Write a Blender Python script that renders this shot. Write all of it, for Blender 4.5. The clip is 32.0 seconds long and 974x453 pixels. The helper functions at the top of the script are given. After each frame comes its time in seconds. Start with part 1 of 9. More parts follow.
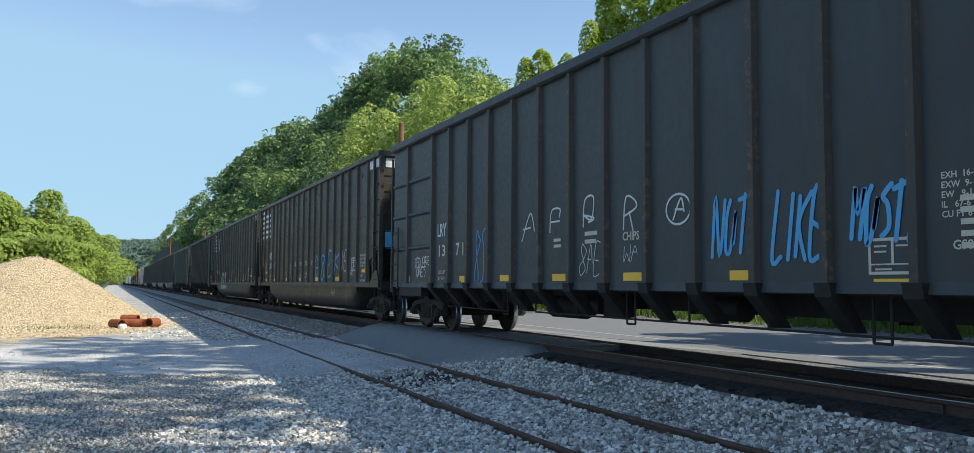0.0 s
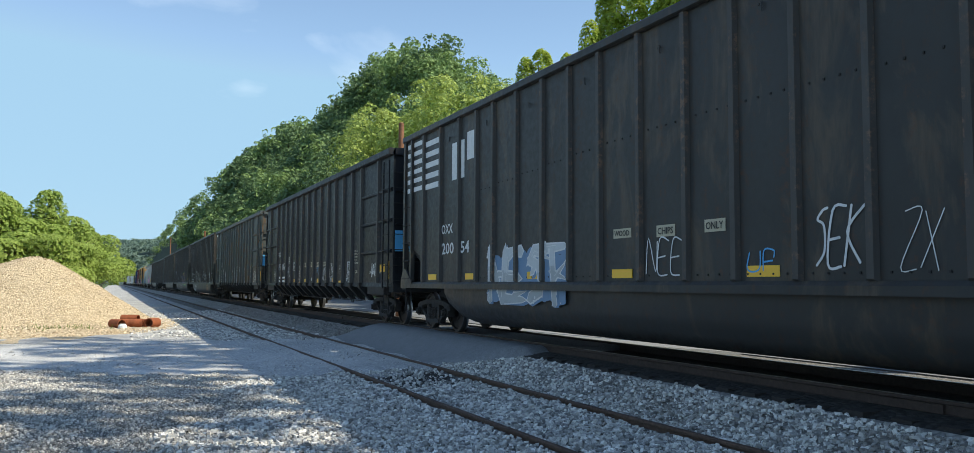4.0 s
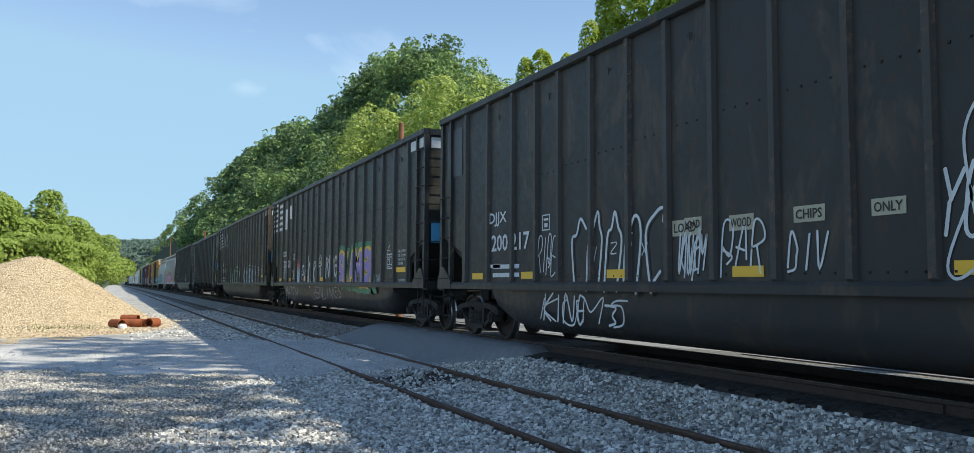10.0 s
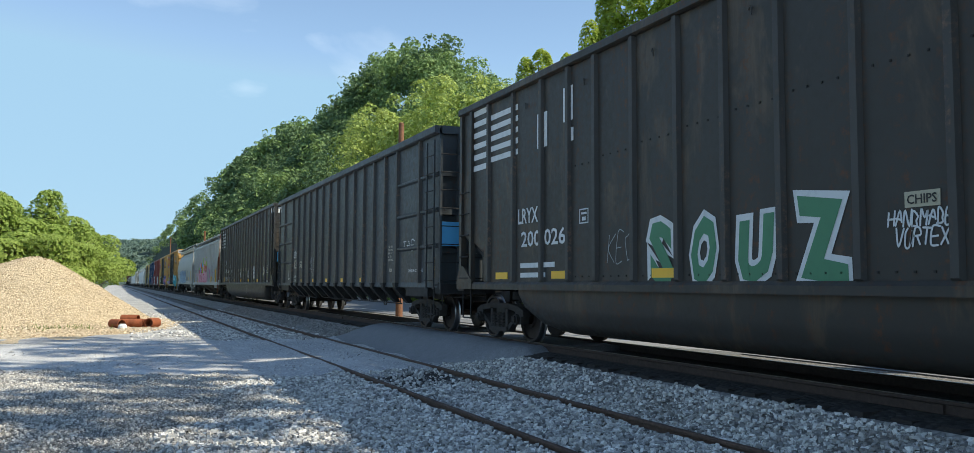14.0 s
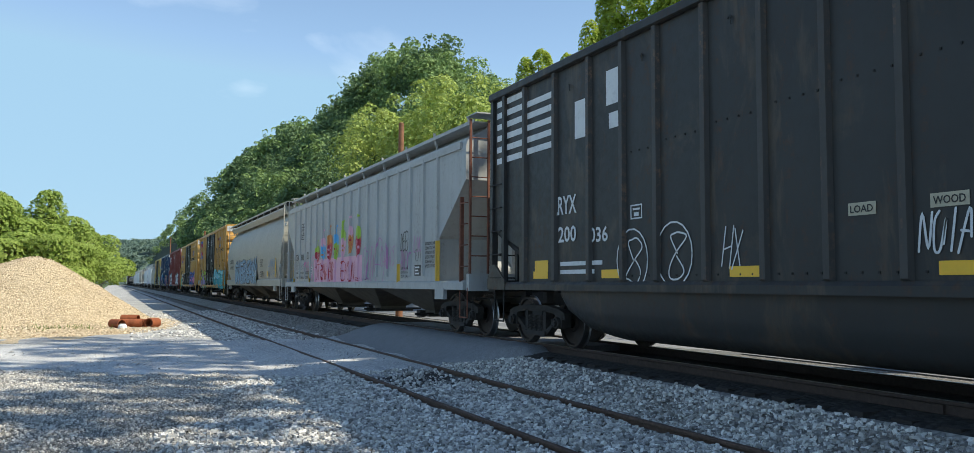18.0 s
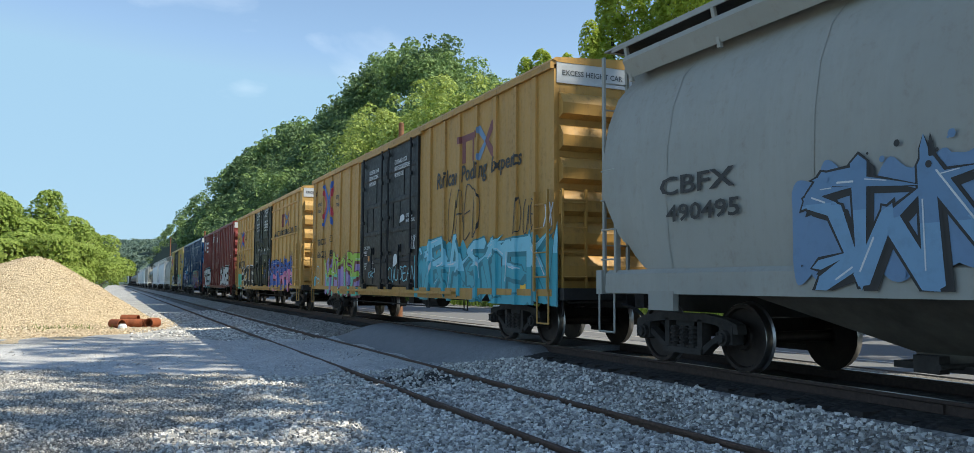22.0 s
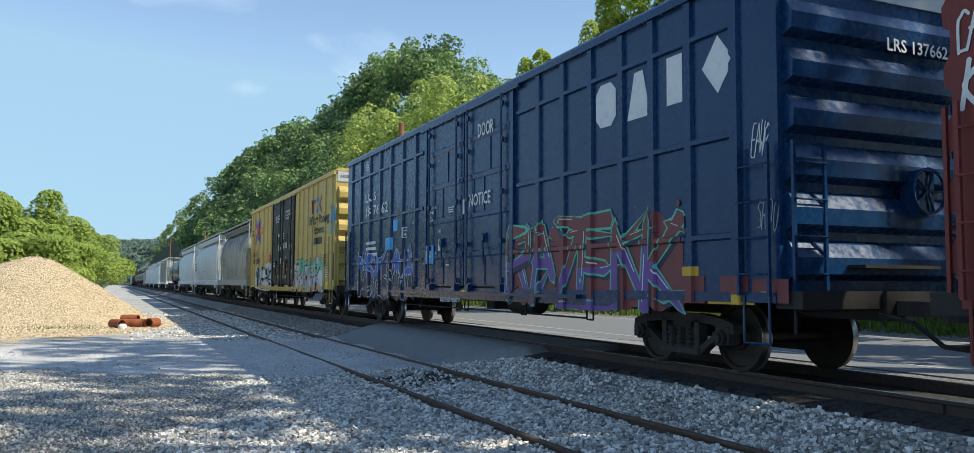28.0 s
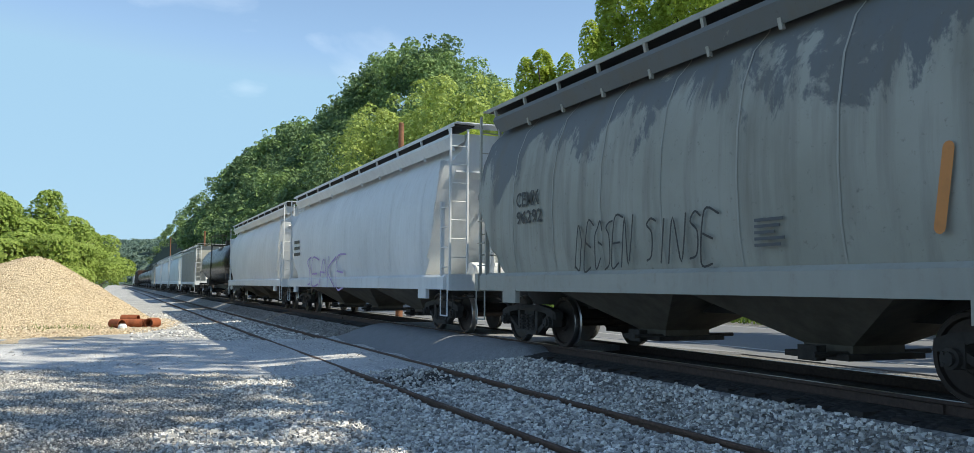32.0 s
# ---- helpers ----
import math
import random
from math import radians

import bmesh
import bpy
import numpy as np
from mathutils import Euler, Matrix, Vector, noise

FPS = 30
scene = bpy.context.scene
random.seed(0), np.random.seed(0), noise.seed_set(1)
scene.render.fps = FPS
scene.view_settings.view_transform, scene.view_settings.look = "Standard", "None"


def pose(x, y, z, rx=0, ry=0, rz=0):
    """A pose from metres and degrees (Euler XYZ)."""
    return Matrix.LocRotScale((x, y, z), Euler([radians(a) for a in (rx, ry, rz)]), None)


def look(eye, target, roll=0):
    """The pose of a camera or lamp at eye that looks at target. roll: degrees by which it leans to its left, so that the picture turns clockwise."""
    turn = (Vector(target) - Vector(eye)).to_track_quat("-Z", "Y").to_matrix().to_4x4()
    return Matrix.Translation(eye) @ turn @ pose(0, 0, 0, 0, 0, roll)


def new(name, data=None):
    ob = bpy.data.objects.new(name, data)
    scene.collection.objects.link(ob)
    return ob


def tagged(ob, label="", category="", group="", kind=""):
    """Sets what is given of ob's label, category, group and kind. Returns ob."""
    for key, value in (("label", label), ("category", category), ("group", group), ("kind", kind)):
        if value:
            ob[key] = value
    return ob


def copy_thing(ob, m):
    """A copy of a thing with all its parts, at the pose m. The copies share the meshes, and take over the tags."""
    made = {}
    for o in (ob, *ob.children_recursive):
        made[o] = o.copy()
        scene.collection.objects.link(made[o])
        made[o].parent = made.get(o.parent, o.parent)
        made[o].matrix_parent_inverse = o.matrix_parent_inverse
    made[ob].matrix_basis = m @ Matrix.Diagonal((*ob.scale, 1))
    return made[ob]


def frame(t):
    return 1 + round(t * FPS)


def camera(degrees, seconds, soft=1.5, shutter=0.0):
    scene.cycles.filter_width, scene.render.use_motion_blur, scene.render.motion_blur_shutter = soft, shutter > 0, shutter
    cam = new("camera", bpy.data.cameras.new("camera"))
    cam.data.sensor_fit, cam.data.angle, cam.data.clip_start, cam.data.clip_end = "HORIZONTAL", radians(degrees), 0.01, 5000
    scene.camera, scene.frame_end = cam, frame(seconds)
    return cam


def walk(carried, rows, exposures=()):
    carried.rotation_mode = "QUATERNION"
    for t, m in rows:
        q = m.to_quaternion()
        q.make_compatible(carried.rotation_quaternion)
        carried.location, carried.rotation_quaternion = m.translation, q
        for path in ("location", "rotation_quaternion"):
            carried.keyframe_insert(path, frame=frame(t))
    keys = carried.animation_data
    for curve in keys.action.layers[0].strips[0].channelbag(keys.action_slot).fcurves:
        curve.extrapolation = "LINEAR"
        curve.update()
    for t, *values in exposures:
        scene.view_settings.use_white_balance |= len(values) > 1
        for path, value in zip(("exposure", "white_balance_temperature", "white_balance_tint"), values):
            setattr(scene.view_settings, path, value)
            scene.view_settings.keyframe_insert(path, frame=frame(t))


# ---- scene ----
import itertools

EXPO, SKY, SUNE = 0.56, 0.13, 4.1   # exposure in stops, sky strength, sun strength
# A freight train rolls past a level crossing. x runs along the track (the train goes +x),
# y points from the camera to the train, z is up; the yard ground lies at z = 0.
cam = camera(60.03, 32.0, soft=0.7)
EYE = Vector((0.0, 0.0, 1.85))
TURN, TILT = radians(23.872), radians(3.960)
AIM = EYE + Vector((-math.cos(TURN) * math.cos(TILT), math.sin(TURN) * math.cos(TILT), math.sin(TILT)))
VIEW = look(EYE, AIM, 0.316)
walk(cam, [(0.0, VIEW), (32.0, VIEW)], [(0.0, EXPO, 6650, 6), (32.0, EXPO, 6650, 6)])

# ---- light: a clear morning, the sun beyond the train, ahead of its engine ----
SUN_EL, SUN_AZ = radians(47), radians(51)
TO_SUN = Vector((math.cos(SUN_EL) * math.cos(SUN_AZ), math.cos(SUN_EL) * math.sin(SUN_AZ), math.sin(SUN_EL)))
world = bpy.data.worlds.new("sky")
scene.world = world
world.use_nodes = True
wn, wl = world.node_tree.nodes, world.node_tree.links
sky = wn.new("ShaderNodeTexSky")
sky.sky_type = "NISHITA"
sky.sun_disc = False
sky.sun_elevation, sky.sun_rotation = SUN_EL, math.atan2(TO_SUN.x, TO_SUN.y)
sky.air_density, sky.dust_density, sky.ozone_density = 1.0, 0.0, 1.3
wc = wn.new("ShaderNodeTexCoord")
wmap = wn.new("ShaderNodeMapping")
wmap.inputs["Scale"].default_value = (2.2, 3.4, 7.0)
wmap.inputs["Location"].default_value = (0.3, 0.1, 0.2)
wno = wn.new("ShaderNodeTexNoise")
wno.inputs["Scale"].default_value = 1.6
wno.inputs["Detail"].default_value = 7.0
wno.inputs["Distortion"].default_value = 0.5
wra = wn.new("ShaderNodeMapRange")
wra.inputs["From Min"].default_value, wra.inputs["From Max"].default_value = 0.61, 0.92
wra.inputs["To Min"].default_value, wra.inputs["To Max"].default_value = 0.0, 0.42
wmx = wn.new("ShaderNodeMix")
wmx.data_type = "RGBA"
wmx.inputs["B"].default_value = (6.6, 7.2, 8.0, 1.0)
wl.new(wc.outputs["Generated"], wmap.inputs["Vector"])
wl.new(wmap.outputs["Vector"], wno.inputs["Vector"])
wisp = Vector((-0.966, 0.129, 0.224)).normalized()     # one wisp of high cloud down the valley
wdist = wn.new("ShaderNodeVectorMath")
wdist.operation = "DISTANCE"
wdist.inputs[1].default_value = wisp
wl.new(wc.outputs["Generated"], wdist.inputs[0])
wnear = wn.new("ShaderNodeMapRange")
wnear.inputs["From Min"].default_value, wnear.inputs["From Max"].default_value = 0.065, 0.0
wnear.inputs["To Min"].default_value, wnear.inputs["To Max"].default_value = 0.0, 0.24
wl.new(wdist.outputs["Value"], wnear.inputs["Value"])
wsum = wn.new("ShaderNodeMath")
wsum.operation = "ADD"
wl.new(wno.outputs["Fac"], wsum.inputs[0])
wl.new(wnear.outputs["Result"], wsum.inputs[1])
wl.new(wsum.outputs[0], wra.inputs["Value"])
wl.new(wra.outputs["Result"], wmx.inputs["Factor"])
wdot = wn.new("ShaderNodeVectorMath")
wdot.operation = "DOT_PRODUCT"
wdot.inputs[1].default_value = TO_SUN
wl.new(wc.outputs["Generated"], wdot.inputs[0])
waway = wn.new("ShaderNodeMapRange")
waway.inputs["From Min"].default_value, waway.inputs["From Max"].default_value = 0.6, 0.15
waway.inputs["To Min"].default_value, waway.inputs["To Max"].default_value = 0.0, 0.93
wl.new(wdot.outputs["Value"], waway.inputs["Value"])
whaze = wn.new("ShaderNodeMix")      # even haze low in the sky away from the sun
whaze.data_type, whaze.blend_type = "RGBA", "DARKEN"
whaze.inputs["B"].default_value = (2.10, 3.40, 4.75, 1.0)
wl.new(waway.outputs["Result"], whaze.inputs["Factor"])
wl.new(sky.outputs["Color"], whaze.inputs["A"])
wl.new(whaze.outputs["Result"], wmx.inputs["A"])
wl.new(wmx.outputs["Result"], wn["Background"].inputs["Color"])
wn["Background"].inputs["Strength"].default_value = SKY
sun = new("sun", bpy.data.lights.new("sun", "SUN"))
sun.data.energy, sun.data.angle, sun.data.color = SUNE, radians(0.53), (1.0, 0.93, 0.80)
sun.matrix_basis = look(TO_SUN * 60, (0, 0, 0))


# ---- materials ----
def node_mat(name):
    m = bpy.data.materials.new(name)
    m.use_nodes = True
    nt = m.node_tree
    return m, nt, nt.nodes["Principled BSDF"]


def mixrgb(nt, fac, a, b, mode="MIX"):
    n = nt.nodes.new("ShaderNodeMix")
    n.data_type = "RGBA"
    n.blend_type = mode
    for sock, v in (("Factor", fac), ("A", a), ("B", b)):
        if isinstance(v, (int, float)):
            n.inputs[sock].default_value = v
        elif isinstance(v, tuple):
            n.inputs[sock].default_value = (*v, 1.0)
        else:
            nt.links.new(v, n.inputs[sock])
    return n.outputs["Result"]


def noise_tex(nt, vec, scale, detail=4.0, rough=0.55, distort=0.0):
    n = nt.nodes.new("ShaderNodeTexNoise")
    n.inputs["Scale"].default_value = scale
    n.inputs["Detail"].default_value = detail
    n.inputs["Roughness"].default_value = rough
    n.inputs["Distortion"].default_value = distort
    nt.links.new(vec, n.inputs["Vector"])
    return n.outputs["Fac"]


def ramp(nt, fac, lo, hi, a=0.0, b=1.0):
    n = nt.nodes.new("ShaderNodeMapRange")
    for k, v in (("From Min", lo), ("From Max", hi), ("To Min", a), ("To Max", b)):
        n.inputs[k].default_value = v
    nt.links.new(fac, n.inputs["Value"])
    return n.outputs["Result"]


def coords(nt, scale=(1, 1, 1), shuffle=True):
    tc = nt.nodes.new("ShaderNodeTexCoord")
    mp = nt.nodes.new("ShaderNodeMapping")
    mp.inputs["Scale"].default_value = scale
    nt.links.new(tc.outputs["Object"], mp.inputs["Vector"])
    if shuffle:
        oi = nt.nodes.new("ShaderNodeObjectInfo")
        mu = nt.nodes.new("ShaderNodeMath")
        mu.operation = "MULTIPLY"
        mu.inputs[1].default_value = 57.0
        nt.links.new(oi.outputs["Random"], mu.inputs[0])
        nt.links.new(mu.outputs[0], mp.inputs["Location"])
    return mp.outputs["Vector"]


def bump(nt, bsdf, height, strength=0.3, dist=0.02):
    n = nt.nodes.new("ShaderNodeBump")
    n.inputs["Strength"].default_value = strength
    n.inputs["Distance"].default_value = dist
    nt.links.new(height, n.inputs["Height"])
    nt.links.new(n.outputs["Normal"], bsdf.inputs["Normal"])


def paint(name, rgb, rust=0.15, dirt=0.35, rough=0.5, rust_rgb=(0.13, 0.055, 0.025), dirt_rgb=(0.05, 0.045, 0.04), dent=0.25, fade=0.3, fade_rgb=None, spec=0.3):
    """Weathered paint on steel: vertical streaks of dirt, patches of rust, shallow dents."""
    m, nt, p = node_mat(name)
    v = coords(nt)
    vs = coords(nt, (2.2, 2.2, 0.16))
    big = noise_tex(nt, v, 0.55, 5)
    streak = noise_tex(nt, vs, 2.4, 6, 0.65)
    fine = noise_tex(nt, v, 9.0, 6, 0.7)
    col = mixrgb(nt, ramp(nt, big, 0.3, 0.7, 0.0, 0.45), rgb, tuple(min(1.0, c * 1.35 + 0.012) for c in rgb))
    col = mixrgb(nt, ramp(nt, streak, 0.42, 0.72, 0.0, dirt), col, dirt_rgb)
    worn = noise_tex(nt, coords(nt, (1.0, 1.0, 0.42)), 1.15, 6, 0.62, 0.6)
    edge = noise_tex(nt, coords(nt, (3.0, 3.0, 0.35)), 3.0, 5, 0.7)
    wf = nt.nodes.new("ShaderNodeMath")
    wf.operation = "MULTIPLY"
    nt.links.new(ramp(nt, worn, 0.53, 0.60, 0.0, fade), wf.inputs[0])
    nt.links.new(ramp(nt, edge, 0.38, 0.62, 0.25, 1.0), wf.inputs[1])
    col = mixrgb(nt, wf.outputs[0], col, fade_rgb or tuple(min(1.0, c * 1.25 + 0.022) for c in rgb))
    spots = nt.nodes.new("ShaderNodeMath")
    spots.operation = "MULTIPLY"
    nt.links.new(ramp(nt, fine, 0.5, 0.66), spots.inputs[0])
    nt.links.new(ramp(nt, streak, 0.47, 0.66), spots.inputs[1])
    rf = nt.nodes.new("ShaderNodeMath")
    rf.operation = "MULTIPLY"
    rf.inputs[1].default_value = rust * 2.2
    rf.use_clamp = True
    nt.links.new(spots.outputs[0], rf.inputs[0])
    col = mixrgb(nt, rf.outputs[0], col, rust_rgb)
    nt.links.new(col, p.inputs["Base Color"])
    nt.links.new(ramp(nt, fine, 0.3, 0.75, rough - 0.1, min(1.0, rough + 0.22)), p.inputs["Roughness"])
    p.inputs["Specular IOR Level"].default_value = spec
    bump(nt, p, big, dent, 0.06)
    return m


def peeling_paint(name):
    """Cream-grey hopper paint under a dark repaint that flakes off the upper side, with soot streaks below."""
    m, nt, p = node_mat(name)
    v = coords(nt)
    geo = nt.nodes.new("ShaderNodeTexCoord")
    sep = nt.nodes.new("ShaderNodeSeparateXYZ")
    nt.links.new(geo.outputs["Object"], sep.inputs[0])
    flake = noise_tex(nt, coords(nt, (1.0, 1.0, 0.55)), 0.9, 8, 0.68, 0.5)
    add = nt.nodes.new("ShaderNodeMath")
    add.operation = "ADD"
    nt.links.new(flake, add.inputs[0])
    nt.links.new(ramp(nt, sep.outputs[2], 2.2, 4.2, -0.20, 0.22), add.inputs[1])
    col = mixrgb(nt, ramp(nt, noise_tex(nt, v, 0.6, 5), 0.3, 0.7), (0.31, 0.305, 0.255), (0.40, 0.395, 0.345))
    col = mixrgb(nt, ramp(nt, add.outputs[0], 0.54, 0.58, 0.0, 0.9), col, (0.14, 0.15, 0.155))
    streak = noise_tex(nt, coords(nt, (1.6, 1.6, 0.10)), 1.6, 6, 0.6)
    col = mixrgb(nt, ramp(nt, streak, 0.48, 0.68, 0.0, 0.55), col, (0.17, 0.155, 0.125))
    col = mixrgb(nt, ramp(nt, noise_tex(nt, v, 11.0, 6, 0.7), 0.60, 0.72, 0.0, 0.5), col, (0.10, 0.09, 0.08))
    nt.links.new(col, p.inputs["Base Color"])
    p.inputs["Roughness"].default_value = 0.62
    p.inputs["Specular IOR Level"].default_value = 0.25
    bump(nt, p, flake, 0.25, 0.03)
    return m


def plain(name, rgb, rough=0.6, metal=0.0, vary=0.25, scale=6.0, bmp=0.15):
    m, nt, p = node_mat(name)
    v = coords(nt)
    f = noise_tex(nt, v, scale, 6, 0.65)
    f2 = noise_tex(nt, v, scale * 0.15, 3)
    c = mixrgb(nt, ramp(nt, f, 0.3, 0.7), tuple(x * (1 - vary) for x in rgb), tuple(min(1, x * (1 + vary)) for x in rgb))
    c = mixrgb(nt, ramp(nt, f2, 0.35, 0.7, 0, vary), c, tuple(x * 0.55 for x in rgb))
    nt.links.new(c, p.inputs["Base Color"])
    p.inputs["Roughness"].default_value = rough
    p.inputs["Metallic"].default_value = metal
    bump(nt, p, f, bmp, 0.01)
    return m


def decal(name, rgb, wear=0.3, rough=0.55):
    """Sprayed or stencilled paint, worn in places."""
    m, nt, p = node_mat(name)
    v = coords(nt)
    f = noise_tex(nt, v, 7.0, 6, 0.7)
    c = mixrgb(nt, ramp(nt, f, 0.5, 0.75, 0.0, wear), rgb, tuple(x * 0.45 + 0.02 for x in rgb))
    nt.links.new(c, p.inputs["Base Color"])
    p.inputs["Roughness"].default_value = rough
    return m


def leaf_mat(name, dark, light, trans=0.35):
    m, nt, p = node_mat(name)
    g = nt.nodes.new("ShaderNodeNewGeometry")
    v = coords(nt, shuffle=False)
    patch = noise_tex(nt, v, 0.30, 3)
    c = mixrgb(nt, ramp(nt, g.outputs["Random Per Island"], 0.0, 1.0, 0.2, 0.7), dark, light)
    c = mixrgb(nt, ramp(nt, patch, 0.35, 0.68, 0.0, 0.6), c, tuple(x * 0.55 + y * 0.45 for x, y in zip(light, (0.09, 0.15, 0.03))))
    nt.links.new(c, p.inputs["Base Color"])
    p.inputs["Roughness"].default_value = 0.55
    p.inputs["Specular IOR Level"].default_value = 0.25
    t = nt.nodes.new("ShaderNodeBsdfTranslucent")
    nt.links.new(c, t.inputs["Color"])
    mx = nt.nodes.new("ShaderNodeMixShader")
    mx.inputs[0].default_value = trans
    nt.links.new(p.outputs[0], mx.inputs[1])
    nt.links.new(t.outputs[0], mx.inputs[2])
    nt.links.new(mx.outputs[0], nt.nodes["Material Output"].inputs["Surface"])
    return m


def gravel_mat(name, a, b, scale, patch_rgb, patch=0.4, bstr=0.8, bdist=0.03):
    """Loose stones: cells of differing grey, edges darkened as shaded gaps, with dusty patches."""
    m, nt, p = node_mat(name)
    v = coords(nt, shuffle=False)
    vo = nt.nodes.new("ShaderNodeTexVoronoi")
    vo.inputs["Scale"].default_value = scale
    nt.links.new(v, vo.inputs["Vector"])
    sep = nt.nodes.new("ShaderNodeSeparateColor")
    nt.links.new(vo.outputs["Color"], sep.inputs[0])
    c = mixrgb(nt, sep.outputs[0], a, b)
    # shade in the gaps between stones, painted towards each cell's edge
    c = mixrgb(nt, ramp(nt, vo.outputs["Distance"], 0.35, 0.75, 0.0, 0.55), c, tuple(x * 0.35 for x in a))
    pn = noise_tex(nt, v, 0.35, 5, 0.6)
    c = mixrgb(nt, ramp(nt, pn, 0.42, 0.62, 0.0, patch), c, patch_rgb)
    nt.links.new(c, p.inputs["Base Color"])
    p.inputs["Roughness"].default_value = 0.92
    inv = ramp(nt, vo.outputs["Distance"], 0.0, 0.8, 1.0, 0.0)
    bump(nt, p, inv, bstr, bdist)
    return m


def stone_mat(name, a, b, c2):
    m, nt, p = node_mat(name)
    g = nt.nodes.new("ShaderNodeNewGeometry")
    v = coords(nt, shuffle=False)
    c = mixrgb(nt, g.outputs["Random Per Island"], a, b)
    c = mixrgb(nt, ramp(nt, noise_tex(nt, v, 0.5, 4), 0.45, 0.65, 0, 0.3), c, c2)
    c = mixrgb(nt, ramp(nt, noise_tex(nt, v, 30.0, 4), 0.4, 0.7, 0, 0.35), c, tuple(x * 0.5 for x in a))
    nt.links.new(c, p.inputs["Base Color"])
    p.inputs["Roughness"].default_value = 0.9
    return m


def drive_mat(name):
    """Old asphalt ground to grit: fine speckle, dusty drifts and dark bare patches."""
    m, nt, p = node_mat(name)
    v = coords(nt, shuffle=False)
    vo = nt.nodes.new("ShaderNodeTexVoronoi")
    vo.inputs["Scale"].default_value = 32.0
    nt.links.new(v, vo.inputs["Vector"])
    sep = nt.nodes.new("ShaderNodeSeparateColor")
    nt.links.new(vo.outputs["Color"], sep.inputs[0])
    grit = ramp(nt, sep.outputs[0], 0.62, 0.95, 0.0, 0.75)
    drift = noise_tex(nt, coords(nt, (0.35, 1.0, 1.0), False), 0.9, 6, 0.62, 0.4)
    base = mixrgb(nt, ramp(nt, noise_tex(nt, v, 55.0, 5, 0.7), 0.3, 0.7), (0.24, 0.24, 0.243), (0.46, 0.455, 0.445))
    base = mixrgb(nt, ramp(nt, drift, 0.40, 0.66, 0.0, 0.75), base, (0.60, 0.585, 0.56))
    c = mixrgb(nt, grit, base, (0.74, 0.73, 0.70))
    nt.links.new(c, p.inputs["Base Color"])
    p.inputs["Roughness"].default_value = 0.92
    bump(nt, p, ramp(nt, vo.outputs["Distance"], 0.0, 0.7, 1.0, 0.0), 0.5, 0.012)
    return m


# dark yard base: the shaded gaps under the loose stones are in its colour
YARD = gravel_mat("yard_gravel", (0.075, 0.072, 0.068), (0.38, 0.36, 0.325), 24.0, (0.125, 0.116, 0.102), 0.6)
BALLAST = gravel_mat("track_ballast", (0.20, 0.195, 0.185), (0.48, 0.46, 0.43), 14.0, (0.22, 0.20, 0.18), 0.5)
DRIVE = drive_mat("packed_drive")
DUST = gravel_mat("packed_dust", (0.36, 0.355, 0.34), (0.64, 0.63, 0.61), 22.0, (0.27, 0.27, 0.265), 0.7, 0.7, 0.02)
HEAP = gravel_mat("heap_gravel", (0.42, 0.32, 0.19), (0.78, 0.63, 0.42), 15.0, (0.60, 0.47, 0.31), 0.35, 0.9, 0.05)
DARKBED = gravel_mat("near_black_ballast", (0.018, 0.017, 0.016), (0.055, 0.05, 0.045), 14.0, (0.03, 0.028, 0.026), 0.4)
STONE = stone_mat("ballast_stone", (0.18, 0.176, 0.172), (1.0, 0.965, 0.90), (0.72, 0.685, 0.61))
GRIT = stone_mat("packed_grit", (0.18, 0.174, 0.165), (0.90, 0.85, 0.77), (0.50, 0.46, 0.40))
DARKSTONE = stone_mat("track_stone", (0.12, 0.115, 0.11), (0.50, 0.47, 0.43), (0.26, 0.23, 0.20))
HEAPSTONE = stone_mat("heap_stone", (0.34, 0.25, 0.15), (0.92, 0.77, 0.55), (0.60, 0.49, 0.34))
ASPHALT = plain("crossing_asphalt", (0.225, 0.228, 0.235), 0.9, 0.0, 0.35, 40.0, 0.5)
ROADMAT = plain("road_asphalt", (0.16, 0.163, 0.168), 0.85, 0.0, 0.15, 12.0, 0.2)
LINEMAT = decal("road_line_paint", (0.42, 0.42, 0.40), 0.7)
GRASSGROUND = plain("grass_ground", (0.06, 0.10, 0.025), 0.95, 0.0, 0.4, 3.0, 0.4)
FLOORSOIL = plain("forest_floor", (0.035, 0.045, 0.015), 0.95, 0.0, 0.4, 1.0, 0.4)
RAILRUST = plain("rail_rust", (0.065, 0.043, 0.034), 0.9, 0.0, 0.35, 20.0, 0.2)
RAILTOP = plain("rail_polished", (0.30, 0.29, 0.28), 0.32, 0.9, 0.15, 20.0, 0.05)
SIDINGRUST = plain("siding_rust", (0.105, 0.062, 0.042), 0.85, 0.0, 0.4, 14.0, 0.25)
TIEWOOD = plain("tie_wood", (0.035, 0.029, 0.025), 0.9, 0.0, 0.35, 9.0, 0.5)
STEELDARK = plain("dark_steel", (0.030, 0.028, 0.026), 0.7, 0.3, 0.35, 7.0, 0.3)
TRUCKSTEEL = plain("truck_steel", (0.044, 0.038, 0.033), 0.9, 0.0, 0.4, 6.0, 0.35)
WHEELSTEEL = plain("wheel_steel", (0.040, 0.030, 0.025), 0.6, 0.5, 0.35, 8.0, 0.2)
TREAD = plain("wheel_tread", (0.42, 0.41, 0.40), 0.3, 0.95, 0.12, 10.0, 0.05)
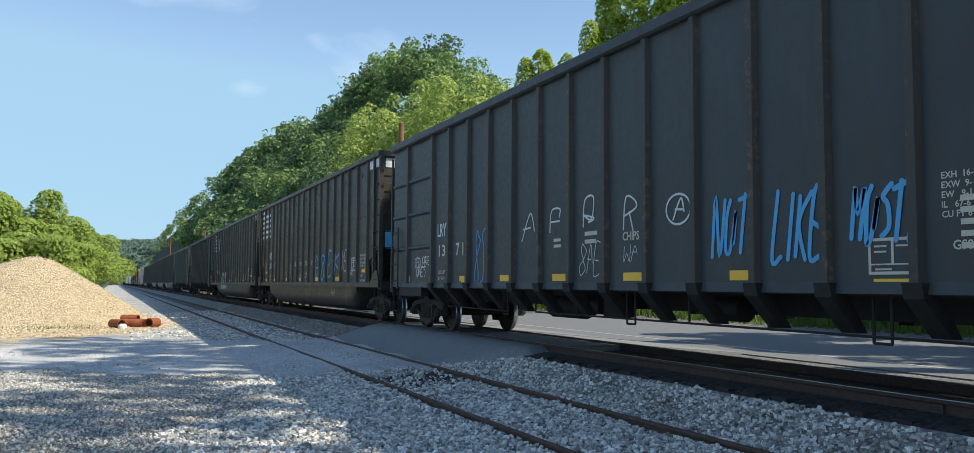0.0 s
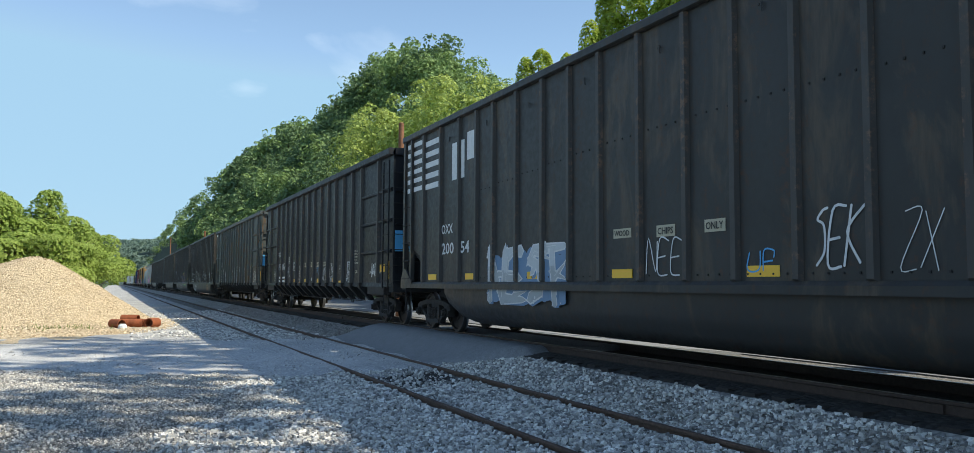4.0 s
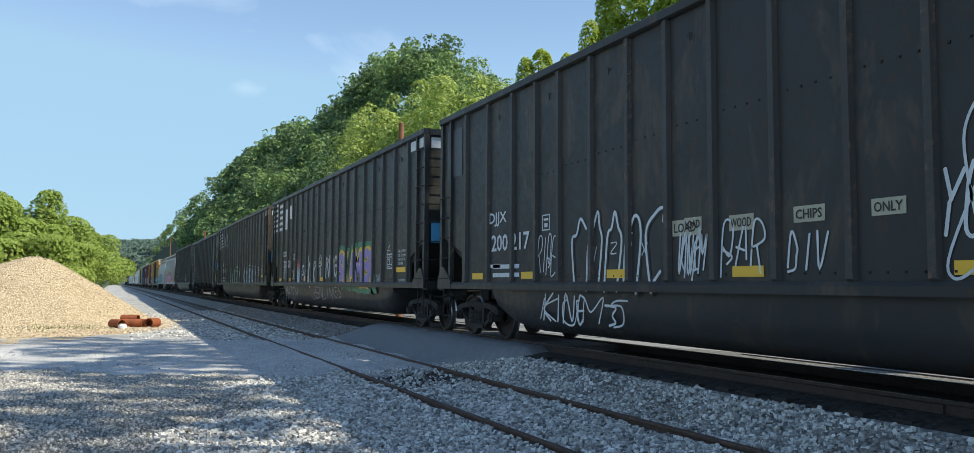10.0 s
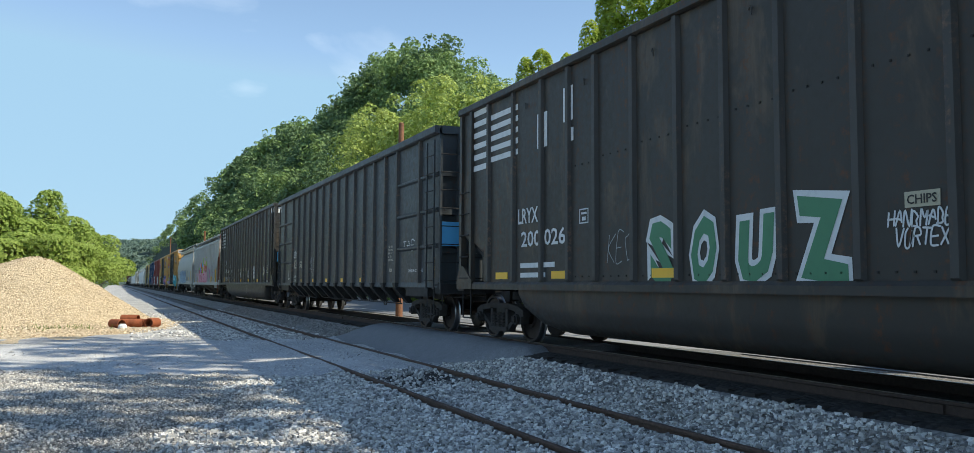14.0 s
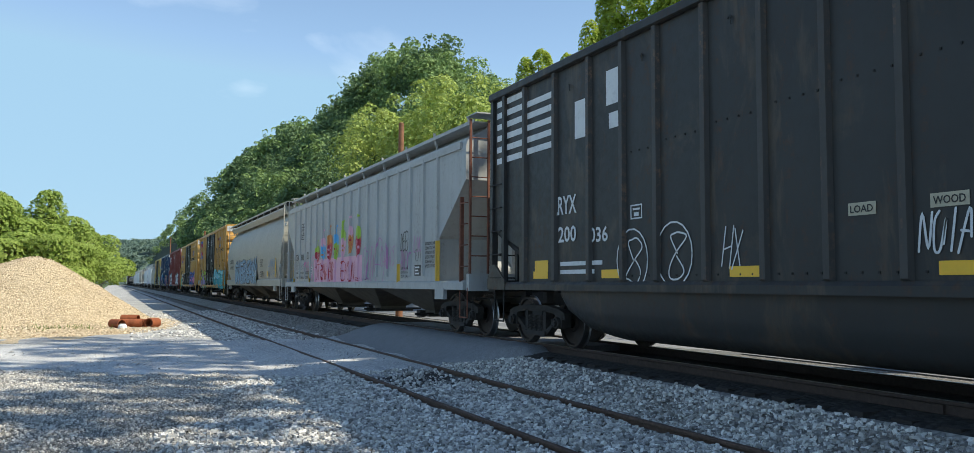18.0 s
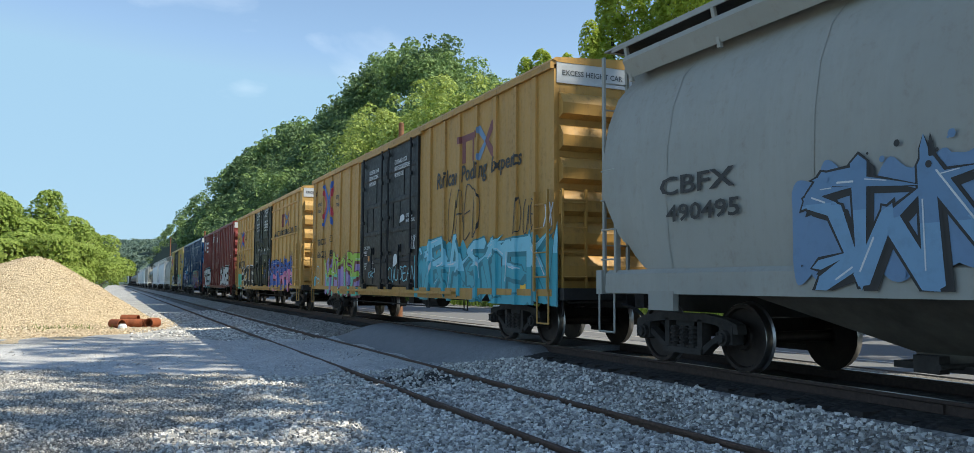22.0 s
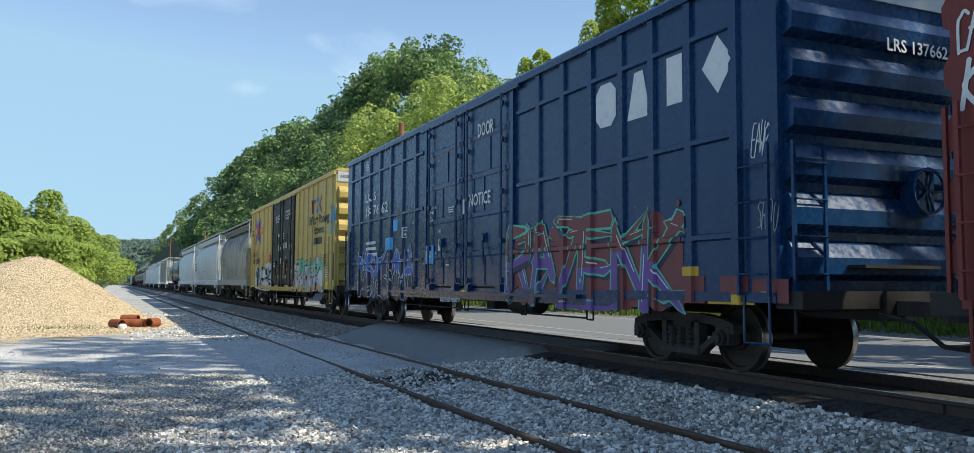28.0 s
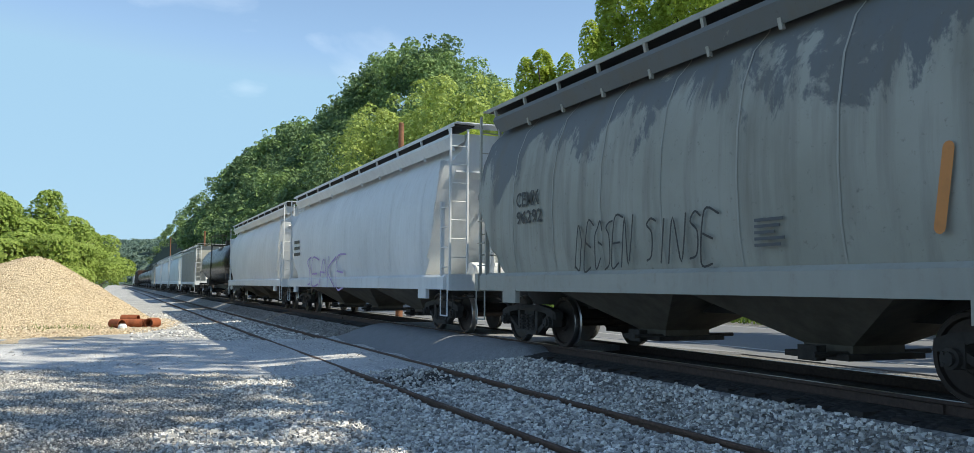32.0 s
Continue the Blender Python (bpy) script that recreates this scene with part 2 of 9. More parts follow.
WHITE = decal("white_lettering", (0.72, 0.73, 0.72), 0.45)
PALEBAND = decal("weathered_white_band", (0.50, 0.51, 0.51), 0.3)
CREAM = decal("cream_lettering", (0.62, 0.58, 0.47), 0.45)
YELLOW = decal("yellow_reflector", (0.95, 0.54, 0.03), 0.12, 0.4)
SKYBLUE = decal("light_blue_paint", (0.10, 0.42, 0.72), 0.3)
BLACKLET = decal("black_lettering", (0.025, 0.022, 0.02), 0.2)
RUSTPIPE = plain("rusty_pipe", (0.30, 0.085, 0.03), 0.85, 0.1, 0.4, 5.0, 0.4)
POLEWOOD = plain("brown_pole", (0.22, 0.10, 0.05), 0.85, 0.0, 0.3, 6.0, 0.3)
BARK = plain("bark", (0.10, 0.08, 0.06), 0.95, 0.0, 0.4, 5.0, 0.6)
LEAFHILL = leaf_mat("hill_leaves", (0.125, 0.205, 0.080), (0.36, 0.49, 0.18), 0.28)
# darker copy of the hill leaves, shade among the crowns put into its colour
LEAFDARK = leaf_mat("shade_tinted_leaves", (0.070, 0.125, 0.065), (0.22, 0.32, 0.14), 0.26)
LEAFYELLOW = leaf_mat("yellow_leaves", (0.26, 0.35, 0.08), (0.60, 0.67, 0.20), 0.36)
LEAFBRIGHT = leaf_mat("bright_leaves", (0.28, 0.38, 0.05), (0.60, 0.68, 0.13), 0.55)
LEAFLEFT = leaf_mat("yard_leaves", (0.22, 0.32, 0.07), (0.46, 0.55, 0.14), 0.45)
# blue-green base colour stands in for the haze of distance
LEAFHAZE = leaf_mat("haze_tinted_leaves", (0.13, 0.20, 0.17), (0.22, 0.30, 0.26), 0.3)
GRASS = leaf_mat("grass_blades", (0.06, 0.12, 0.018), (0.16, 0.22, 0.04), 0.35)


# ---- mesh helpers ----
class Mesh:
    """Collects vertices and faces in plain lists."""

    def __init__(self):
        self.v, self.f = [], []

    def add(self, verts, faces):
        n = len(self.v)
        self.v += [tuple(a) for a in verts]
        self.f += [tuple(i + n for i in f) for f in faces]
        return self

    def box(self, x0, x1, y0, y1, z0, z1):
        return self.add([(x, y, z) for z in (z0, z1) for y in (y0, y1) for x in (x0, x1)],
                        [(0, 2, 3, 1), (4, 5, 7, 6), (0, 1, 5, 4), (2, 6, 7, 3), (0, 4, 6, 2), (1, 3, 7, 5)])

    def prism(self, pts, a, b, axis="x"):
        """Extrudes a closed outline (two coordinates in order of the other axes) from a to b."""
        put = {"x": lambda p, s: (s, p[0], p[1]), "y": lambda p, s: (p[0], s, p[1]), "z": lambda p, s: (p[0], p[1], s)}[axis]
        n = len(pts)
        faces = [tuple(range(n - 1, -1, -1)), tuple(range(n, 2 * n))]
        faces += [(i, (i + 1) % n, n + (i + 1) % n, n + i) for i in range(n)]
        return self.add([put(p, a) for p in pts] + [put(p, b) for p in pts], faces)

    def tube(self, p, q, r, n=8, r2=None):
        p, q = Vector(p), Vector(q)
        d = (q - p).normalized()
        s = d.orthogonal().normalized()
        u = d.cross(s)
        r2 = r if r2 is None else r2
        ring = [(math.cos(2 * math.pi * i / n), math.sin(2 * math.pi * i / n)) for i in range(n)]
        vs = [p + (s * c + u * e) * r for c, e in ring] + [q + (s * c + u * e) * r2 for c, e in ring]
        return self.add(vs, [(i, (i + 1) % n, n + (i + 1) % n, n + i) for i in range(n)]
                        + [tuple(range(n - 1, -1, -1)), tuple(range(n, 2 * n))])

    def pipe(self, pts, r, n=6):
        for a, b in zip(pts, pts[1:]):
            self.tube(a, b, r, n)
        return self

    def loft(self, rings, closed=True, caps=True):
        n, base = len(rings[0]), len(self.v)
        m = n if closed else n - 1
        faces = [(k * n + i, k * n + (i + 1) % n, (k + 1) * n + (i + 1) % n, (k + 1) * n + i) for k in range(len(rings) - 1) for i in range(m)]
        if caps:
            faces += [tuple(range(n - 1, -1, -1)), tuple(range((len(rings) - 1) * n, len(rings) * n))]
        return self.add([p for r in rings for p in r], faces)

    def data(self, name, smooth=False):
        me = bpy.data.meshes.new(name)
        me.from_pydata(self.v, [], self.f)
        bm = bmesh.new()
        bm.from_mesh(me)
        bmesh.ops.recalc_face_normals(bm, faces=bm.faces)
        bm.to_mesh(me)
        bm.free()
        if smooth:
            me.shade_smooth()
            me.set_sharp_from_angle(angle=radians(38))
        return me


CACHE = {}


def shared(key, make, smooth=False):
    """Mesh data made once for a key and shared by alike pieces."""
    if key not in CACHE:
        CACHE[key] = make().data(str(key).split("'")[1] if "'" in str(key) else str(key), smooth)
        CACHE[key].materials.append(None)
    return CACHE[key]


def part(name, me, material, parent=None, label="", at=None, smooth=False):
    """One mesh object under a thing or a part; me is a Mesh or shared mesh data."""
    if isinstance(me, Mesh):
        me = me.data(name, smooth)
        me.materials.append(material)
        ob = new(name, me)
    else:
        ob = new(name, me)
        ob.material_slots[0].link = "OBJECT"
        ob.material_slots[0].material = material
    if parent is not None:
        ob.parent = parent
    if at is not None:
        ob.matrix_basis = at if isinstance(at, Matrix) else Matrix.Translation(at)
    if label:
        ob["label"] = label
    return ob


def np_mesh(name, verts, faces, material):
    """A big mesh from arrays; faces is an (n, k) array."""
    me = bpy.data.meshes.new(name)
    n, k = faces.shape
    me.vertices.add(len(verts))
    me.vertices.foreach_set("co", verts.astype(np.float32).ravel())
    me.loops.add(n * k)
    me.loops.foreach_set("vertex_index", faces.astype(np.int32).ravel())
    me.polygons.add(n)
    me.polygons.foreach_set("loop_start", np.arange(0, n * k, k, dtype=np.int32))
    me.polygons.foreach_set("loop_total", np.full(n, k, dtype=np.int32))
    me.update()
    me.validate()
    me.shade_flat()
    me.materials.append(material)
    return me


# ---- terrain ----
PROFILE_Y = [-2000, 3.3, 4.0, 4.4, 5.9, 6.3, 7.0, 7.3, 9.5, 10.2, 11.4, 21.0, 22.5, 24.0, 28.0, 2000]
PROFILE_Z = [0, 0, 0.03, 0.06, 0.15, 0.22, 0.53, 0.60, 0.60, 0.52, 0.43, 0.43, 0.55, 0.9, 1.2, 1.2]
RAIL_Z, TRACK_Y = 0.741, 8.300


def smooth01(a, b, x):
    t = np.clip((x - a) / (b - a), 0.0, 1.0)
    return t * t * (3 - 2 * t)


RIDGE_X = [-2500, -1200, -576, -305, -222, -200, -183, -150, -127, -112, -86, -50, 60]
RIDGE_Z = [45, 47, 52, 43.5, 34.3, 34.3, 38.3, 35.4, 25.0, 16.5, 9, 5, 4]


def hill_z(x, y):
    """The wooded slope beyond the road: a long ridge with a knob, falling off towards the crossing."""
    ridge = np.interp(x, RIDGE_X, RIDGE_Z)
    return ridge * np.clip((y - 21.0) / 32.0, 0.0, 1.0) ** 0.92


def ground_z(x, y):
    return np.interp(y, PROFILE_Y, PROFILE_Z) + hill_z(x, y)


def grid_sheet(name, xs, ys, zfun, material):
    xg, yg = np.meshgrid(xs, ys, indexing="ij")
    verts = np.stack([xg.ravel(), yg.ravel(), zfun(xg, yg).ravel()], 1)
    nx, ny = len(xs), len(ys)
    i = (np.arange(nx - 1)[:, None] * ny + np.arange(ny - 1)[None, :]).ravel()
    faces = np.stack([i, i + ny, i + ny + 1, i + 1], 1)
    me = np_mesh(name, verts, faces, material)
    me.shade_smooth()
    return me


def ripple(x, y):
    return 0.018 * np.sin(x * 1.7 + 0.6 * y) * np.sin(y * 1.3 - 0.4 * x) + 0.012 * np.sin(x * 4.1 + 1.0) * np.sin(y * 3.7)


gx = np.unique(np.concatenate([np.linspace(-30, 4, 138), np.linspace(-120, -30, 70), np.linspace(-600, -120, 50), np.linspace(-2500, -600, 20), np.linspace(4, 60, 20), np.linspace(60, 1500, 12)]))
gy = np.unique(np.concatenate([np.linspace(-6, 12, 91), np.linspace(12, 70, 50), np.linspace(70, 400, 24), np.linspace(400, 1500, 10), np.linspace(-60, -6, 28), np.linspace(-1500, -60, 16)]))
me = grid_sheet("ground", gx, gy, lambda x, y: ground_z(x, y) + ripple(x, y) * (np.abs(y) < 7), YARD)
for mt in (DUST, BALLAST, GRASSGROUND, FLOORSOIL, DARKBED):
    me.materials.append(mt)
cen = np.empty(len(me.polygons) * 3, np.float32)
me.polygons.foreach_get("center", cen)
cen = cen.reshape(-1, 3)
zone = np.zeros(len(cen), np.int32)
wob = 0.7 * np.sin(cen[:, 0] * 0.9) + 0.5 * np.sin(cen[:, 1] * 1.7 + 2)
zone[(cen[:, 0] + wob < -16.0) & (cen[:, 1] < 5.2)] = 1
# near-black patch between the siding rails; the main track bed below gets the same
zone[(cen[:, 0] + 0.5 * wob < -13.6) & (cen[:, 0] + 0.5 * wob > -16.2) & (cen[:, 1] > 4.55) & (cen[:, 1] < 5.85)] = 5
zone[(cen[:, 1] > 6.2) & (cen[:, 1] <= 11.2)] = 2
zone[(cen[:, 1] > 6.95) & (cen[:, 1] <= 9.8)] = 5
zone[cen[:, 1] > 21.2] = 3
zone[cen[:, 1] > 25.0] = 4
# unseen ground made pale here, to bounce sunlight onto the train sides
zone[(cen[:, 1] < -2.2) & (cen[:, 0] > -16.0)] = 1
zone[(cen[:, 1] < -34) | ((cen[:, 0] < -62) & (cen[:, 1] < -2.5))] = 3
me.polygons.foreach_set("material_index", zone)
tagged(new("ground", me), "grey gravel yard sloping up to a ballasted track", "ground", kind="structure")


def strip(name, y0, y1, z0, z1, material, label, category, x0=-900, x1=300):
    m = Mesh().box(x0, x1, y0, y1, z0, z1)
    return tagged(part(name, m, material), label, category, kind="structure")


strip("road", 12.0, 20.6, 0.30, 0.455, ROADMAT, "pale grey asphalt road beside the track", "road")
strip("road_edge_line", 13.15, 13.27, 0.40, 0.459, LINEMAT, "worn white edge line on the road", "line")
strip("road_edge_line_2", 19.7, 19.82, 0.40, 0.459, LINEMAT, "worn white edge line on the road", "line")

# packed driveway of old asphalt and dust, over the siding to the crossing
def drive_edge(x, y):
    """1 well on the driveway, 0 off it, with ragged borders."""
    rag = 0.35 * np.sin(y * 2.3 + 0.7) + 0.22 * np.sin(y * 5.1 + x) + 0.12 * np.sin(y * 11.0 + 2 * x)
    near = np.interp(y, [-9.0, -2.0, 1.4, 4.2, 6.2], [-22.5, -20.2, -17.6, -16.2, -16.0]) + rag
    far = np.interp(y, [-9.0, -2.9, -0.5, 2.5, 4.2, 6.2], [-26.5, -28.2, -29.8, -31.0, -27.5, -26.6]) + 1.2 * rag
    return smooth01(0.0, 0.9, np.minimum(near - x, x - far))


def drive_z(x, y):
    return ground_z(x, y) + ripple(x, y) * 0.5 * (y < 6.5) + 0.012 + 0.045 * smooth01(2.6, 4.3, y) * (1 - 0.3 * smooth01(4.5, 5.9, y)) - 0.10 * (1 - drive_edge(x, y))


me = grid_sheet("driveway", np.linspace(-33.5, -14.5, 150), np.linspace(-8.0, 6.25, 130), drive_z, DRIVE)
tagged(new("driveway", me), "worn grey asphalt drive dusted with gravel", "pavement", kind="structure")

# crossing: asphalt ramp between the siding and the main track, and over it
cx, cy = np.linspace(-27.4, -13.2, 72), np.linspace(5.75, 7.52, 31)


def ramp_z(x, y):
    up = 0.215 + 0.49 * smooth01(5.95, 7.25, y)
    edge = 1 - smooth01(0.0, 1.0, np.minimum((-13.3 - x - 2.4 * np.clip(7.1 - y, 0, 3)) / 1.1, (x + 25.3 + 1.2 * np.clip(7.1 - y, 0, 3)) / 1.2))
    edge = np.maximum(edge, 1 - smooth01(5.78, 6.12, y + 0.06 * np.sin(x * 2.1)))
    return up - 0.5 * edge * (0.35 + 0.65 * smooth01(5.9, 7.0, y)) + 0.008 * np.sin(5 * x) * np.sin(4 * y)


me = grid_sheet("crossing_ramp", cx, cy, ramp_z, ASPHALT)
tagged(new("crossing_ramp", me), "dark asphalt ramp up to the level crossing", "pavement", kind="structure")
m = Mesh().prism([(7.72, 0.42), (9.02, 0.42), (9.02, 0.70), (7.72, 0.71)], -24.6, -14.0)
tagged(part("crossing_infill", m, ASPHALT), "asphalt between the rails of the crossing", "pavement", kind="structure")
m = Mesh().prism([(9.22, 0.35), (12.2, 0.35), (12.2, 0.46), (9.22, 0.71)], -24.6, -14.0)
tagged(part("crossing_apron", m, ASPHALT), "asphalt apron from the crossing to the road", "pavement", kind="structure")

# rails
RAIL = [(-0.066, -0.17), (0.066, -0.17), (0.066, -0.155), (0.012, -0.13), (0.010, -0.045), (0.036, -0.035), (0.036, -0.006), (0.028, 0.0), (-0.028, 0.0), (-0.036, -0.006), (-0.036, -0.035), (-0.010, -0.045), (-0.012, -0.13), (-0.066, -0.155)]


def rail(name, y, z, polished, label):
    ob = part(name, Mesh().prism([(y + a, z + b) for a, b in RAIL], -900, 300), RAILRUST if polished else SIDINGRUST)
    tagged(ob, label, "rail", kind="structure")
    if polished:
        part("running_surface", Mesh().box(-900, 300, y - 0.027, y + 0.027, z - 0.004, z + 0.002), RAILTOP, ob, "wheel-polished steel")
    return ob


rail("main_rail", TRACK_Y - 0.753, RAIL_Z, True, "rusty steel rail with a polished head")
rail("main_rail_far", TRACK_Y + 0.753, RAIL_Z, True, "rusty steel rail with a polished head")
rail("siding_rail", 4.415, 0.136, False, "brown rusty rail of the unused siding")
rail("siding_rail_far", 5.92, 0.236, False, "brown rusty rail of the unused siding")
near_rail = bpy.data.objects["main_rail"]
for k in range(7):
    part("joint_bar", shared(("joint_bar",), lambda: Mesh().box(-0.45, 0.45, -0.05, -0.015, -0.135, -0.05)), RAILRUST, near_rail, at=(-6.3 - 11.9 * k, TRACK_Y - 0.753, RAIL_Z))

# track ties
track_bed = tagged(new("track_ties"), "dark creosoted timber ties under the main track", "ties", kind="structure")
tie_me = shared(("tie",), lambda: Mesh().box(-0.115, 0.115, -1.3, 1.3, -0.18, 0.0))
for k in range(150):
    x = 2.0 - 0.53 * k
    if not -24.8 < x < -13.8:
        part("tie", tie_me, TIEWOOD, track_bed, at=pose(x, TRACK_Y + random.uniform(-0.05, 0.05), RAIL_Z - 0.165 + random.uniform(-0.01, 0.01), 0, 0, random.uniform(-1, 1)))


# ---- loose stones ----
CUBE_V = np.array([(x, y, z) for z in (-0.62, 0.62) for y in (-0.62, 0.62) for x in (-0.62, 0.62)])
CUBE_F = np.array([(4, 5, 6), (5, 7, 6), (0, 1, 4), (1, 5, 4), (2, 6, 3), (3, 6, 7), (0, 4, 2), (2, 4, 6), (1, 3, 5), (3, 7, 5)])


def stones(name, pts, sizes, material, label, seed, flat=0.65):
    """Broken stones: boxes with every corner knocked about."""
    rng = np.random.default_rng(seed)
    n = len(pts)
    v = np.repeat(CUBE_V[None], n, 0) * rng.uniform(0.55, 1.35, (n, 8, 3))
    v *= (sizes[:, None] * rng.uniform(0.65, 1.25, (n, 3)))[:, None, :]
    v[:, :, 2] *= flat
    a = rng.uniform(0, 2 * np.pi, n)
    t = rng.normal(0, 0.5, n)
    y2, z2 = v[:, :, 1] * np.cos(t)[:, None] - v[:, :, 2] * np.sin(t)[:, None], v[:, :, 1] * np.sin(t)[:, None] + v[:, :, 2] * np.cos(t)[:, None]
    x3, y3 = v[:, :, 0] * np.cos(a)[:, None] - y2 * np.sin(a)[:, None], v[:, :, 0] * np.sin(a)[:, None] + y2 * np.cos(a)[:, None]
    v = np.stack([x3, y3, z2], 2) + pts[:, None, :]
    f = (CUBE_F[None] + 8 * np.arange(n)[:, None, None]).reshape(-1, 3)
    return tagged(new(name, np_mesh(name, v.reshape(-1, 3), f, material)), label, "gravel", kind="stuff")


rng = np.random.default_rng(5)
n = 165000
px, py = -4.2 - 16.5 * rng.random(n) ** 1.15, rng.uniform(-3.2, 7.2, n)
fine = py < 0.75 + 0.28 * (-px - 10.0) + 0.5 * np.sin(px * 1.3)          # packed finer gravel on the camera's side
keep = (py > -0.13 * -px - 0.2) & (py > 4.6 + 1.3 * (px + 5.0)) & (drive_edge(px, py) < 0.25 + 0.5 * (rng.random(n) < 0.12)) & (py < 6.95)
keep &= ~((ramp_z(px, py) > ground_z(px, py)) & (px < -13.2) & (py > 5.9))
keep &= (np.abs(py - 4.415) > 0.08) & (np.abs(py - 5.92) > 0.08)
keep &= ~((px < -13.6) & (px > -16.3) & (py > 4.55) & (py < 5.85) & (rng.random(n) < 0.8))
for take, lo, hi, mat, label in ((keep & ~fine & (rng.random(n) < 0.86), 0.013, 0.030, STONE, "loose angular grey crushed stones across the yard"), (keep & fine, 0.008, 0.018, GRIT, "fine packed grey gravel of the yard")):
    x, y = px[take], py[take]
    sz = lo + hi * rng.random(len(x)) ** 1.7
    stones("ballast_stones", np.stack([x, y, ground_z(x, y) + ripple(x, y) + sz * rng.uniform(0.05, 1.0, len(x))], 1), sz, mat, label, 6, 0.8)
n = 9000
px, py = rng.uniform(-31.0, -16.0, n), rng.uniform(-5.0, 6.1, n)
keep = (drive_edge(px, py) > 0.5) & (rng.random(n) < 0.35 + 0.65 * (np.sin(px * 1.1 + py) > 0.2)) & (np.abs(py - 4.415) > 0.07) & (np.abs(py - 5.92) > 0.07)
px, py = px[keep], py[keep]
sz = 0.007 + 0.018 * rng.random(len(px)) ** 2
stones("drive_grit", np.stack([px, py, drive_z(px, py) + sz * 0.3], 1), sz, GRIT, "loose pale chips scattered over the drive", 11)
n = 17000
px, py = -22.0 - 34.0 * rng.random(n) ** 1.3, rng.uniform(0.6, 6.2, n)
keep = (drive_edge(px, py) < 0.3) & ~((px > -26.5) & (py > 5.9)) & (np.abs(py - 4.415) > 0.09) & (np.abs(py - 5.92) > 0.09) & (rng.random(n) < 0.25 + 0.75 * smooth01(1.5, 4.2, py))
px, py = px[keep], py[keep]
sz = 0.024 + 0.034 * rng.random(len(px))
stones("siding_stones", np.stack([px, py, ground_z(px, py) + sz * 0.2], 1), sz, STONE, "pale grey stones scattered along the siding", 8)
n = 12000
px, py = -5.0 - 50.0 * rng.random(n) ** 1.4, rng.uniform(6.1, 6.9, n)
keep = ~((px < -13.4) & (px > -25.0))
px, py = px[keep], py[keep]
sz = rng.uniform(0.018, 0.042, len(px))
stones("track_stones", np.stack([px, py, ground_z(px, py) + sz * 0.3], 1), sz, DARKSTONE, "dirty brown-grey ballast stones along the main track", 7)

# ---- gravel heap ----
HX, HY, HH = -47.0, -4.4, 3.25


def heap_z(x, y):
    """A tipped ridge of gravel at its angle of repose, longer away from the track, with a thin spill at its foot."""
    dx = (x - HX) / np.where(x > HX, 7.2, 8.0)
    dy = np.where(y > -3.3, (y + 3.3) / 5.0, (y + 3.3) / 9.5)
    r = np.sqrt(dx * dx + dy * dy) * (1 + 0.04 * np.sin(3 * np.arctan2(dy, dx) + 1.0))
    h = HH * np.clip(1.03 - r, 0, None)
    h = np.where(h > HH * 0.92, HH * 0.92 + (h - HH * 0.92) * 0.4, h)
    spill = 0.055 * (1 - smooth01(0.9, 1.75, np.sqrt(((x + 43.0) / 9.5) ** 2 + ((y + 5.0) / 6.2) ** 2)))
    return -0.03 + np.maximum(h, spill) + 0.05 * np.sin(x * 2.3 + y) * np.sin(y * 2.9) * np.clip(h, 0, 1)


hme = grid_sheet("gravel_mound", np.linspace(HX - 9, HX + 18, 140), np.linspace(HY - 14, HY + 8, 110), heap_z, HEAP)
tagged(new("gravel_mound", hme), "large heap of tan sunlit gravel", "gravel heap")
n = 15000
px, py = HX + rng.uniform(-3, 15, n), HY + rng.uniform(-7.5, 7.5, n)
hz = heap_z(px, py)
keep = hz > 0.0
px, py, hz = px[keep], py[keep], hz[keep]
sz = rng.uniform(0.018, 0.05, len(px))
stones("heap_stones", np.stack([px, py, hz + sz * 0.3], 1), sz, HEAPSTONE, "tan pebbles loose on the gravel heap", 9)


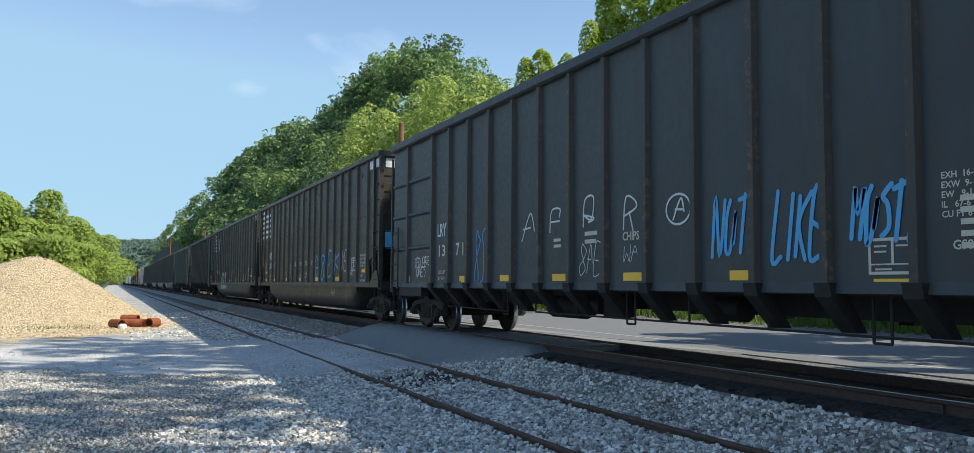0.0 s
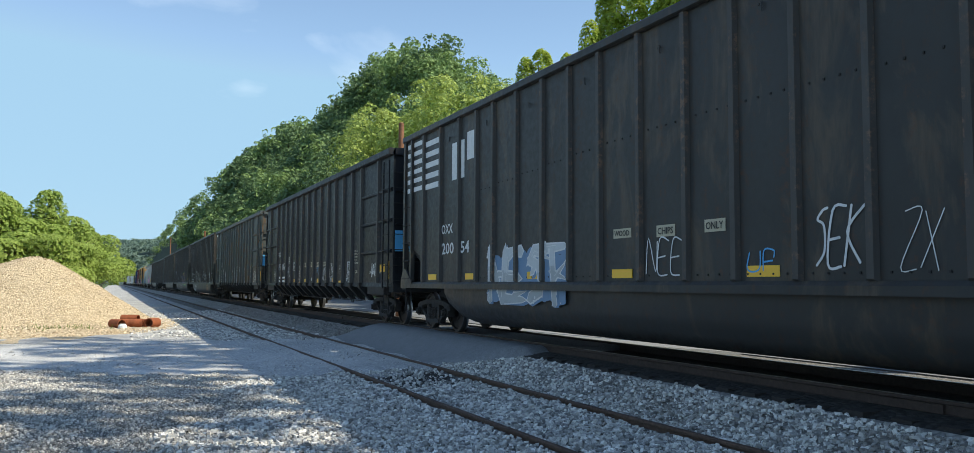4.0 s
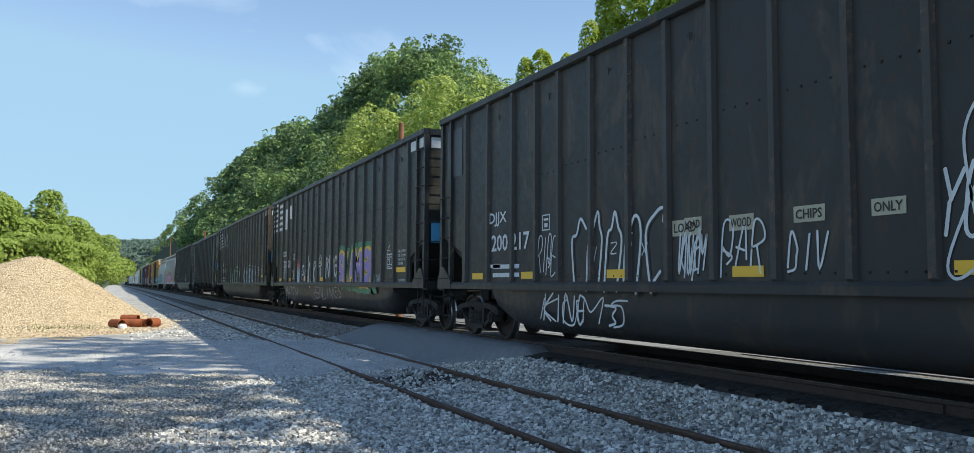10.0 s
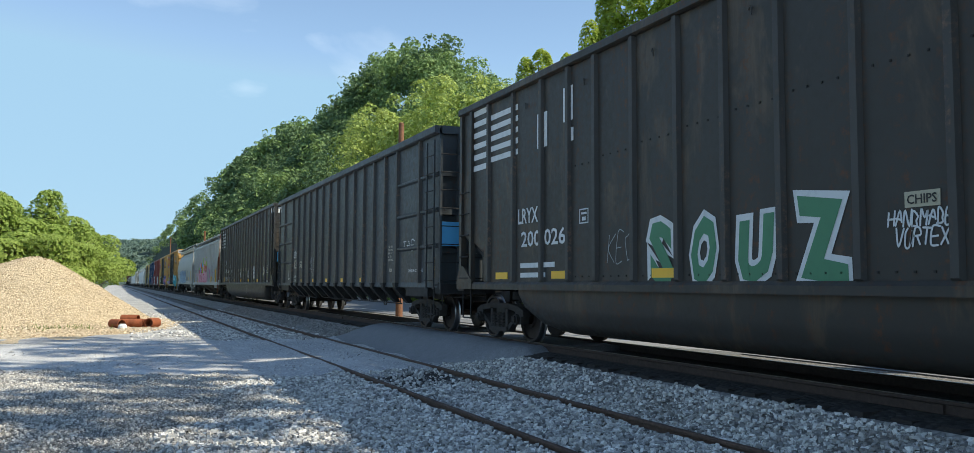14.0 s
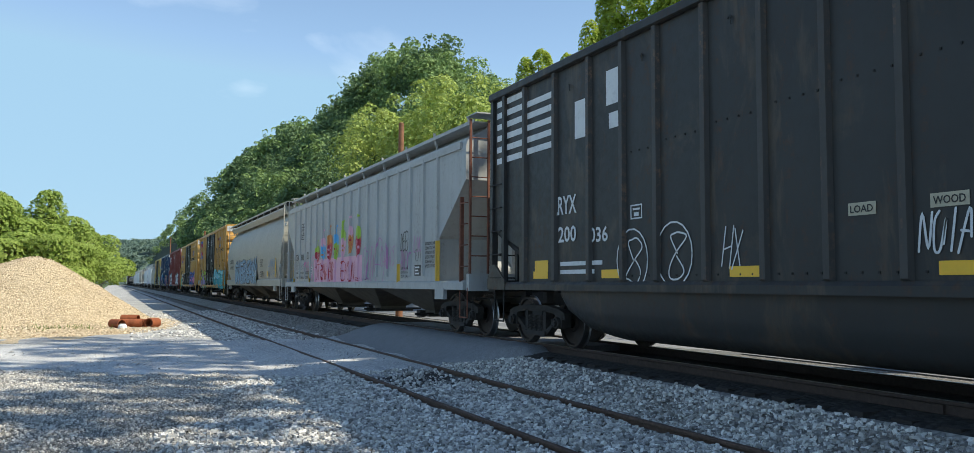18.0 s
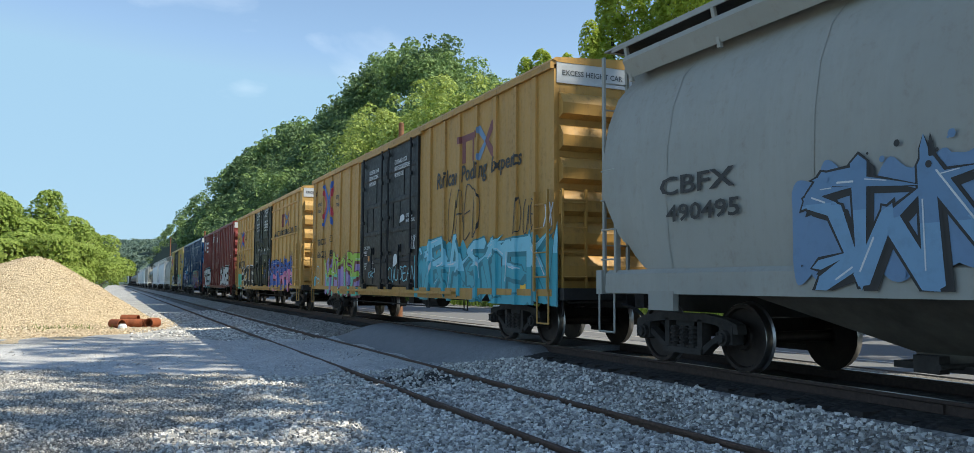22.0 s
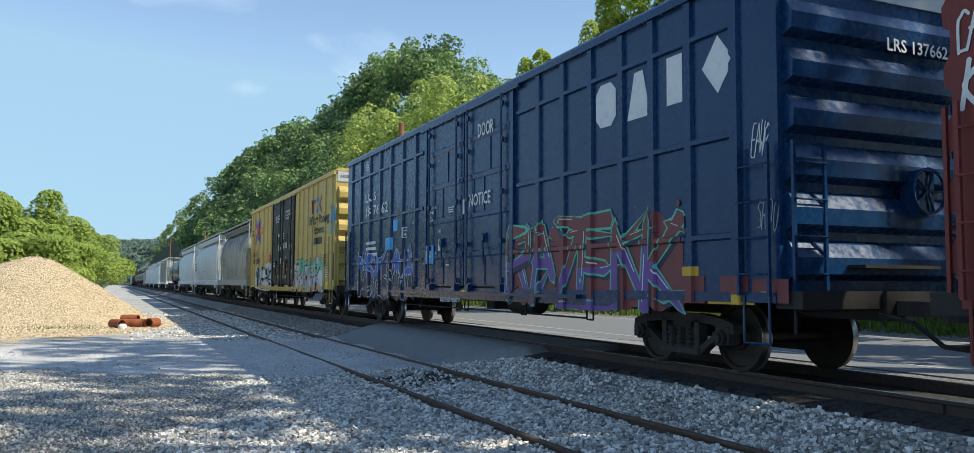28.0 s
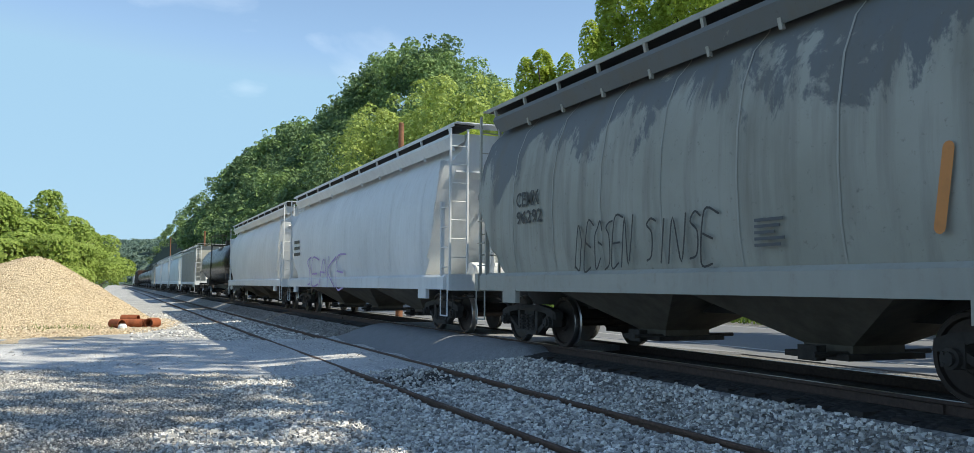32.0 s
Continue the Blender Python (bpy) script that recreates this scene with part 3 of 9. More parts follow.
# ---- trees ----
def crown_quads(rng, centre, rad, high, count, size, lumps=18, shell=0.80):
    """Leaf quads on the rounded boughs of one crown; returns (n, 4, 3)."""
    c = rng.normal(0, 1, (lumps, 3))
    c /= np.linalg.norm(c, axis=1)[:, None]
    c[:, 2] = np.where(c[:, 2] < -0.3, -c[:, 2], c[:, 2])
    c *= rng.uniform(0.38, 0.95, lumps)[:, None]
    c[0], c[1] = (0.1, 0, 0.60), (0, 0, 0.1)
    r = rng.uniform(0.17, 0.40, lumps)
    r[1] = 0.55
    w = r ** 2
    k = rng.choice(lumps, count, p=w / w.sum())
    d = rng.normal(0, 1, (count, 3))
    d /= np.linalg.norm(d, axis=1)[:, None]
    d[:, 2] = np.where(d[:, 2] < -0.45, -d[:, 2], d[:, 2])
    p = c[k] + d * (r[k] * rng.uniform(shell, 1.06, count) ** 0.6)[:, None]
    p[:, 2] = np.where(p[:, 2] > 0.75, 0.75 + (p[:, 2] - 0.75) * 0.6, p[:, 2])
    p = p * np.array([rad, rad, high]) + centre
    nrm = d + rng.normal(0, 0.30, (count, 3)) + np.array([0, 0, 0.25])
    nrm /= np.linalg.norm(nrm, axis=1)[:, None]
    a = np.cross(nrm, rng.normal(0, 1, (count, 3)))
    a /= np.linalg.norm(a, axis=1)[:, None] + 1e-9
    b = np.cross(nrm, a)
    s = size * rng.uniform(0.55, 1.35, count)
    a, b = a * s[:, None], b * (s * rng.uniform(0.5, 0.85, count))[:, None]
    droop = nrm * (s * 0.3)[:, None]
    return np.stack([p - a - droop, p - b, p + a - droop, p + b], 1)


def quads_object(name, quads, material):
    q = np.concatenate(quads) if isinstance(quads, list) else quads
    v = q.reshape(-1, 3)
    f = np.arange(len(v)).reshape(-1, 4)
    return new(name, np_mesh(name, v, f, material))


def tree(name, x, y, height, rad, count, size, material, label, seed, base=None, bare=0.28):
    """A tapered trunk with limbs and a crown of many small leaves."""
    rng = np.random.default_rng(seed)
    z0 = float(ground_z(np.array(x), np.array(y))) - 0.1 if base is None else base
    root = tagged(new(name), label, "tree")
    root.location = (x, y, z0)
    t = Mesh()
    lean = rng.uniform(-0.05, 0.05, 2)
    tops = [Vector((lean[0] * height * s, lean[1] * height * s, height * s)) for s in (0.0, 0.25, 0.5, 0.8)]
    rads = [0.022 * height, 0.016 * height, 0.011 * height, 0.004 * height]
    for k in range(3):
        t.tube(tops[k], tops[k + 1], rads[k], 9, rads[k + 1])
    part("trunk", t, BARK, root)
    for k in range(9):
        s = rng.uniform(bare, max(0.75, bare + 0.15))
        a = rng.uniform(0, 6.28)
        p = Vector((lean[0] * height * s, lean[1] * height * s, height * s))
        q = p + Vector((math.cos(a) * rad * 0.75, math.sin(a) * rad * 0.75, height * rng.uniform(0.08, 0.2)))
        mid = p.lerp(q, 0.5) + Vector((0, 0, -0.03 * height))
        part("limb", Mesh().tube(p, mid, 0.007 * height, 6, 0.005 * height).tube(mid, q, 0.005 * height, 6, 0.002 * height), BARK, root)
    high = height * (1 - bare) / 2
    q = crown_quads(rng, np.array([lean[0] * height * 0.6, lean[1] * height * 0.6, height * bare + high * 0.95]), rad, high, count, size, 17)
    cr = quads_object("crown", q, material)
    cr.parent = root
    return root


# wooded slope: far woods as one mass of leaves
rng = np.random.default_rng(21)
quads, dark, gold = [], [], []
spots = []
for k in range(185):     # the crest
    x = -108 - 320 * (k / 149) ** 1.35 * (1 if k < 150 else 1 + 0.06 * (k - 149)) + rng.uniform(-3, 3)
    spots.append((x, 50 + rng.uniform(-3, 5), rng.uniform(9.5, 15.0)))
for k in range(300):     # the slope below it
    x = -72 - (330 if k % 6 else 800) * rng.random() ** 1.5
    spots.append((x, 26 + 24 * rng.random(), rng.uniform(9, 14)))
for k in range(110):     # the edge of the wood along the road
    x = rng.uniform(-240, -52)
    spots.append((x, rng.uniform(22.8, 27), rng.uniform(7.5, 12)))
for x, y, hgt in spots:
    z = float(ground_z(np.array(x), np.array(y)))
    far = math.hypot(x, y)
    rad = hgt * rng.uniform(0.30, 0.42)
    size = 0.0019 * min(max(far, 70), 330) + 0.03
    count = int(min(2600, 15.0 * rad * hgt / (size * size) * 0.085))
    pick = dark if rng.random() < 0.40 + 0.35 * smooth01(-110, -190, x) else quads
    pick.append(crown_quads(rng, np.array([x, y, z + hgt * 0.55]), rad, hgt * 0.52, count, size, 20))
# the yellower trees low on the near slope
for x, y, hgt, rad in ((-93.0, 26.5, 17.5, 4.6), (-86.0, 26.0, 18.0, 4.8), (-79.0, 27.0, 18.5, 4.6), (-73.0, 27.5, 18.0, 4.4), (-66.0, 28.0, 17.0, 4.2), (-60.0, 27.0, 14.0, 3.8)):
    z = float(ground_z(np.array(x), np.array(y)))
    gold.append(crown_quads(rng, np.array([x, y, z + hgt * 0.55]), rad, hgt * 0.5, 3200, 0.19, 24))
tagged(quads_object("hillside_woods", quads, LEAFHILL), "dense green deciduous woods on the hillside", "woods", kind="stuff")
tagged(quads_object("hillside_woods", dark, LEAFDARK), "darker green trees among the hillside woods", "woods", kind="stuff")
tagged(quads_object("hillside_woods", gold, LEAFYELLOW), "yellow-green sunlit trees low on the slope", "woods", kind="stuff")
# trees beyond the road, tall and sunlit
for k, (x, y, h, r, n) in enumerate([(-49.0, 24.5, 12.2, 1.9, 5000), (-45.6, 24.0, 16.2, 1.9, 7500), (-42.6, 24.3, 13.2, 2.2, 8000), (-40.4, 26.2, 18.3, 2.3, 9500), (-38.6, 27.0, 16.8, 2.6, 9500), (-36.2, 28.0, 19.6, 3.0, 11000), (-33.0, 28.6, 22.4, 3.6, 10000), (-52.0, 25.5, 13.0, 2.6, 7000), (-57.0, 24.8, 12.0, 3.0, 7000), (-37.0, 24.0, 11.8, 3.2, 7000)]):
    tree("roadside_tree", x, y, h, r, n, 0.105, LEAFBRIGHT, "tall sunlit yellow-green tree beyond the road", 100 + k)
# trees behind the heap
for k, (x, y, h, r, n) in enumerate([(-60, -6.4, 7.8, 3.4, 9900), (-58, -4.9, 6.3, 3.2, 8800), (-66, -4.5, 9.0, 1.9, 3740), (-66, -3.5, 6.9, 3.2, 8800), (-70, -2.6, 6.8, 3.5, 9900), (-76, -2.0, 6.4, 3.4, 8800), (-86, -1.6, 5.2, 3.1, 6600), (-58, -7.6, 7.6, 3.6, 9900), (-56, -4.1, 5.0, 3.6, 8800), (-60, -2.6, 4.7, 3.4, 8800), (-110, -1.2, 4.0, 3.1, 4400), (-62, -10.0, 8.5, 4.2, 5500), (-74, -5.2, 6.8, 4.4, 6600)]):
    tree("yard_tree", x, y, h, r, n, 0.115, LEAFLEFT, "leafy green tree behind the gravel heap", 200 + k, bare=0.05)
# tall trees beyond the road ahead of the train, whose dappled shade falls over the yard
for k, (x, y, h, r, n, bare) in enumerate([(-9.5, 22.6, 33.0, 4.4, 330, 0.7), (-2.0, 22.8, 35.0, 4.8, 560, 0.48), (3.5, 23.2, 35.5, 5.0, 250, 0.42), (8.0, 22.6, 35.5, 5.2, 210, 0.4), (12.5, 23.2, 36.5, 5.4, 480, 0.5), (17.5, 22.6, 37.0, 5.6, 480, 0.5), (22.5, 23.4, 37.0, 6.0, 480, 0.5)]):
    tree("shade_tree", x, y, h, r, n, 0.40, LEAFHILL, "tall leafy tree beyond the road shading the yard", 300 + k, bare=bare)

# low trees added outside the view to darken the road with their shade
for k, (x, y, h, r) in enumerate([(-13.2, 22.4, 11.0, 2.4), (-9.2, 22.0, 12.5, 2.8), (-4.6, 22.5, 12.0, 3.0), (0.5, 22.1, 12.5, 3.0), (5.5, 22.4, 12.0, 3.0)]):
    tree("verge_tree", x, y, h, r, 1500, 0.26, LEAFHILL, "broad leafy tree out of view, added to shade the road", 400 + k, bare=0.15)

# grass beyond the road
rng = np.random.default_rng(31)
n = 16000
x, y = -8.0 - 60 * rng.random(n) ** 1.3, 20.9 + 4.5 * rng.random(n)
z = ground_z(x, y)
hgt = rng.uniform(0.12, 0.5, n)
a = rng.uniform(0, 6.28, n)
w = np.stack([np.cos(a), np.sin(a), 0 * a], 1) * 0.05
b = np.stack([x, y, z - 0.02], 1)
tip = b + np.stack([rng.normal(0, 0.08, n), rng.normal(0, 0.08, n), hgt], 1)
tagged(quads_object("roadside_grass", np.stack([b - w, b + w, tip + w * 0.3, tip - w * 0.3], 1), GRASS), "tall green grass along the road verge", "grass", kind="stuff")
# weeds at the foot of the heap
n = 150
x, y = -37.5 + rng.normal(0, 1.0, n), -1.9 + rng.normal(0, 0.9, n)
hgt = rng.uniform(0.04, 0.2, n)
a = rng.uniform(0, 6.28, n)
w = np.stack([np.cos(a), np.sin(a), 0 * a], 1) * 0.015
b = np.stack([x, y, np.maximum(0, heap_z(x, y)) - 0.01], 1)
tip = b + np.stack([rng.normal(0, 0.06, n), rng.normal(0, 0.06, n), hgt], 1)
tagged(quads_object("weeds", np.stack([b - w, b + w, tip + w * 0.3, tip - w * 0.3], 1), GRASS), "thin dry weeds at the foot of the heap", "weeds", kind="stuff")

# distant hill, its haze put into the leaf colour
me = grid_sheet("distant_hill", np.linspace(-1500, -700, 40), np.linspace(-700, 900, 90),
                lambda x, y: -2 + 46 * smooth01(-700, -1050, x) * (0.72 + 0.28 * np.sin(y * 0.008 + 1.1)) + 3 * np.sin(x * .05) * np.sin(y * .06), LEAFHAZE)
tagged(new("distant_hill", me), "wooded hill closing the valley, haze painted into its colour", "hill", kind="structure")
rng = np.random.default_rng(41)
quads = []
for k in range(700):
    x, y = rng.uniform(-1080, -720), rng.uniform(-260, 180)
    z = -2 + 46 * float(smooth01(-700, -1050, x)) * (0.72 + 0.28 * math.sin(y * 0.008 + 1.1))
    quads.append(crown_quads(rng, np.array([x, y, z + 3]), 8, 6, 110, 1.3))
tagged(quads_object("distant_woods", quads, LEAFHAZE), "green woods on the far hill, haze painted into their colour", "woods", kind="stuff")

# rusty pipe lengths by the heap
pipes = [(-37.6, 0.22, 28, 0.19, 0.75), (-38.0, 0.82, 70, 0.18, 0.8), (-38.2, 1.22, 20, 0.18, 0.7), (-37.9, 1.58, -35, 0.20, 0.6), (-38.6, 0.72, 62, 0.18, 0.7)]
for k, (x, y, a, r, ln) in enumerate(pipes):
    rings = [[(s, rr * math.cos(t * math.pi / 10), rr * math.sin(t * math.pi / 10)) for t in range(20)] for s, rr in ((-ln / 2, r - 0.03), (-ln / 2, r), (ln / 2, r), (ln / 2, r - 0.03), (-ln / 2, r - 0.031))]
    ob = part("pipe_section", Mesh().loft(rings, caps=False), RUSTPIPE, at=pose(x, y, r + (0.0 if k < 4 else 0.16), 0, 0, a), smooth=True)
    tagged(ob, "short length of rusty orange-brown steel pipe on the gravel", "pipe", "pipes by the heap")
ob = part("concrete_lump", Mesh().loft([[(0.24 * c * s, 0.18 * e * s, 0.7 * z) for c, e in ((1, 0), (.7, .7), (0, 1), (-.8, .6), (-1, 0), (-.6, -.8), (0, -1), (.8, -.6))] for z, s in ((0, 1), (.2, .95), (.32, .6))]), WHITE, at=pose(-37.1, 0.42, -0.02))
tagged(ob, "pale broken lump of concrete beside the pipes", "rubble")

# poles beyond the track
for x, y, h, name in ((-35.6, 11.55, 8.6, "utility_pole"), (-190, 10.9, 11.0, "utility_pole"), (-120, 11.2, 8.5, "utility_pole")):
    p = tagged(new(name), "brown weathered wooden pole beside the track", "pole")
    p.location = (x, y, 0.4)
    part("pole", Mesh().tube((0, 0, 0), (0, 0, h), 0.16, 10, 0.12), POLEWOOD, p, smooth=True)
    part("cap", Mesh().tube((0, 0, h), (0, 0, h + 0.05), 0.13, 10, 0.09), POLEWOOD, p)

# teal corrugated shed beyond the road
SHEDTEAL = paint("teal_sheet_metal", (0.045, 0.13, 0.13), 0.1, 0.3)
shed = tagged(new("metal_shed"), "teal corrugated metal shed beyond the road", "shed")
shed.location = (-9.0, 25.2, 0.4)
for k in range(22):
    part("wall_panel", shared(("shed_panel",), lambda: Mesh().prism([(a * 0.25, 0.0 if i % 2 else -0.04) for i, a in enumerate((0, 1, 1.2, 2, 2.2, 3, 3.2, 4))] + [(1.0, 0.06), (0.0, 0.06)], 0.0, 3.9, "z")), SHEDTEAL, shed, at=(-11.0 + k, -2.0, 0))
part("side_wall", Mesh().box(-11.0, -10.9, -1.9, 4.0, 0, 3.9), SHEDTEAL, shed)
part("roof", Mesh().prism([(-2.3, 3.85), (1.2, 4.7), (4.3, 3.95), (4.3, 4.05), (1.2, 4.82), (-2.3, 3.97)], -11.3, 11.3), SHEDTEAL, shed)
part("base", Mesh().box(-11.0, 11.0, -1.98, 4.0, -0.4, 0.05), ASPHALT, shed, "low concrete base")

# ---- car paints ----
BLACKS = [paint("black_car_paint", (0.040, 0.040, 0.038), 0.25, 0.3, 0.42, fade=0.9, fade_rgb=(0.098, 0.078, 0.057), spec=0.22), paint("sooty_car_paint", (0.044, 0.040, 0.034), 0.5, 0.4, 0.45, fade=0.9, fade_rgb=(0.112, 0.083, 0.055)), paint("grey_black_car_paint", (0.050, 0.058, 0.062), 0.3, 0.3, 0.45), paint("deep_black_car_paint", (0.0182, 0.0196, 0.0224), 0.06, 0.2, 0.45, fade=0.35, spec=0.2)]
GREYRUST = paint("faded_grey_green_paint", (0.065, 0.0793, 0.078), 0.85, 0.35, rust_rgb=(0.17, 0.085, 0.035), fade=0.8, fade_rgb=(0.14, 0.085, 0.042))
PALEGREY = paint("pale_grey_paint", (0.385, 0.39, 0.375), 0.14, 0.22, dirt_rgb=(0.28, 0.25, 0.21))
CREAMGREY = paint("cream_grey_paint", (0.335, 0.33, 0.29), 0.08, 0.25, dirt_rgb=(0.34, 0.30, 0.24))
HOPWHITE = paint("white_hopper_paint", (0.592, 0.605, 0.605), 0.05, 0.15, dirt_rgb=(0.40, 0.38, 0.33))
GRIMEGREY = peeling_paint("grimy_grey_paint")
OCHRE = paint("ochre_yellow_paint", (0.4704, 0.2562, 0.063), 0.25, 0.3, dirt_rgb=(0.22, 0.15, 0.07))
OCHRE2 = paint("tan_yellow_paint", (0.4902, 0.2967, 0.0903), 0.2, 0.3, dirt_rgb=(0.25, 0.18, 0.09))
LEMON = paint("faded_yellow_paint", (0.4872, 0.3612, 0.1092), 0.3, 0.3, dirt_rgb=(0.30, 0.23, 0.12))
OXIDERED = paint("oxide_red_paint", (0.19, 0.035, 0.03), 0.2, 0.3, dirt_rgb=(0.09, 0.03, 0.025))
DEEPBLUE = paint("dark_blue_paint", (0.003, 0.034, 0.105), 0.05, 0.15, 0.22, dirt_rgb=(0.004, 0.02, 0.05), dent=0.45, spec=0.3, fade=0.05)
DOORBLACK = paint("black_door_paint", (0.012, 0.013, 0.014), 0.1, 0.2, 0.5)
DOORGREEN = paint("dark_green_door_paint", (0.018, 0.022, 0.017), 0.15, 0.25, 0.5)
TANKBLACK = paint("black_tank_paint", (0.018, 0.016, 0.015), 0.25, 0.3, 0.28)
RUSTLADDER = plain("rusty_ladder_steel", (0.20, 0.075, 0.045), 0.8, 0.2, 0.3, 8.0, 0.3)
BROWNCAR = paint("brown_car_paint", (0.10, 0.05, 0.035), 0.4, 0.3)
PALEBLUE = paint("pale_blue_grey_paint", (0.52, 0.57, 0.58), 0.08, 0.25, dirt_rgb=(0.3, 0.3, 0.28))


# lighter rib paint: rust and chipping, with the ribs' highlights painted in
RIBWORNLIT = paint("worn_lit_rib_paint", (0.0616, 0.0574, 0.0518), 0.8, 0.3, 0.5, rust_rgb=(0.17, 0.11, 0.075))


# ---- rolling stock: each car stands on its own origin, at the rail head below its middle, front towards +x ----
R_WHEEL = 0.445
DRAPE = []     # cars whose painted marks follow their ribs: car, ribs, rails, door, half widths and depth of a rib
ROLLERS = []   # wheelsets to turn, with the car they belong to


def wheelset_mesh():
    m = Mesh()
    m.tube((0, -0.95, 0), (0, 0.95, 0), 0.075, 10)
    for s in (-1, 1):
        prof = [(0.10, 0.690), (0.14, 0.715), (0.36, 0.745), (0.38, 0.715), (R_WHEEL, 0.715), (R_WHEEL + 0.004, 0.80), (R_WHEEL - 0.008, 0.82), (0.39, 0.82), (0.37, 0.785), (0.17, 0.79), (0.15, 0.82), (0.10, 0.82)]
        prof = [(R_WHEEL + 0.026, 0.690) if i == 3 else p for i, p in enumerate(prof)]
        n = 26
        rings = [[(r * math.cos(2 * math.pi * k / n), s * y, r * math.sin(2 * math.pi * k / n)) for r, y in prof] for k in range(n)]
        rings.append(rings[0])
        m.loft(rings, closed=True, caps=False)
    return m


def tread_mesh():
    m = Mesh()
    n = 26
    for s in (-1, 1):
        m.loft([[((R_WHEEL + e) * math.cos(2 * math.pi * k / n), s * y, (R_WHEEL + e) * math.sin(2 * math.pi * k / n)) for y, e in ((0.722, 0.003), (0.795, 0.006), (0.823, -0.006), (0.8235, -0.016))] for k in list(range(n)) + [0]], closed=False, caps=False)
    return m


def chalk_mesh():
    m = Mesh()
    m.box(0.2, 0.33, -0.797, -0.792, -0.03, 0.03)
    return m


def side_frame_mesh():
    """Cast side frame: arched top chord, sloping tension member, two windows and the pedestals."""
    m = Mesh()
    out = [(-1.12, 0.50), (-1.10, 0.62), (-0.92, 0.68), (-0.45, 0.74), (0.45, 0.74), (0.92, 0.68), (1.10, 0.62), (1.12, 0.50), (1.05, 0.44), (0.92, 0.50), (0.74, 0.50), (0.62, 0.36), (0.42, 0.22), (-0.42, 0.22), (-0.62, 0.36), (-0.74, 0.50), (-0.92, 0.50), (-1.05, 0.44)]
    m.prism([(x, z) for x, z in out[:1] + out[1:8] + [(1.0, 0.50), (0.70, 0.60), (0.40, 0.63), (-0.40, 0.63), (-0.70, 0.60), (-1.0, 0.50)]], -0.09, 0.06, "y")
    m.prism([(-0.98, 0.53), (-0.80, 0.53), (-0.40, 0.30), (0.40, 0.30), (0.80, 0.53), (0.98, 0.53), (0.62, 0.34), (0.42, 0.20), (-0.42, 0.20), (-0.62, 0.34)], -0.08, 0.05, "y")
    for s in (-1, 1):
        m.box(s * 0.36 - 0.05, s * 0.36 + 0.05, -0.09, 0.06, 0.28, 0.66)
        m.box(s * 0.90 - 0.13, s * 0.90 + 0.13, -0.10, 0.08, 0.36, 0.60)
    m.box(-0.42, 0.42, -0.12, 0.09, 0.19, 0.27)
    return m


def spring_mesh():
    """A coil spring, round a thin core."""
    m = Mesh().tube((0, -0.06, 0.27), (0, -0.06, 0.56), 0.06, 8)
    n = 4 * 7
    pts = [(0.078 * math.cos(0.898 * k), -0.06 + 0.078 * math.sin(0.898 * k), 0.29 + 0.25 * k / n) for k in range(n + 1)]
    return m.loft([[(x * s, -0.06 + (y + 0.06) * s, z + e) for s, e in ((0.9, 0.0), (1.0, 0.016), (1.12, 0.0), (1.0, -0.016))] for x, y, z in pts])


def cap_mesh():
    m = Mesh()
    m.tube((0, -0.16, 0), (0, 0.06, 0), 0.105, 12)
    m.tube((0, -0.20, 0), (0, -0.16, 0), 0.07, 12)
    for k in range(3):
        a = k * 2.094
        m.tube((0.06 * math.cos(a), -0.215, 0.06 * math.sin(a)), (0.06 * math.cos(a), -0.19, 0.06 * math.sin(a)), 0.018, 6)
    return m


def truck(car, x):
    t = part("truck", shared(("truck_bolster",), lambda: Mesh().box(-0.20, 0.20, -1.05, 1.05, 0.42, 0.66).tube((0, 0, 0.6), (0, 0, 0.86), 0.22, 12).box(-0.6, -0.5, -0.7, 0.7, 0.38, 0.48).box(0.5, 0.6, -0.7, 0.7, 0.38, 0.48)), STEELDARK, car, "dark cast steel truck", at=(x, 0, 0))
    for s in (-1, 1):
        turn = pose(0, s * 1.0, 0, 0, 0, 0 if s < 0 else 180)
        part("side_frame", shared(("side_frame",), side_frame_mesh), TRUCKSTEEL, t, at=turn)
        for x in (-0.2, 0.0, 0.2):
            part("spring", shared(("spring",), spring_mesh), TRUCKSTEEL, t, at=turn @ pose(x, 0, 0))
        for w in (-0.89, 0.89):
            part("bearing_cap", shared(("bearing_cap",), cap_mesh), TRUCKSTEEL, t, at=pose(w, s * 1.0, 0.445, 0, 0, 0 if s < 0 else 180))
    for w in (-0.89, 0.89):
        ws = part("wheelset", shared(("wheelset",), wheelset_mesh, True), WHEELSTEEL, t, at=(w, 0, R_WHEEL))
        ws.data.materials[0] = WHEELSTEEL
        if len(ws.data.polygons) and len(ws.data.materials) == 1:
            ws.data.materials.append(TREAD)
            for p in ws.data.polygons:
                rr = [math.hypot(ws.data.vertices[i].co.x, ws.data.vertices[i].co.z) for i in p.vertices]
                p.material_index = 1 if min(rr) > R_WHEEL - 0.06 and abs(p.normal.y) < 0.99 else 0
        ROLLERS.append((ws, car, (w, 0, R_WHEEL)))
    return t


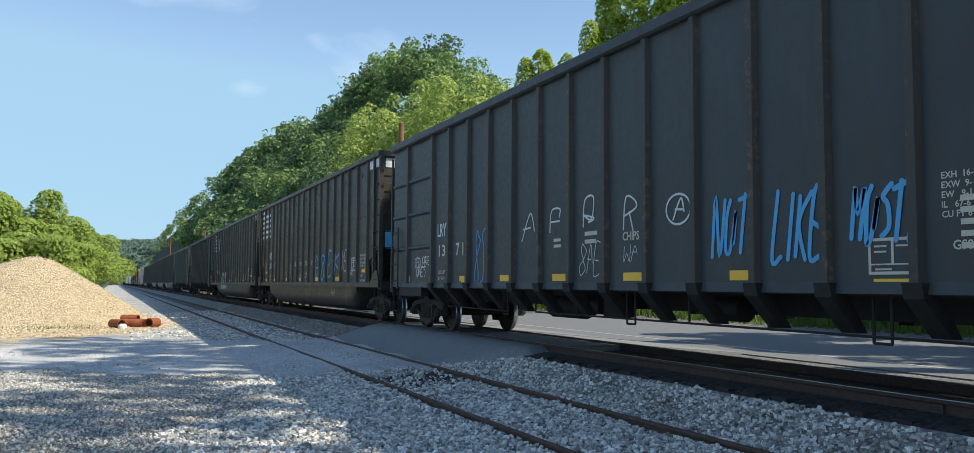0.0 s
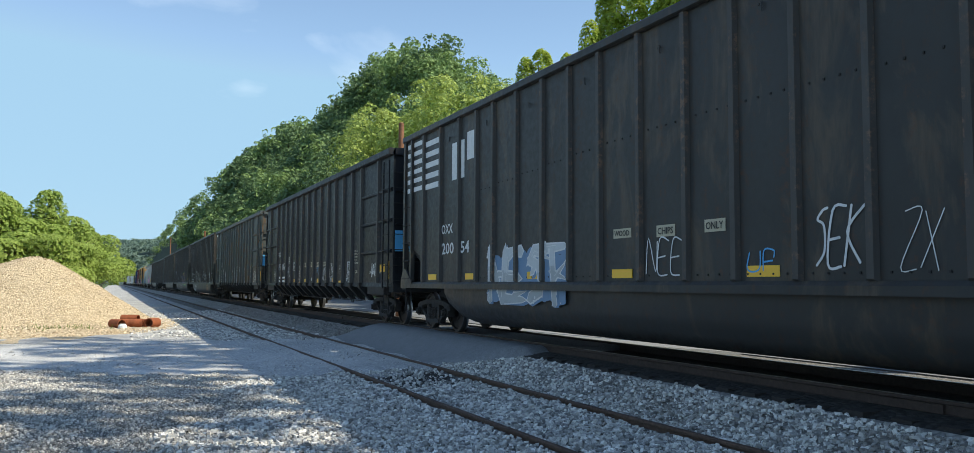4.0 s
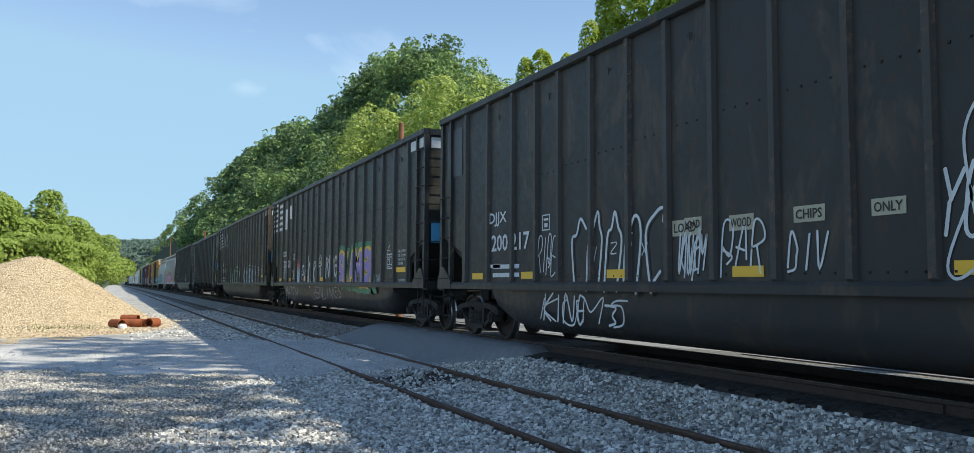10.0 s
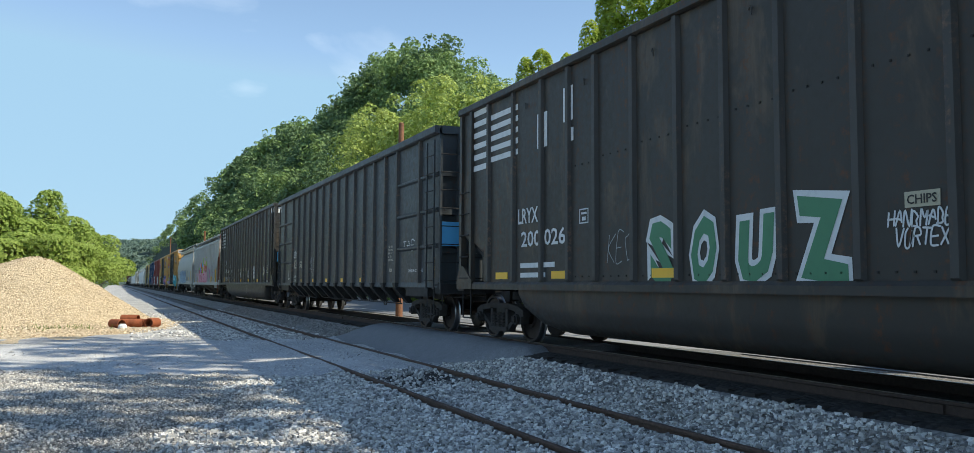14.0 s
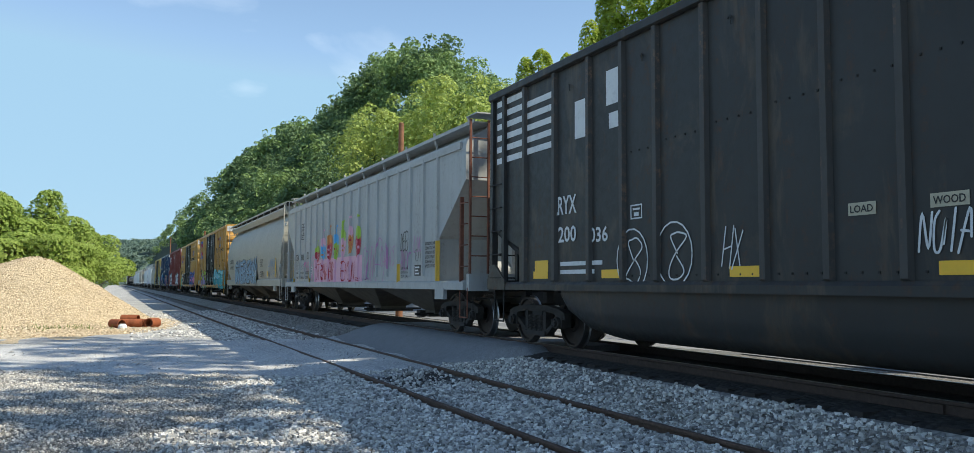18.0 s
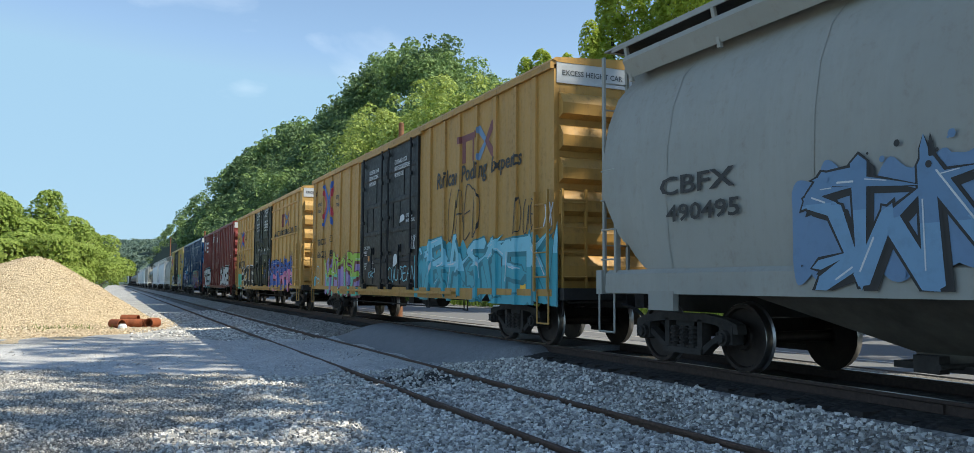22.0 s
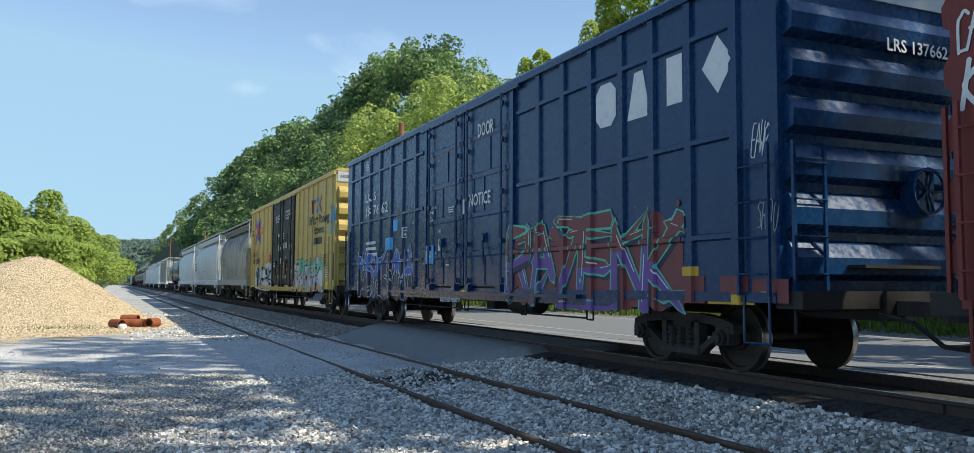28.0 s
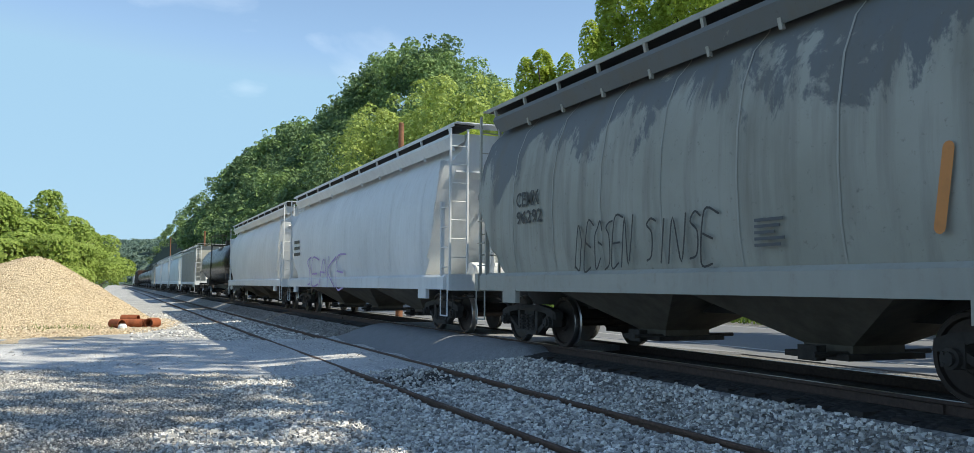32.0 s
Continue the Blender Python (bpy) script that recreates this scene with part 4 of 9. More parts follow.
def coupler_mesh():
    m = Mesh()
    m.box(-0.4, 0.55, -0.08, 0.08, 0.78, 0.95)
    m.prism([(0.5, -0.14), (0.72, -0.17), (0.85, -0.08), (0.80, 0.02), (0.70, 0.04), (0.72, 0.16), (0.5, 0.14)], 0.74, 1.0, "z")
    return m


def gear(car, L, xt, end):
    """Trucks, centre sill, couplers and brake hoses, common to all cars."""
    for s in (-1, 1):
        truck(car, s * xt)
        part("coupler", shared(("coupler",), coupler_mesh), TRUCKSTEEL, car, at=pose(s * (L / 2 + 0.02), 0, 0, 0, 0, 0 if s > 0 else 180))
        h = Mesh().pipe([(s * (L / 2 - 0.1), -s * 0.35, 0.80), (s * (L / 2 + 0.35), -s * 0.35, 0.72), (s * (L / 2 + 0.6), -s * 0.22, 0.48), (s * (L / 2 + 0.85), -s * 0.1, 0.45)], 0.028, 6)
        part("brake_hose", h, STEELDARK, car)
    part("centre_sill", Mesh().box(-L / 2 + 0.1, L / 2 - 0.1, -0.23, 0.23, 0.72, 1.06), STEELDARK, car)


def lever(car, L, z=0.86):
    """Bent uncoupling rod along the front end."""
    for s in (-1, 1):
        x = s * (L / 2 + 0.10)
        part("uncoupling_lever", Mesh().pipe([(x, -s * 1.35, z - 0.28), (x, -s * 1.35, z), (x, -s * 1.2, z - 0.05), (x, -s * 0.2, z)], 0.017, 6), TRUCKSTEEL, car)


def rungs(car, x0, x1, y, zs, mat, axis="x", out=0.07, r=0.013):
    """Ladder rungs: bars with bent feet, each a piece of its own."""
    for z in zs:
        if axis == "x":
            w = x1 - x0
            me = shared(("rung_x", round(w, 3), out), lambda: Mesh().pipe([(0, 0, 0), (0, -out, 0), (w, -out, 0), (w, 0, 0)], r))
            part("rung", me, mat, car, at=pose(x0, y, z) if y < 0 else pose(x1, y, z, 0, 0, 180))
        else:
            w = x1 - x0
            me = shared(("rung_y", round(w, 3), out), lambda: Mesh().pipe([(0, 0, 0), (out, 0, 0), (out, w, 0), (0, w, 0)], r))
            part("rung", me, mat, car, at=pose(y, x0, z) if y > 0 else pose(y, x1, z, 0, 0, 180))


def stirrup(car, x, y, mat, z0=0.42, z1=1.05, w=0.42):
    part("stirrup_step", Mesh().pipe([(x, y, z1), (x, y, z0), (x + w, y, z0), (x + w, y, z1)], 0.016), mat, car)


def words(car, text, x, z, size, mat, y=-1.5, side=-1, slant=0.0, stretch=1.0, name="lettering", bold=0.0):
    """Lettering on the near side (side -1), or on the front end (side 0, where x is y); x, z: its lower left."""
    cu = bpy.data.curves.new("text", "FONT")
    cu.body, cu.size, cu.shear, cu.offset, cu.resolution_u = text, size, slant, bold or 0.018 * size, 2
    cu.space_line = 1.05
    ob = bpy.data.objects.new("text", cu)
    me = bpy.data.meshes.new_from_object(ob)
    bpy.data.objects.remove(ob)
    bpy.data.curves.remove(cu)
    me.materials.clear()
    me.materials.append(mat)
    o = new(name, me)
    o.parent = car
    turn = pose(x, y, z, 90, 0, 0) if side < 0 else pose(y, x, z, 90, 0, 90)
    o.matrix_basis = turn @ Matrix.Diagonal((stretch, 1, 1, 1))
    return tagged(o, kind="stuff") if len(text) > 1 else o


def fit_words(car, text, x0, x1, z0, z1, mat, y, slant=0.0):
    """Lettering scaled to fill the given box of the near side."""
    ob = words(car, text, 0.0, 0.0, 1.0, mat, y, slant=slant)
    co = np.array([v.co[:] for v in ob.data.vertices])
    lo, hi = co.min(0), co.max(0)
    sx, sz = (x1 - x0) / (hi[0] - lo[0]), (z1 - z0) / (hi[1] - lo[1])
    for v in ob.data.vertices:
        v.co.x, v.co.y = (v.co.x - lo[0]) * sx, (v.co.y - lo[1]) * sz
    ob.matrix_basis = pose(x0, y - 0.0095, z0, 90, 0, 0)
    return ob


def patch(car, x0, x1, z0, z1, mat, y=-1.5, name="marking", label=""):
    lift = 0.0008 * (next(STROKE) % 5)
    return part(name, Mesh().box(x0, x1, y - 0.004 - lift, y + 0.001, z0, z1), mat, car, label)


def bars(car, x, z, w, n, mat, y=-1.5, h=0.05, gap=0.05, seed=1, name="lettering"):
    """Lines of small writing that cannot be read: plain bars."""
    rg = random.Random(seed)
    m = Mesh()
    for k in range(n):
        m.box(x, x + w * rg.uniform(0.6, 1.0), y - 0.0085, y + 0.001, z - k * (h + gap), z - k * (h + gap) + h)
    return tagged(part(name, m, mat, car), kind="stuff")


# strokes of hand-sprayed letters on a 4 x 6 grid, pen lifts marked by a blank
GLYPH = {"^": "00041526354440", "c": "4546260420 4120", "A": "002642 0333", "B": "0006363203 034221 00", "C": "4526150420 4020", "D": "000634323000", "E": "46060040 0333", "F": "0006 0646 0333", "G": "452615042041 2343",
         "H": "0006 4046 0343", "I": "2026", "J": "46412001", "K": "0006 460340", "L": "060040", "M": "0006234640", "N": "00064046", "O": "160410304541 6", "P": "00063634 0333",
         "R": "0006364403 2340", "S": "4626153441200", "T": "0646 2620", "U": "0601204146", "V": "062046", "W": "0600234046", "X": "0640 0046", "Y": "0623 4623 2320", "Z": "06460040", "8": "2305162645230110304123", "3": "0646334120", "0": "100516364541301", "!": "2622 2021", "?": "051636442322 2021"}


def spline(pts, n=5):
    if len(pts) < 3:
        return pts
    p = [pts[0]] + pts + [pts[-1]]
    out = []
    for i in range(1, len(p) - 2):
        for k in range(n):
            t = k / n
            a, b, c, d = (Vector(q) for q in p[i - 1:i + 3])
            out.append(tuple(0.5 * (2 * b + (c - a) * t + (2 * a - 5 * b + 4 * c - d) * t * t + (3 * b - a - 3 * c + d) * t ** 3)))
    return out + [pts[-1]]


STROKE = itertools.count()


def ribbon(m, pts, w, y, round_ends=True):
    """A flat sprayed stroke of width w along pts (x, z); each lies a hair above the one before."""
    n = len(pts)
    y -= 0.0003 * (next(STROKE) % 9)
    for k in range(n):
        a, b = Vector(pts[max(0, k - 1)]), Vector(pts[min(n - 1, k + 1)])
        d = (b - a).normalized() if (b - a).length > 1e-6 else Vector((1, 0))
        s = Vector((-d.y, d.x)) * w / 2
        m.v += [(pts[k][0] + s.x, y, pts[k][1] + s.y), (pts[k][0] - s.x, y, pts[k][1] - s.y)]
        if k:
            i = len(m.v) - 4
            m.f.append((i, i + 1, i + 3, i + 2))
    for e, nb in ((0, 1), (n - 1, n - 2)):
        if n < 2 or not round_ends:
            continue
        q0 = math.atan2(pts[e][1] - pts[nb][1], pts[e][0] - pts[nb][0])
        i = len(m.v)
        m.v += [(pts[e][0] + w / 2 * math.cos(q0 + q * math.pi / 6), y, pts[e][1] + w / 2 * math.sin(q0 + q * math.pi / 6)) for q in range(-3, 4)]
        m.f.append(tuple(range(i, i + 7)))


def tag(car, text, x, z, w, h, mat, y=-1.5, pen=0.05, seed=0, slant=0.15, wild=0.18, name="graffiti", under=None, grow=1.0, label=""):
    """Sprayed writing in the box w x h from (x, z). under: (material, wider) layers below for outlined pieces."""
    layers = [(under[0], pen + under[1], 0.003)] if under else []
    layers.append((mat, pen, 0.006))
    for material, width, off in layers:
        rg = random.Random(seed)
        m = Mesh()
        cw = w / len(text)
        for i, ch in enumerate(text):
            for stroke in GLYPH.get(ch, "").split():
                stroke = stroke if len(stroke) % 2 == 0 else stroke[:-1]
                pts = []
                for k in range(0, len(stroke), 2):
                    gx, gz = int(stroke[k]) / 4, int(stroke[k + 1]) / 6
                    gx += rg.uniform(-wild, wild) * 0.5
                    gz += rg.uniform(-wild, wild) * 0.4
                    pts.append((x + cw * (i + 0.12 + 0.76 * gx * grow) + slant * gz * h, z + gz * h))
                if len(pts) > 1:
                    ribbon(m, spline(pts), width, y - off - 0.0004 * (i % 2))
            if m.v and (pen >= 0.03 or i == len(text) - 1):
                part(name, m, material, car, label)
                m = Mesh()
    return car


def blob(car, pts, mat, y=-1.5, off=0.003, name="graffiti"):
    """A filled painted shape from a closed outline (x, z)."""
    pts = spline(list(pts) + [pts[0]], 4)[:-1]
    n = len(pts)
    m = Mesh().add([(p[0], y - off, p[1]) for p in pts], [tuple(range(n))])
    return part(name, m, mat, car)


def clipped(poly, z, above):
    """The part of a convex outline (x, z) above or below a level."""
    out = []
    for p, q in zip(poly, poly[1:] + poly[:1]):
        ip, iq = (p[1] >= z) == above, (q[1] >= z) == above
        if ip:
            out.append(p)
        if ip != iq:
            f = (z - p[1]) / (q[1] - p[1])
            out.append((p[0] + f * (q[0] - p[0]), z))
    return out


def shard(p, q, w, tip, slim):
    """A pointed bar from p to q: a convex outline of six corners."""
    d = (Vector(q) - Vector(p)).normalized()
    n = Vector((-d.y, d.x))
    p, q = Vector(p), Vector(q)
    return [tuple(v) for v in (p - d * tip * 0.6, p - n * w / 2, q - n * w / 2 * slim, q + d * tip, q + n * w / 2 * slim, p + n * w / 2)]


def wildpiece(car, x, z, w, h, fills, line, seed, y=-1.5, text="KENS", name="graffiti"):
    """A large sprayed piece: a cloudy field, then interlocked spiky letters with a drop shadow, an outline, two tones and glints."""
    rg = random.Random(seed)
    main, tone, shade, field = fills[0], fills[1], fills[2 % len(fills)], fills[-1]
    n = len(text)
    cw = w / n
    for k in range(2 * n + 1):
        cx, cz = x + w * (k + 0.3) / (2 * n + 0.6), z + h * rg.uniform(0.34, 0.5)
        r = [rg.uniform(0.8, 1.15) for q in range(11)]
        blob(car, [(min(x + w, max(x, cx + cw * 0.42 * r[q] * math.cos(q * 0.571))), max(z + 0.02 * h * r[q], cz + h * 0.42 * r[q] * math.sin(q * 0.571))) for q in range(11)], field, y, 0.002 + 0.0004 * (k % 9), name)
    pen = min(0.25 * cw, 0.17 * h)
    bones = []
    for i, ch in enumerate(text):
        lift, grow = rg.uniform(0.02, 0.10), rg.uniform(0.78, 0.95)
        lean = rg.uniform(-0.12, 0.2)

        def put(gx, gz):
            return (x + cw * (i + 0.08 + 0.9 * gx) + lean * (gz - 0.4) * cw, z + h * (lift + gz * (grow - lift)))
        for st in GLYPH.get(ch, "0640 0046").split():
            st = st[:len(st) // 2 * 2]
            pts = [put(int(st[k]) / 4 + rg.uniform(-0.1, 0.1), int(st[k + 1]) / 6 + rg.uniform(-0.06, 0.06)) for k in range(0, len(st), 2)]
            for p, q in zip(pts, pts[1:]):
                if (Vector(q) - Vector(p)).length > 0.12 * h:
                    bones.append((p, q, pen * rg.uniform(0.75, 1.15), pen * rg.uniform(0.3, 1.0), rg.uniform(0.45, 1.0)))
        # spikes that lock each letter into the next
        for k in range(2):
            p = put(rg.uniform(0.1, 0.7), rg.choice((0.12, 0.5, 0.9)) + rg.uniform(-0.08, 0.08))
            q = (min(x + w, p[0] + cw * rg.uniform(0.3, 0.65)), p[1] + h * rg.uniform(-0.12, 0.2))
            bones.append((p, q, pen * 0.5, pen * 0.9, 0.35))
    top = z + h
    e = pen * 0.17
    mid = z + h * 0.52
    for mat, fat, tip, off, dx, dz, half in ((shade, e, e, 0.0065, pen * 0.34, -pen * 0.30, 0), (line, 2 * e, 1.6 * e, 0.0095, 0, 0, 0), (main, 0, 0, 0.0125, 0, 0, 1), (tone, 0, 0, 0.0125, 0, 0, 2)):
        m = Mesh()
        for k, (p, q, wd, tp, slim) in enumerate(bones):
            poly = [(min(x + w * 1.02, max(x - 0.02 * w, a + dx)), min(top, max(z - 0.02, b + dz))) for a, b in shard(p, q, wd + fat, tp + tip, slim)]
            if half:
                cut = mid + 0.10 * h * math.sin(2.1 * p[0])
                poly = clipped(poly, cut, half == 2)
            if len(poly) > 2:
                m.add([(a, y - off - 0.00025 * (k % 9), b) for a, b in poly], [tuple(range(len(poly)))])
        if m.v:
            tagged(part(name, m, mat, car), kind="stuff")
    m = Mesh()
    for k, (p, q, wd, tp, slim) in enumerate(bones[::2]):
        a, b = Vector(p), Vector(q)
        nn = Vector((-(b - a).y, (b - a).x)).normalized() * wd * 0.22
        ribbon(m, [tuple(a.lerp(b, 0.1) + nn), tuple(a.lerp(b, 0.62) + nn)], wd * 0.10, y - 0.0160)
    tagged(part(name, m, WHITE, car), kind="stuff")
    for k in range(3 * n):
        cx, cz, r = x + w * rg.random(), z + h * rg.choice((rg.uniform(0.05, 0.3), rg.uniform(0.75, 0.98))), rg.uniform(0.010, 0.045)
        blob(car, [(cx + r * math.cos(q), cz + r * math.sin(q)) for q in (0, 1.05, 2.1, 3.15, 4.2, 5.25)], line if k % 3 else field, y, 0.0165 + 0.0003 * (k % 7), name)


def fat_word(car, text, x0, x1, z0, z1, layers, y, seed, lap=0.06, name="graffiti"):
    """Fat throw-up letters: the same letters laid over one another in layers (material, swelling), each warped by hand."""
    rg = random.Random(seed)
    cw = (x1 - x0) / len(text)
    for i, ch in enumerate(text):
        lean, sway, lift = rg.uniform(-0.10, 0.14), rg.uniform(0.03, 0.08), rg.uniform(0.0, 0.06)
        ph = rg.uniform(0, 6)
        base = None
        for k, (mat, swell) in enumerate(layers):
            ob = words(car, ch, 0.0, 0.0, 1.0, mat, y, name=name, bold=0.055 + swell)
            co = np.array([v.co[:] for v in ob.data.vertices])
            base = (co.min(0) + np.array([swell, swell, 0]), co.max(0) - np.array([swell, swell, 0])) if base is None else base
            lo, hi = base
            for v in ob.data.vertices:
                u, t = (v.co.x - lo[0]) / (hi[0] - lo[0]), (v.co.y - lo[1]) / (hi[1] - lo[1])
                v.co.x = x0 + cw * (i - lap + (1 + 2 * lap) * u) + cw * (lean * (t - 0.5) + sway * math.sin(3.2 * t + ph))
                v.co.y = z0 + (z1 - z0) * (lift + (1 - lift) * t + 0.05 * math.sin(4.0 * u + ph))
            ob.matrix_basis = pose(0, y - 0.004 - 0.004 * k - 0.0009 * (i % 3), 0, 90, 0, 0)


# grey-brown for the outlet bays, darker than the hopper sides
BAYBROWN = plain("bay_grey_brown", (0.115, 0.098, 0.075), 0.8, 0.0, 0.35, 3.0, 0.3)


def car_root(name, label, category="freight car"):
    return tagged(new(name), label, category, "cars of the passing train")


def rib_data(depth, w, z0, z1):
    return shared(("rib", depth, w, z0, z1), lambda: Mesh().loft([[(-w * 0.5, 0, z0), (-w * 0.34, -depth, z0 + 0.05), (w * 0.34, -depth, z0 + 0.05), (w * 0.5, 0, z0)], [(-w * 0.5, 0, z1), (-w * 0.34, -depth, z1), (w * 0.34, -depth, z1), (w * 0.5, 0, z1)]]))


def both(car, name, me, mat, x, y, label=""):
    """The same piece on the near and on the far side."""
    part(name, me, mat, car, label, at=pose(x, -y, 0))
    part(name, me, mat, car, label, at=pose(x, y, 0, 0, 0, 180))


def tub_gondola(mat, label):
    """Wood-chip gondola with a rounded tub between the trucks, open lower ends and a ladder at each corner."""
    L, H = 21.24, 4.9
    car = car_root("tub_gondola", label)
    gear(car, L - 0.5, L / 2 - 1.20, "open")
    lever(car, L)
    h = L / 2
    out = [(-h + 1.2, 1.10), (h - 1.2, 1.10), (h - 1.2, 1.80), (h - 0.02, 2.20), (h - 0.02, H - 0.06), (-h + 0.02, H - 0.06), (-h + 0.02, 2.20), (-h + 1.2, 1.80)]
    sheet = shared(("gondola_side",), lambda: Mesh().prism(out, -0.02, 0.02, "y"))
    both(car, "side_sheet", sheet, mat, 0, 1.41)
    chord = shared(("gondola_chord",), lambda: Mesh().prism([(-0.11, H - 0.13), (-0.07, H - 0.15), (0.05, H - 0.15), (0.05, H), (-0.09, H), (-0.11, H - 0.02)], -h, h))
    both(car, "top_chord", chord, mat, 0, 1.42)
    sill = shared(("gondola_sill",), lambda: Mesh().prism([(-0.08, 1.02), (0.06, 1.02), (0.06, 1.17), (-0.03, 1.17), (-0.08, 1.12)], -h + 0.05, h - 0.05))
    both(car, "side_sill", sill, mat, 0, 1.43)
    rib = rib_data(0.065, 0.13, 1.14, H - 0.14)
    short = rib_data(0.065, 0.13, 2.06, H - 0.14)
    xs = [9.28, 8.15, 7.06, 6.13, 5.14, 4.06, 3.06, 2.05, 1.10, 0.03, -1.05, -2.0, -2.95, -4.0, -5.05, -5.9, -6.86, -8.0, -9.14]
    for x in xs:
        both(car, "rib", rib, RIBWORNLIT, x, 1.43)
    rivets = Mesh()
    for k in range(15):
        for q in range(4):
            x = xs[k + 1] + 0.2 + q * 0.21
            z = 3.05 + 0.28 * math.sin(k * 0.2 + 0.3)
            rivets.box(x - 0.012, x + 0.012, -1.442, -1.43, z - 0.012, z + 0.012)
            rivets.box(x - 0.012, x + 0.012, -1.442, -1.43, 1.24, 1.264)
    tagged(part("rivets", rivets, STEELDARK, car), kind="stuff")
    tie = shared(("tie_hook",), lambda: Mesh().pipe([(0, 0, 0), (0.07, -0.03, 0.02), (0.08, -0.03, -0.09)], 0.011, 5))
    for x in xs[1:-1:2]:
        part("tie_hook", tie, mat, car, at=(x + 0.45, -1.43, 4.42))
    for s in (-1, 1):
        part("end_sheet", Mesh().box(s * (h - 0.10) - 0.02, s * (h - 0.10) + 0.02, -1.39, 1.39, 2.15, H - 0.1), mat, car)
        part("end_chord", Mesh().box(min(s * h, s * (h - 0.14)), max(s * h, s * (h - 0.14)), -1.39, 1.39, H - 0.15, H - 0.004), mat, car)
        part("slope_sheet", Mesh().prism([(s * (h - 0.12), 2.2), (s * (h - 0.10), 2.12), (s * (h - 2.6), 0.98), (s * (h - 2.6), 1.06)], -1.38, 1.38, "y"), STEELDARK, car)
        for y in (-0.85, 0.0, 0.85):
            part("end_post", shared(("end_post", s), lambda: Mesh().box(-0.06, 0.06, -0.08, 0.08, 1.15, H - 0.16)), mat, car, at=(s * (h - 0.04), y, 0))
        part("end_sill", Mesh().box(min(s * (h + 0.12), s * (h - 0.2)), max(s * (h + 0.12), s * (h - 0.2)), -1.46, 1.46, 0.98, 1.20), STEELDARK, car)
        for t in (-1, 1):
            part("corner_post", shared(("corner_post",), lambda: Mesh().prism([(-0.06, -0.06), (0.06, -0.06), (0.06, 0.06), (-0.06, 0.06)], 1.1, H - 0.05, "z")), mat, car, at=(s * (h - 0.06), t * 1.43, 0))
            part("gusset", Mesh().prism([(s * (h + 0.05), 1.02), (s * (h + 0.05), 1.2), (s * (h - 0.12), 1.5), (s * (h - 0.3), 1.5), (s * (h - 0.75), 1.2), (s * (h - 0.75), 1.02)], t * 1.50 - 0.02, t * 1.50 + 0.02, "y"), mat, car)
            part("side_post", shared(("side_post",), lambda: Mesh().box(-0.05, 0.05, -0.05, 0.05, 1.1, H - 0.1)), mat, car, at=(s * (h - 0.62), t * 1.45, 0))
        zs = [1.25 + 0.45 * k for k in range(8)]
        rungs(car, s * h - (0.58 if s > 0 else -0.08), s * h - (0.08 if s > 0 else -0.58), -1.45, zs if s > 0 else zs[:5], STEELDARK)
        rungs(car, -1.38, -0.88, s * (h - 0.02), zs, STEELDARK, "y")
        stirrup(car, s * (h - 0.35) - 0.21, -1.44, STEELDARK)
        part("grab_iron", Mesh().pipe([(s * (h + 0.0), -0.75, 2.45), (s * (h + 0.1), -0.75, 2.45), (s * (h + 0.1), 0.75, 2.45), (s * h, 0.75, 2.45)], 0.014), STEELDARK, car)
    # the tub
    ring = []
    for x, k in ((-7.9, 0.0), (-7.75, 0.45), (-7.3, 0.82), (-6.6, 1.0), (6.6, 1.0), (7.3, 0.82), (7.75, 0.45), (7.9, 0.0)):
        d = 0.24 + 0.56 * k
        prof = [(-1.39, 1.06), (-1.39, 1.06 - d * 0.45), (-1.33, 1.06 - d * 0.72), (-1.17, 1.06 - d * 0.92), (-0.9, 1.06 - d), (0.9, 1.06 - d), (1.17, 1.06 - d * 0.92), (1.33, 1.06 - d * 0.72), (1.39, 1.06 - d * 0.45), (1.39, 1.06)]
        ring.append([(x, a, b) for a, b in prof])
    part("tub", Mesh().loft(ring), mat, car, smooth=True)
    part("patch", Mesh().box(h + 0.046, h + 0.052, -1.33, -0.92, 2.12, 2.62), SKYBLUE, car, "light blue painted square")
    for x0, x1 in ((h - 0.56, h - 0.14), (h - 1.22, h - 0.70)):
        patch(car, x0, x1, H - 0.42, H - 0.18, WHITE, -1.435, "marking")
    for y0, y1 in ((-1.3, -0.95), (-0.72, -0.15)):
        part("marking", Mesh().box(h - 0.08, h - 0.074, y0, y1, H - 0.46, H - 0.2), WHITE, car)
    for x in (-8.55, -6.25, -3.3, -0.45, 2.5, 5.65):
        patch(car, x - 0.27, x + 0.27, 1.22, 1.35, YELLOW, -1.435, "reflector")
    fit_words(car, "EXH  16-3  W 9-11\nEXW  9-11  H 16-3\nEW   9-11  H 16-3\nCU FT 8160", 8.48, 9.06, 1.62, 2.02, WHITE, -1.428)
    fit_words(car, "2 INCH HF COMP SHOES", 8.46, 9.12, 1.19, 1.26, WHITE, -1.428)
    frame_mark(car, 7.46, 1.53, 0.47, 0.41)
    return car


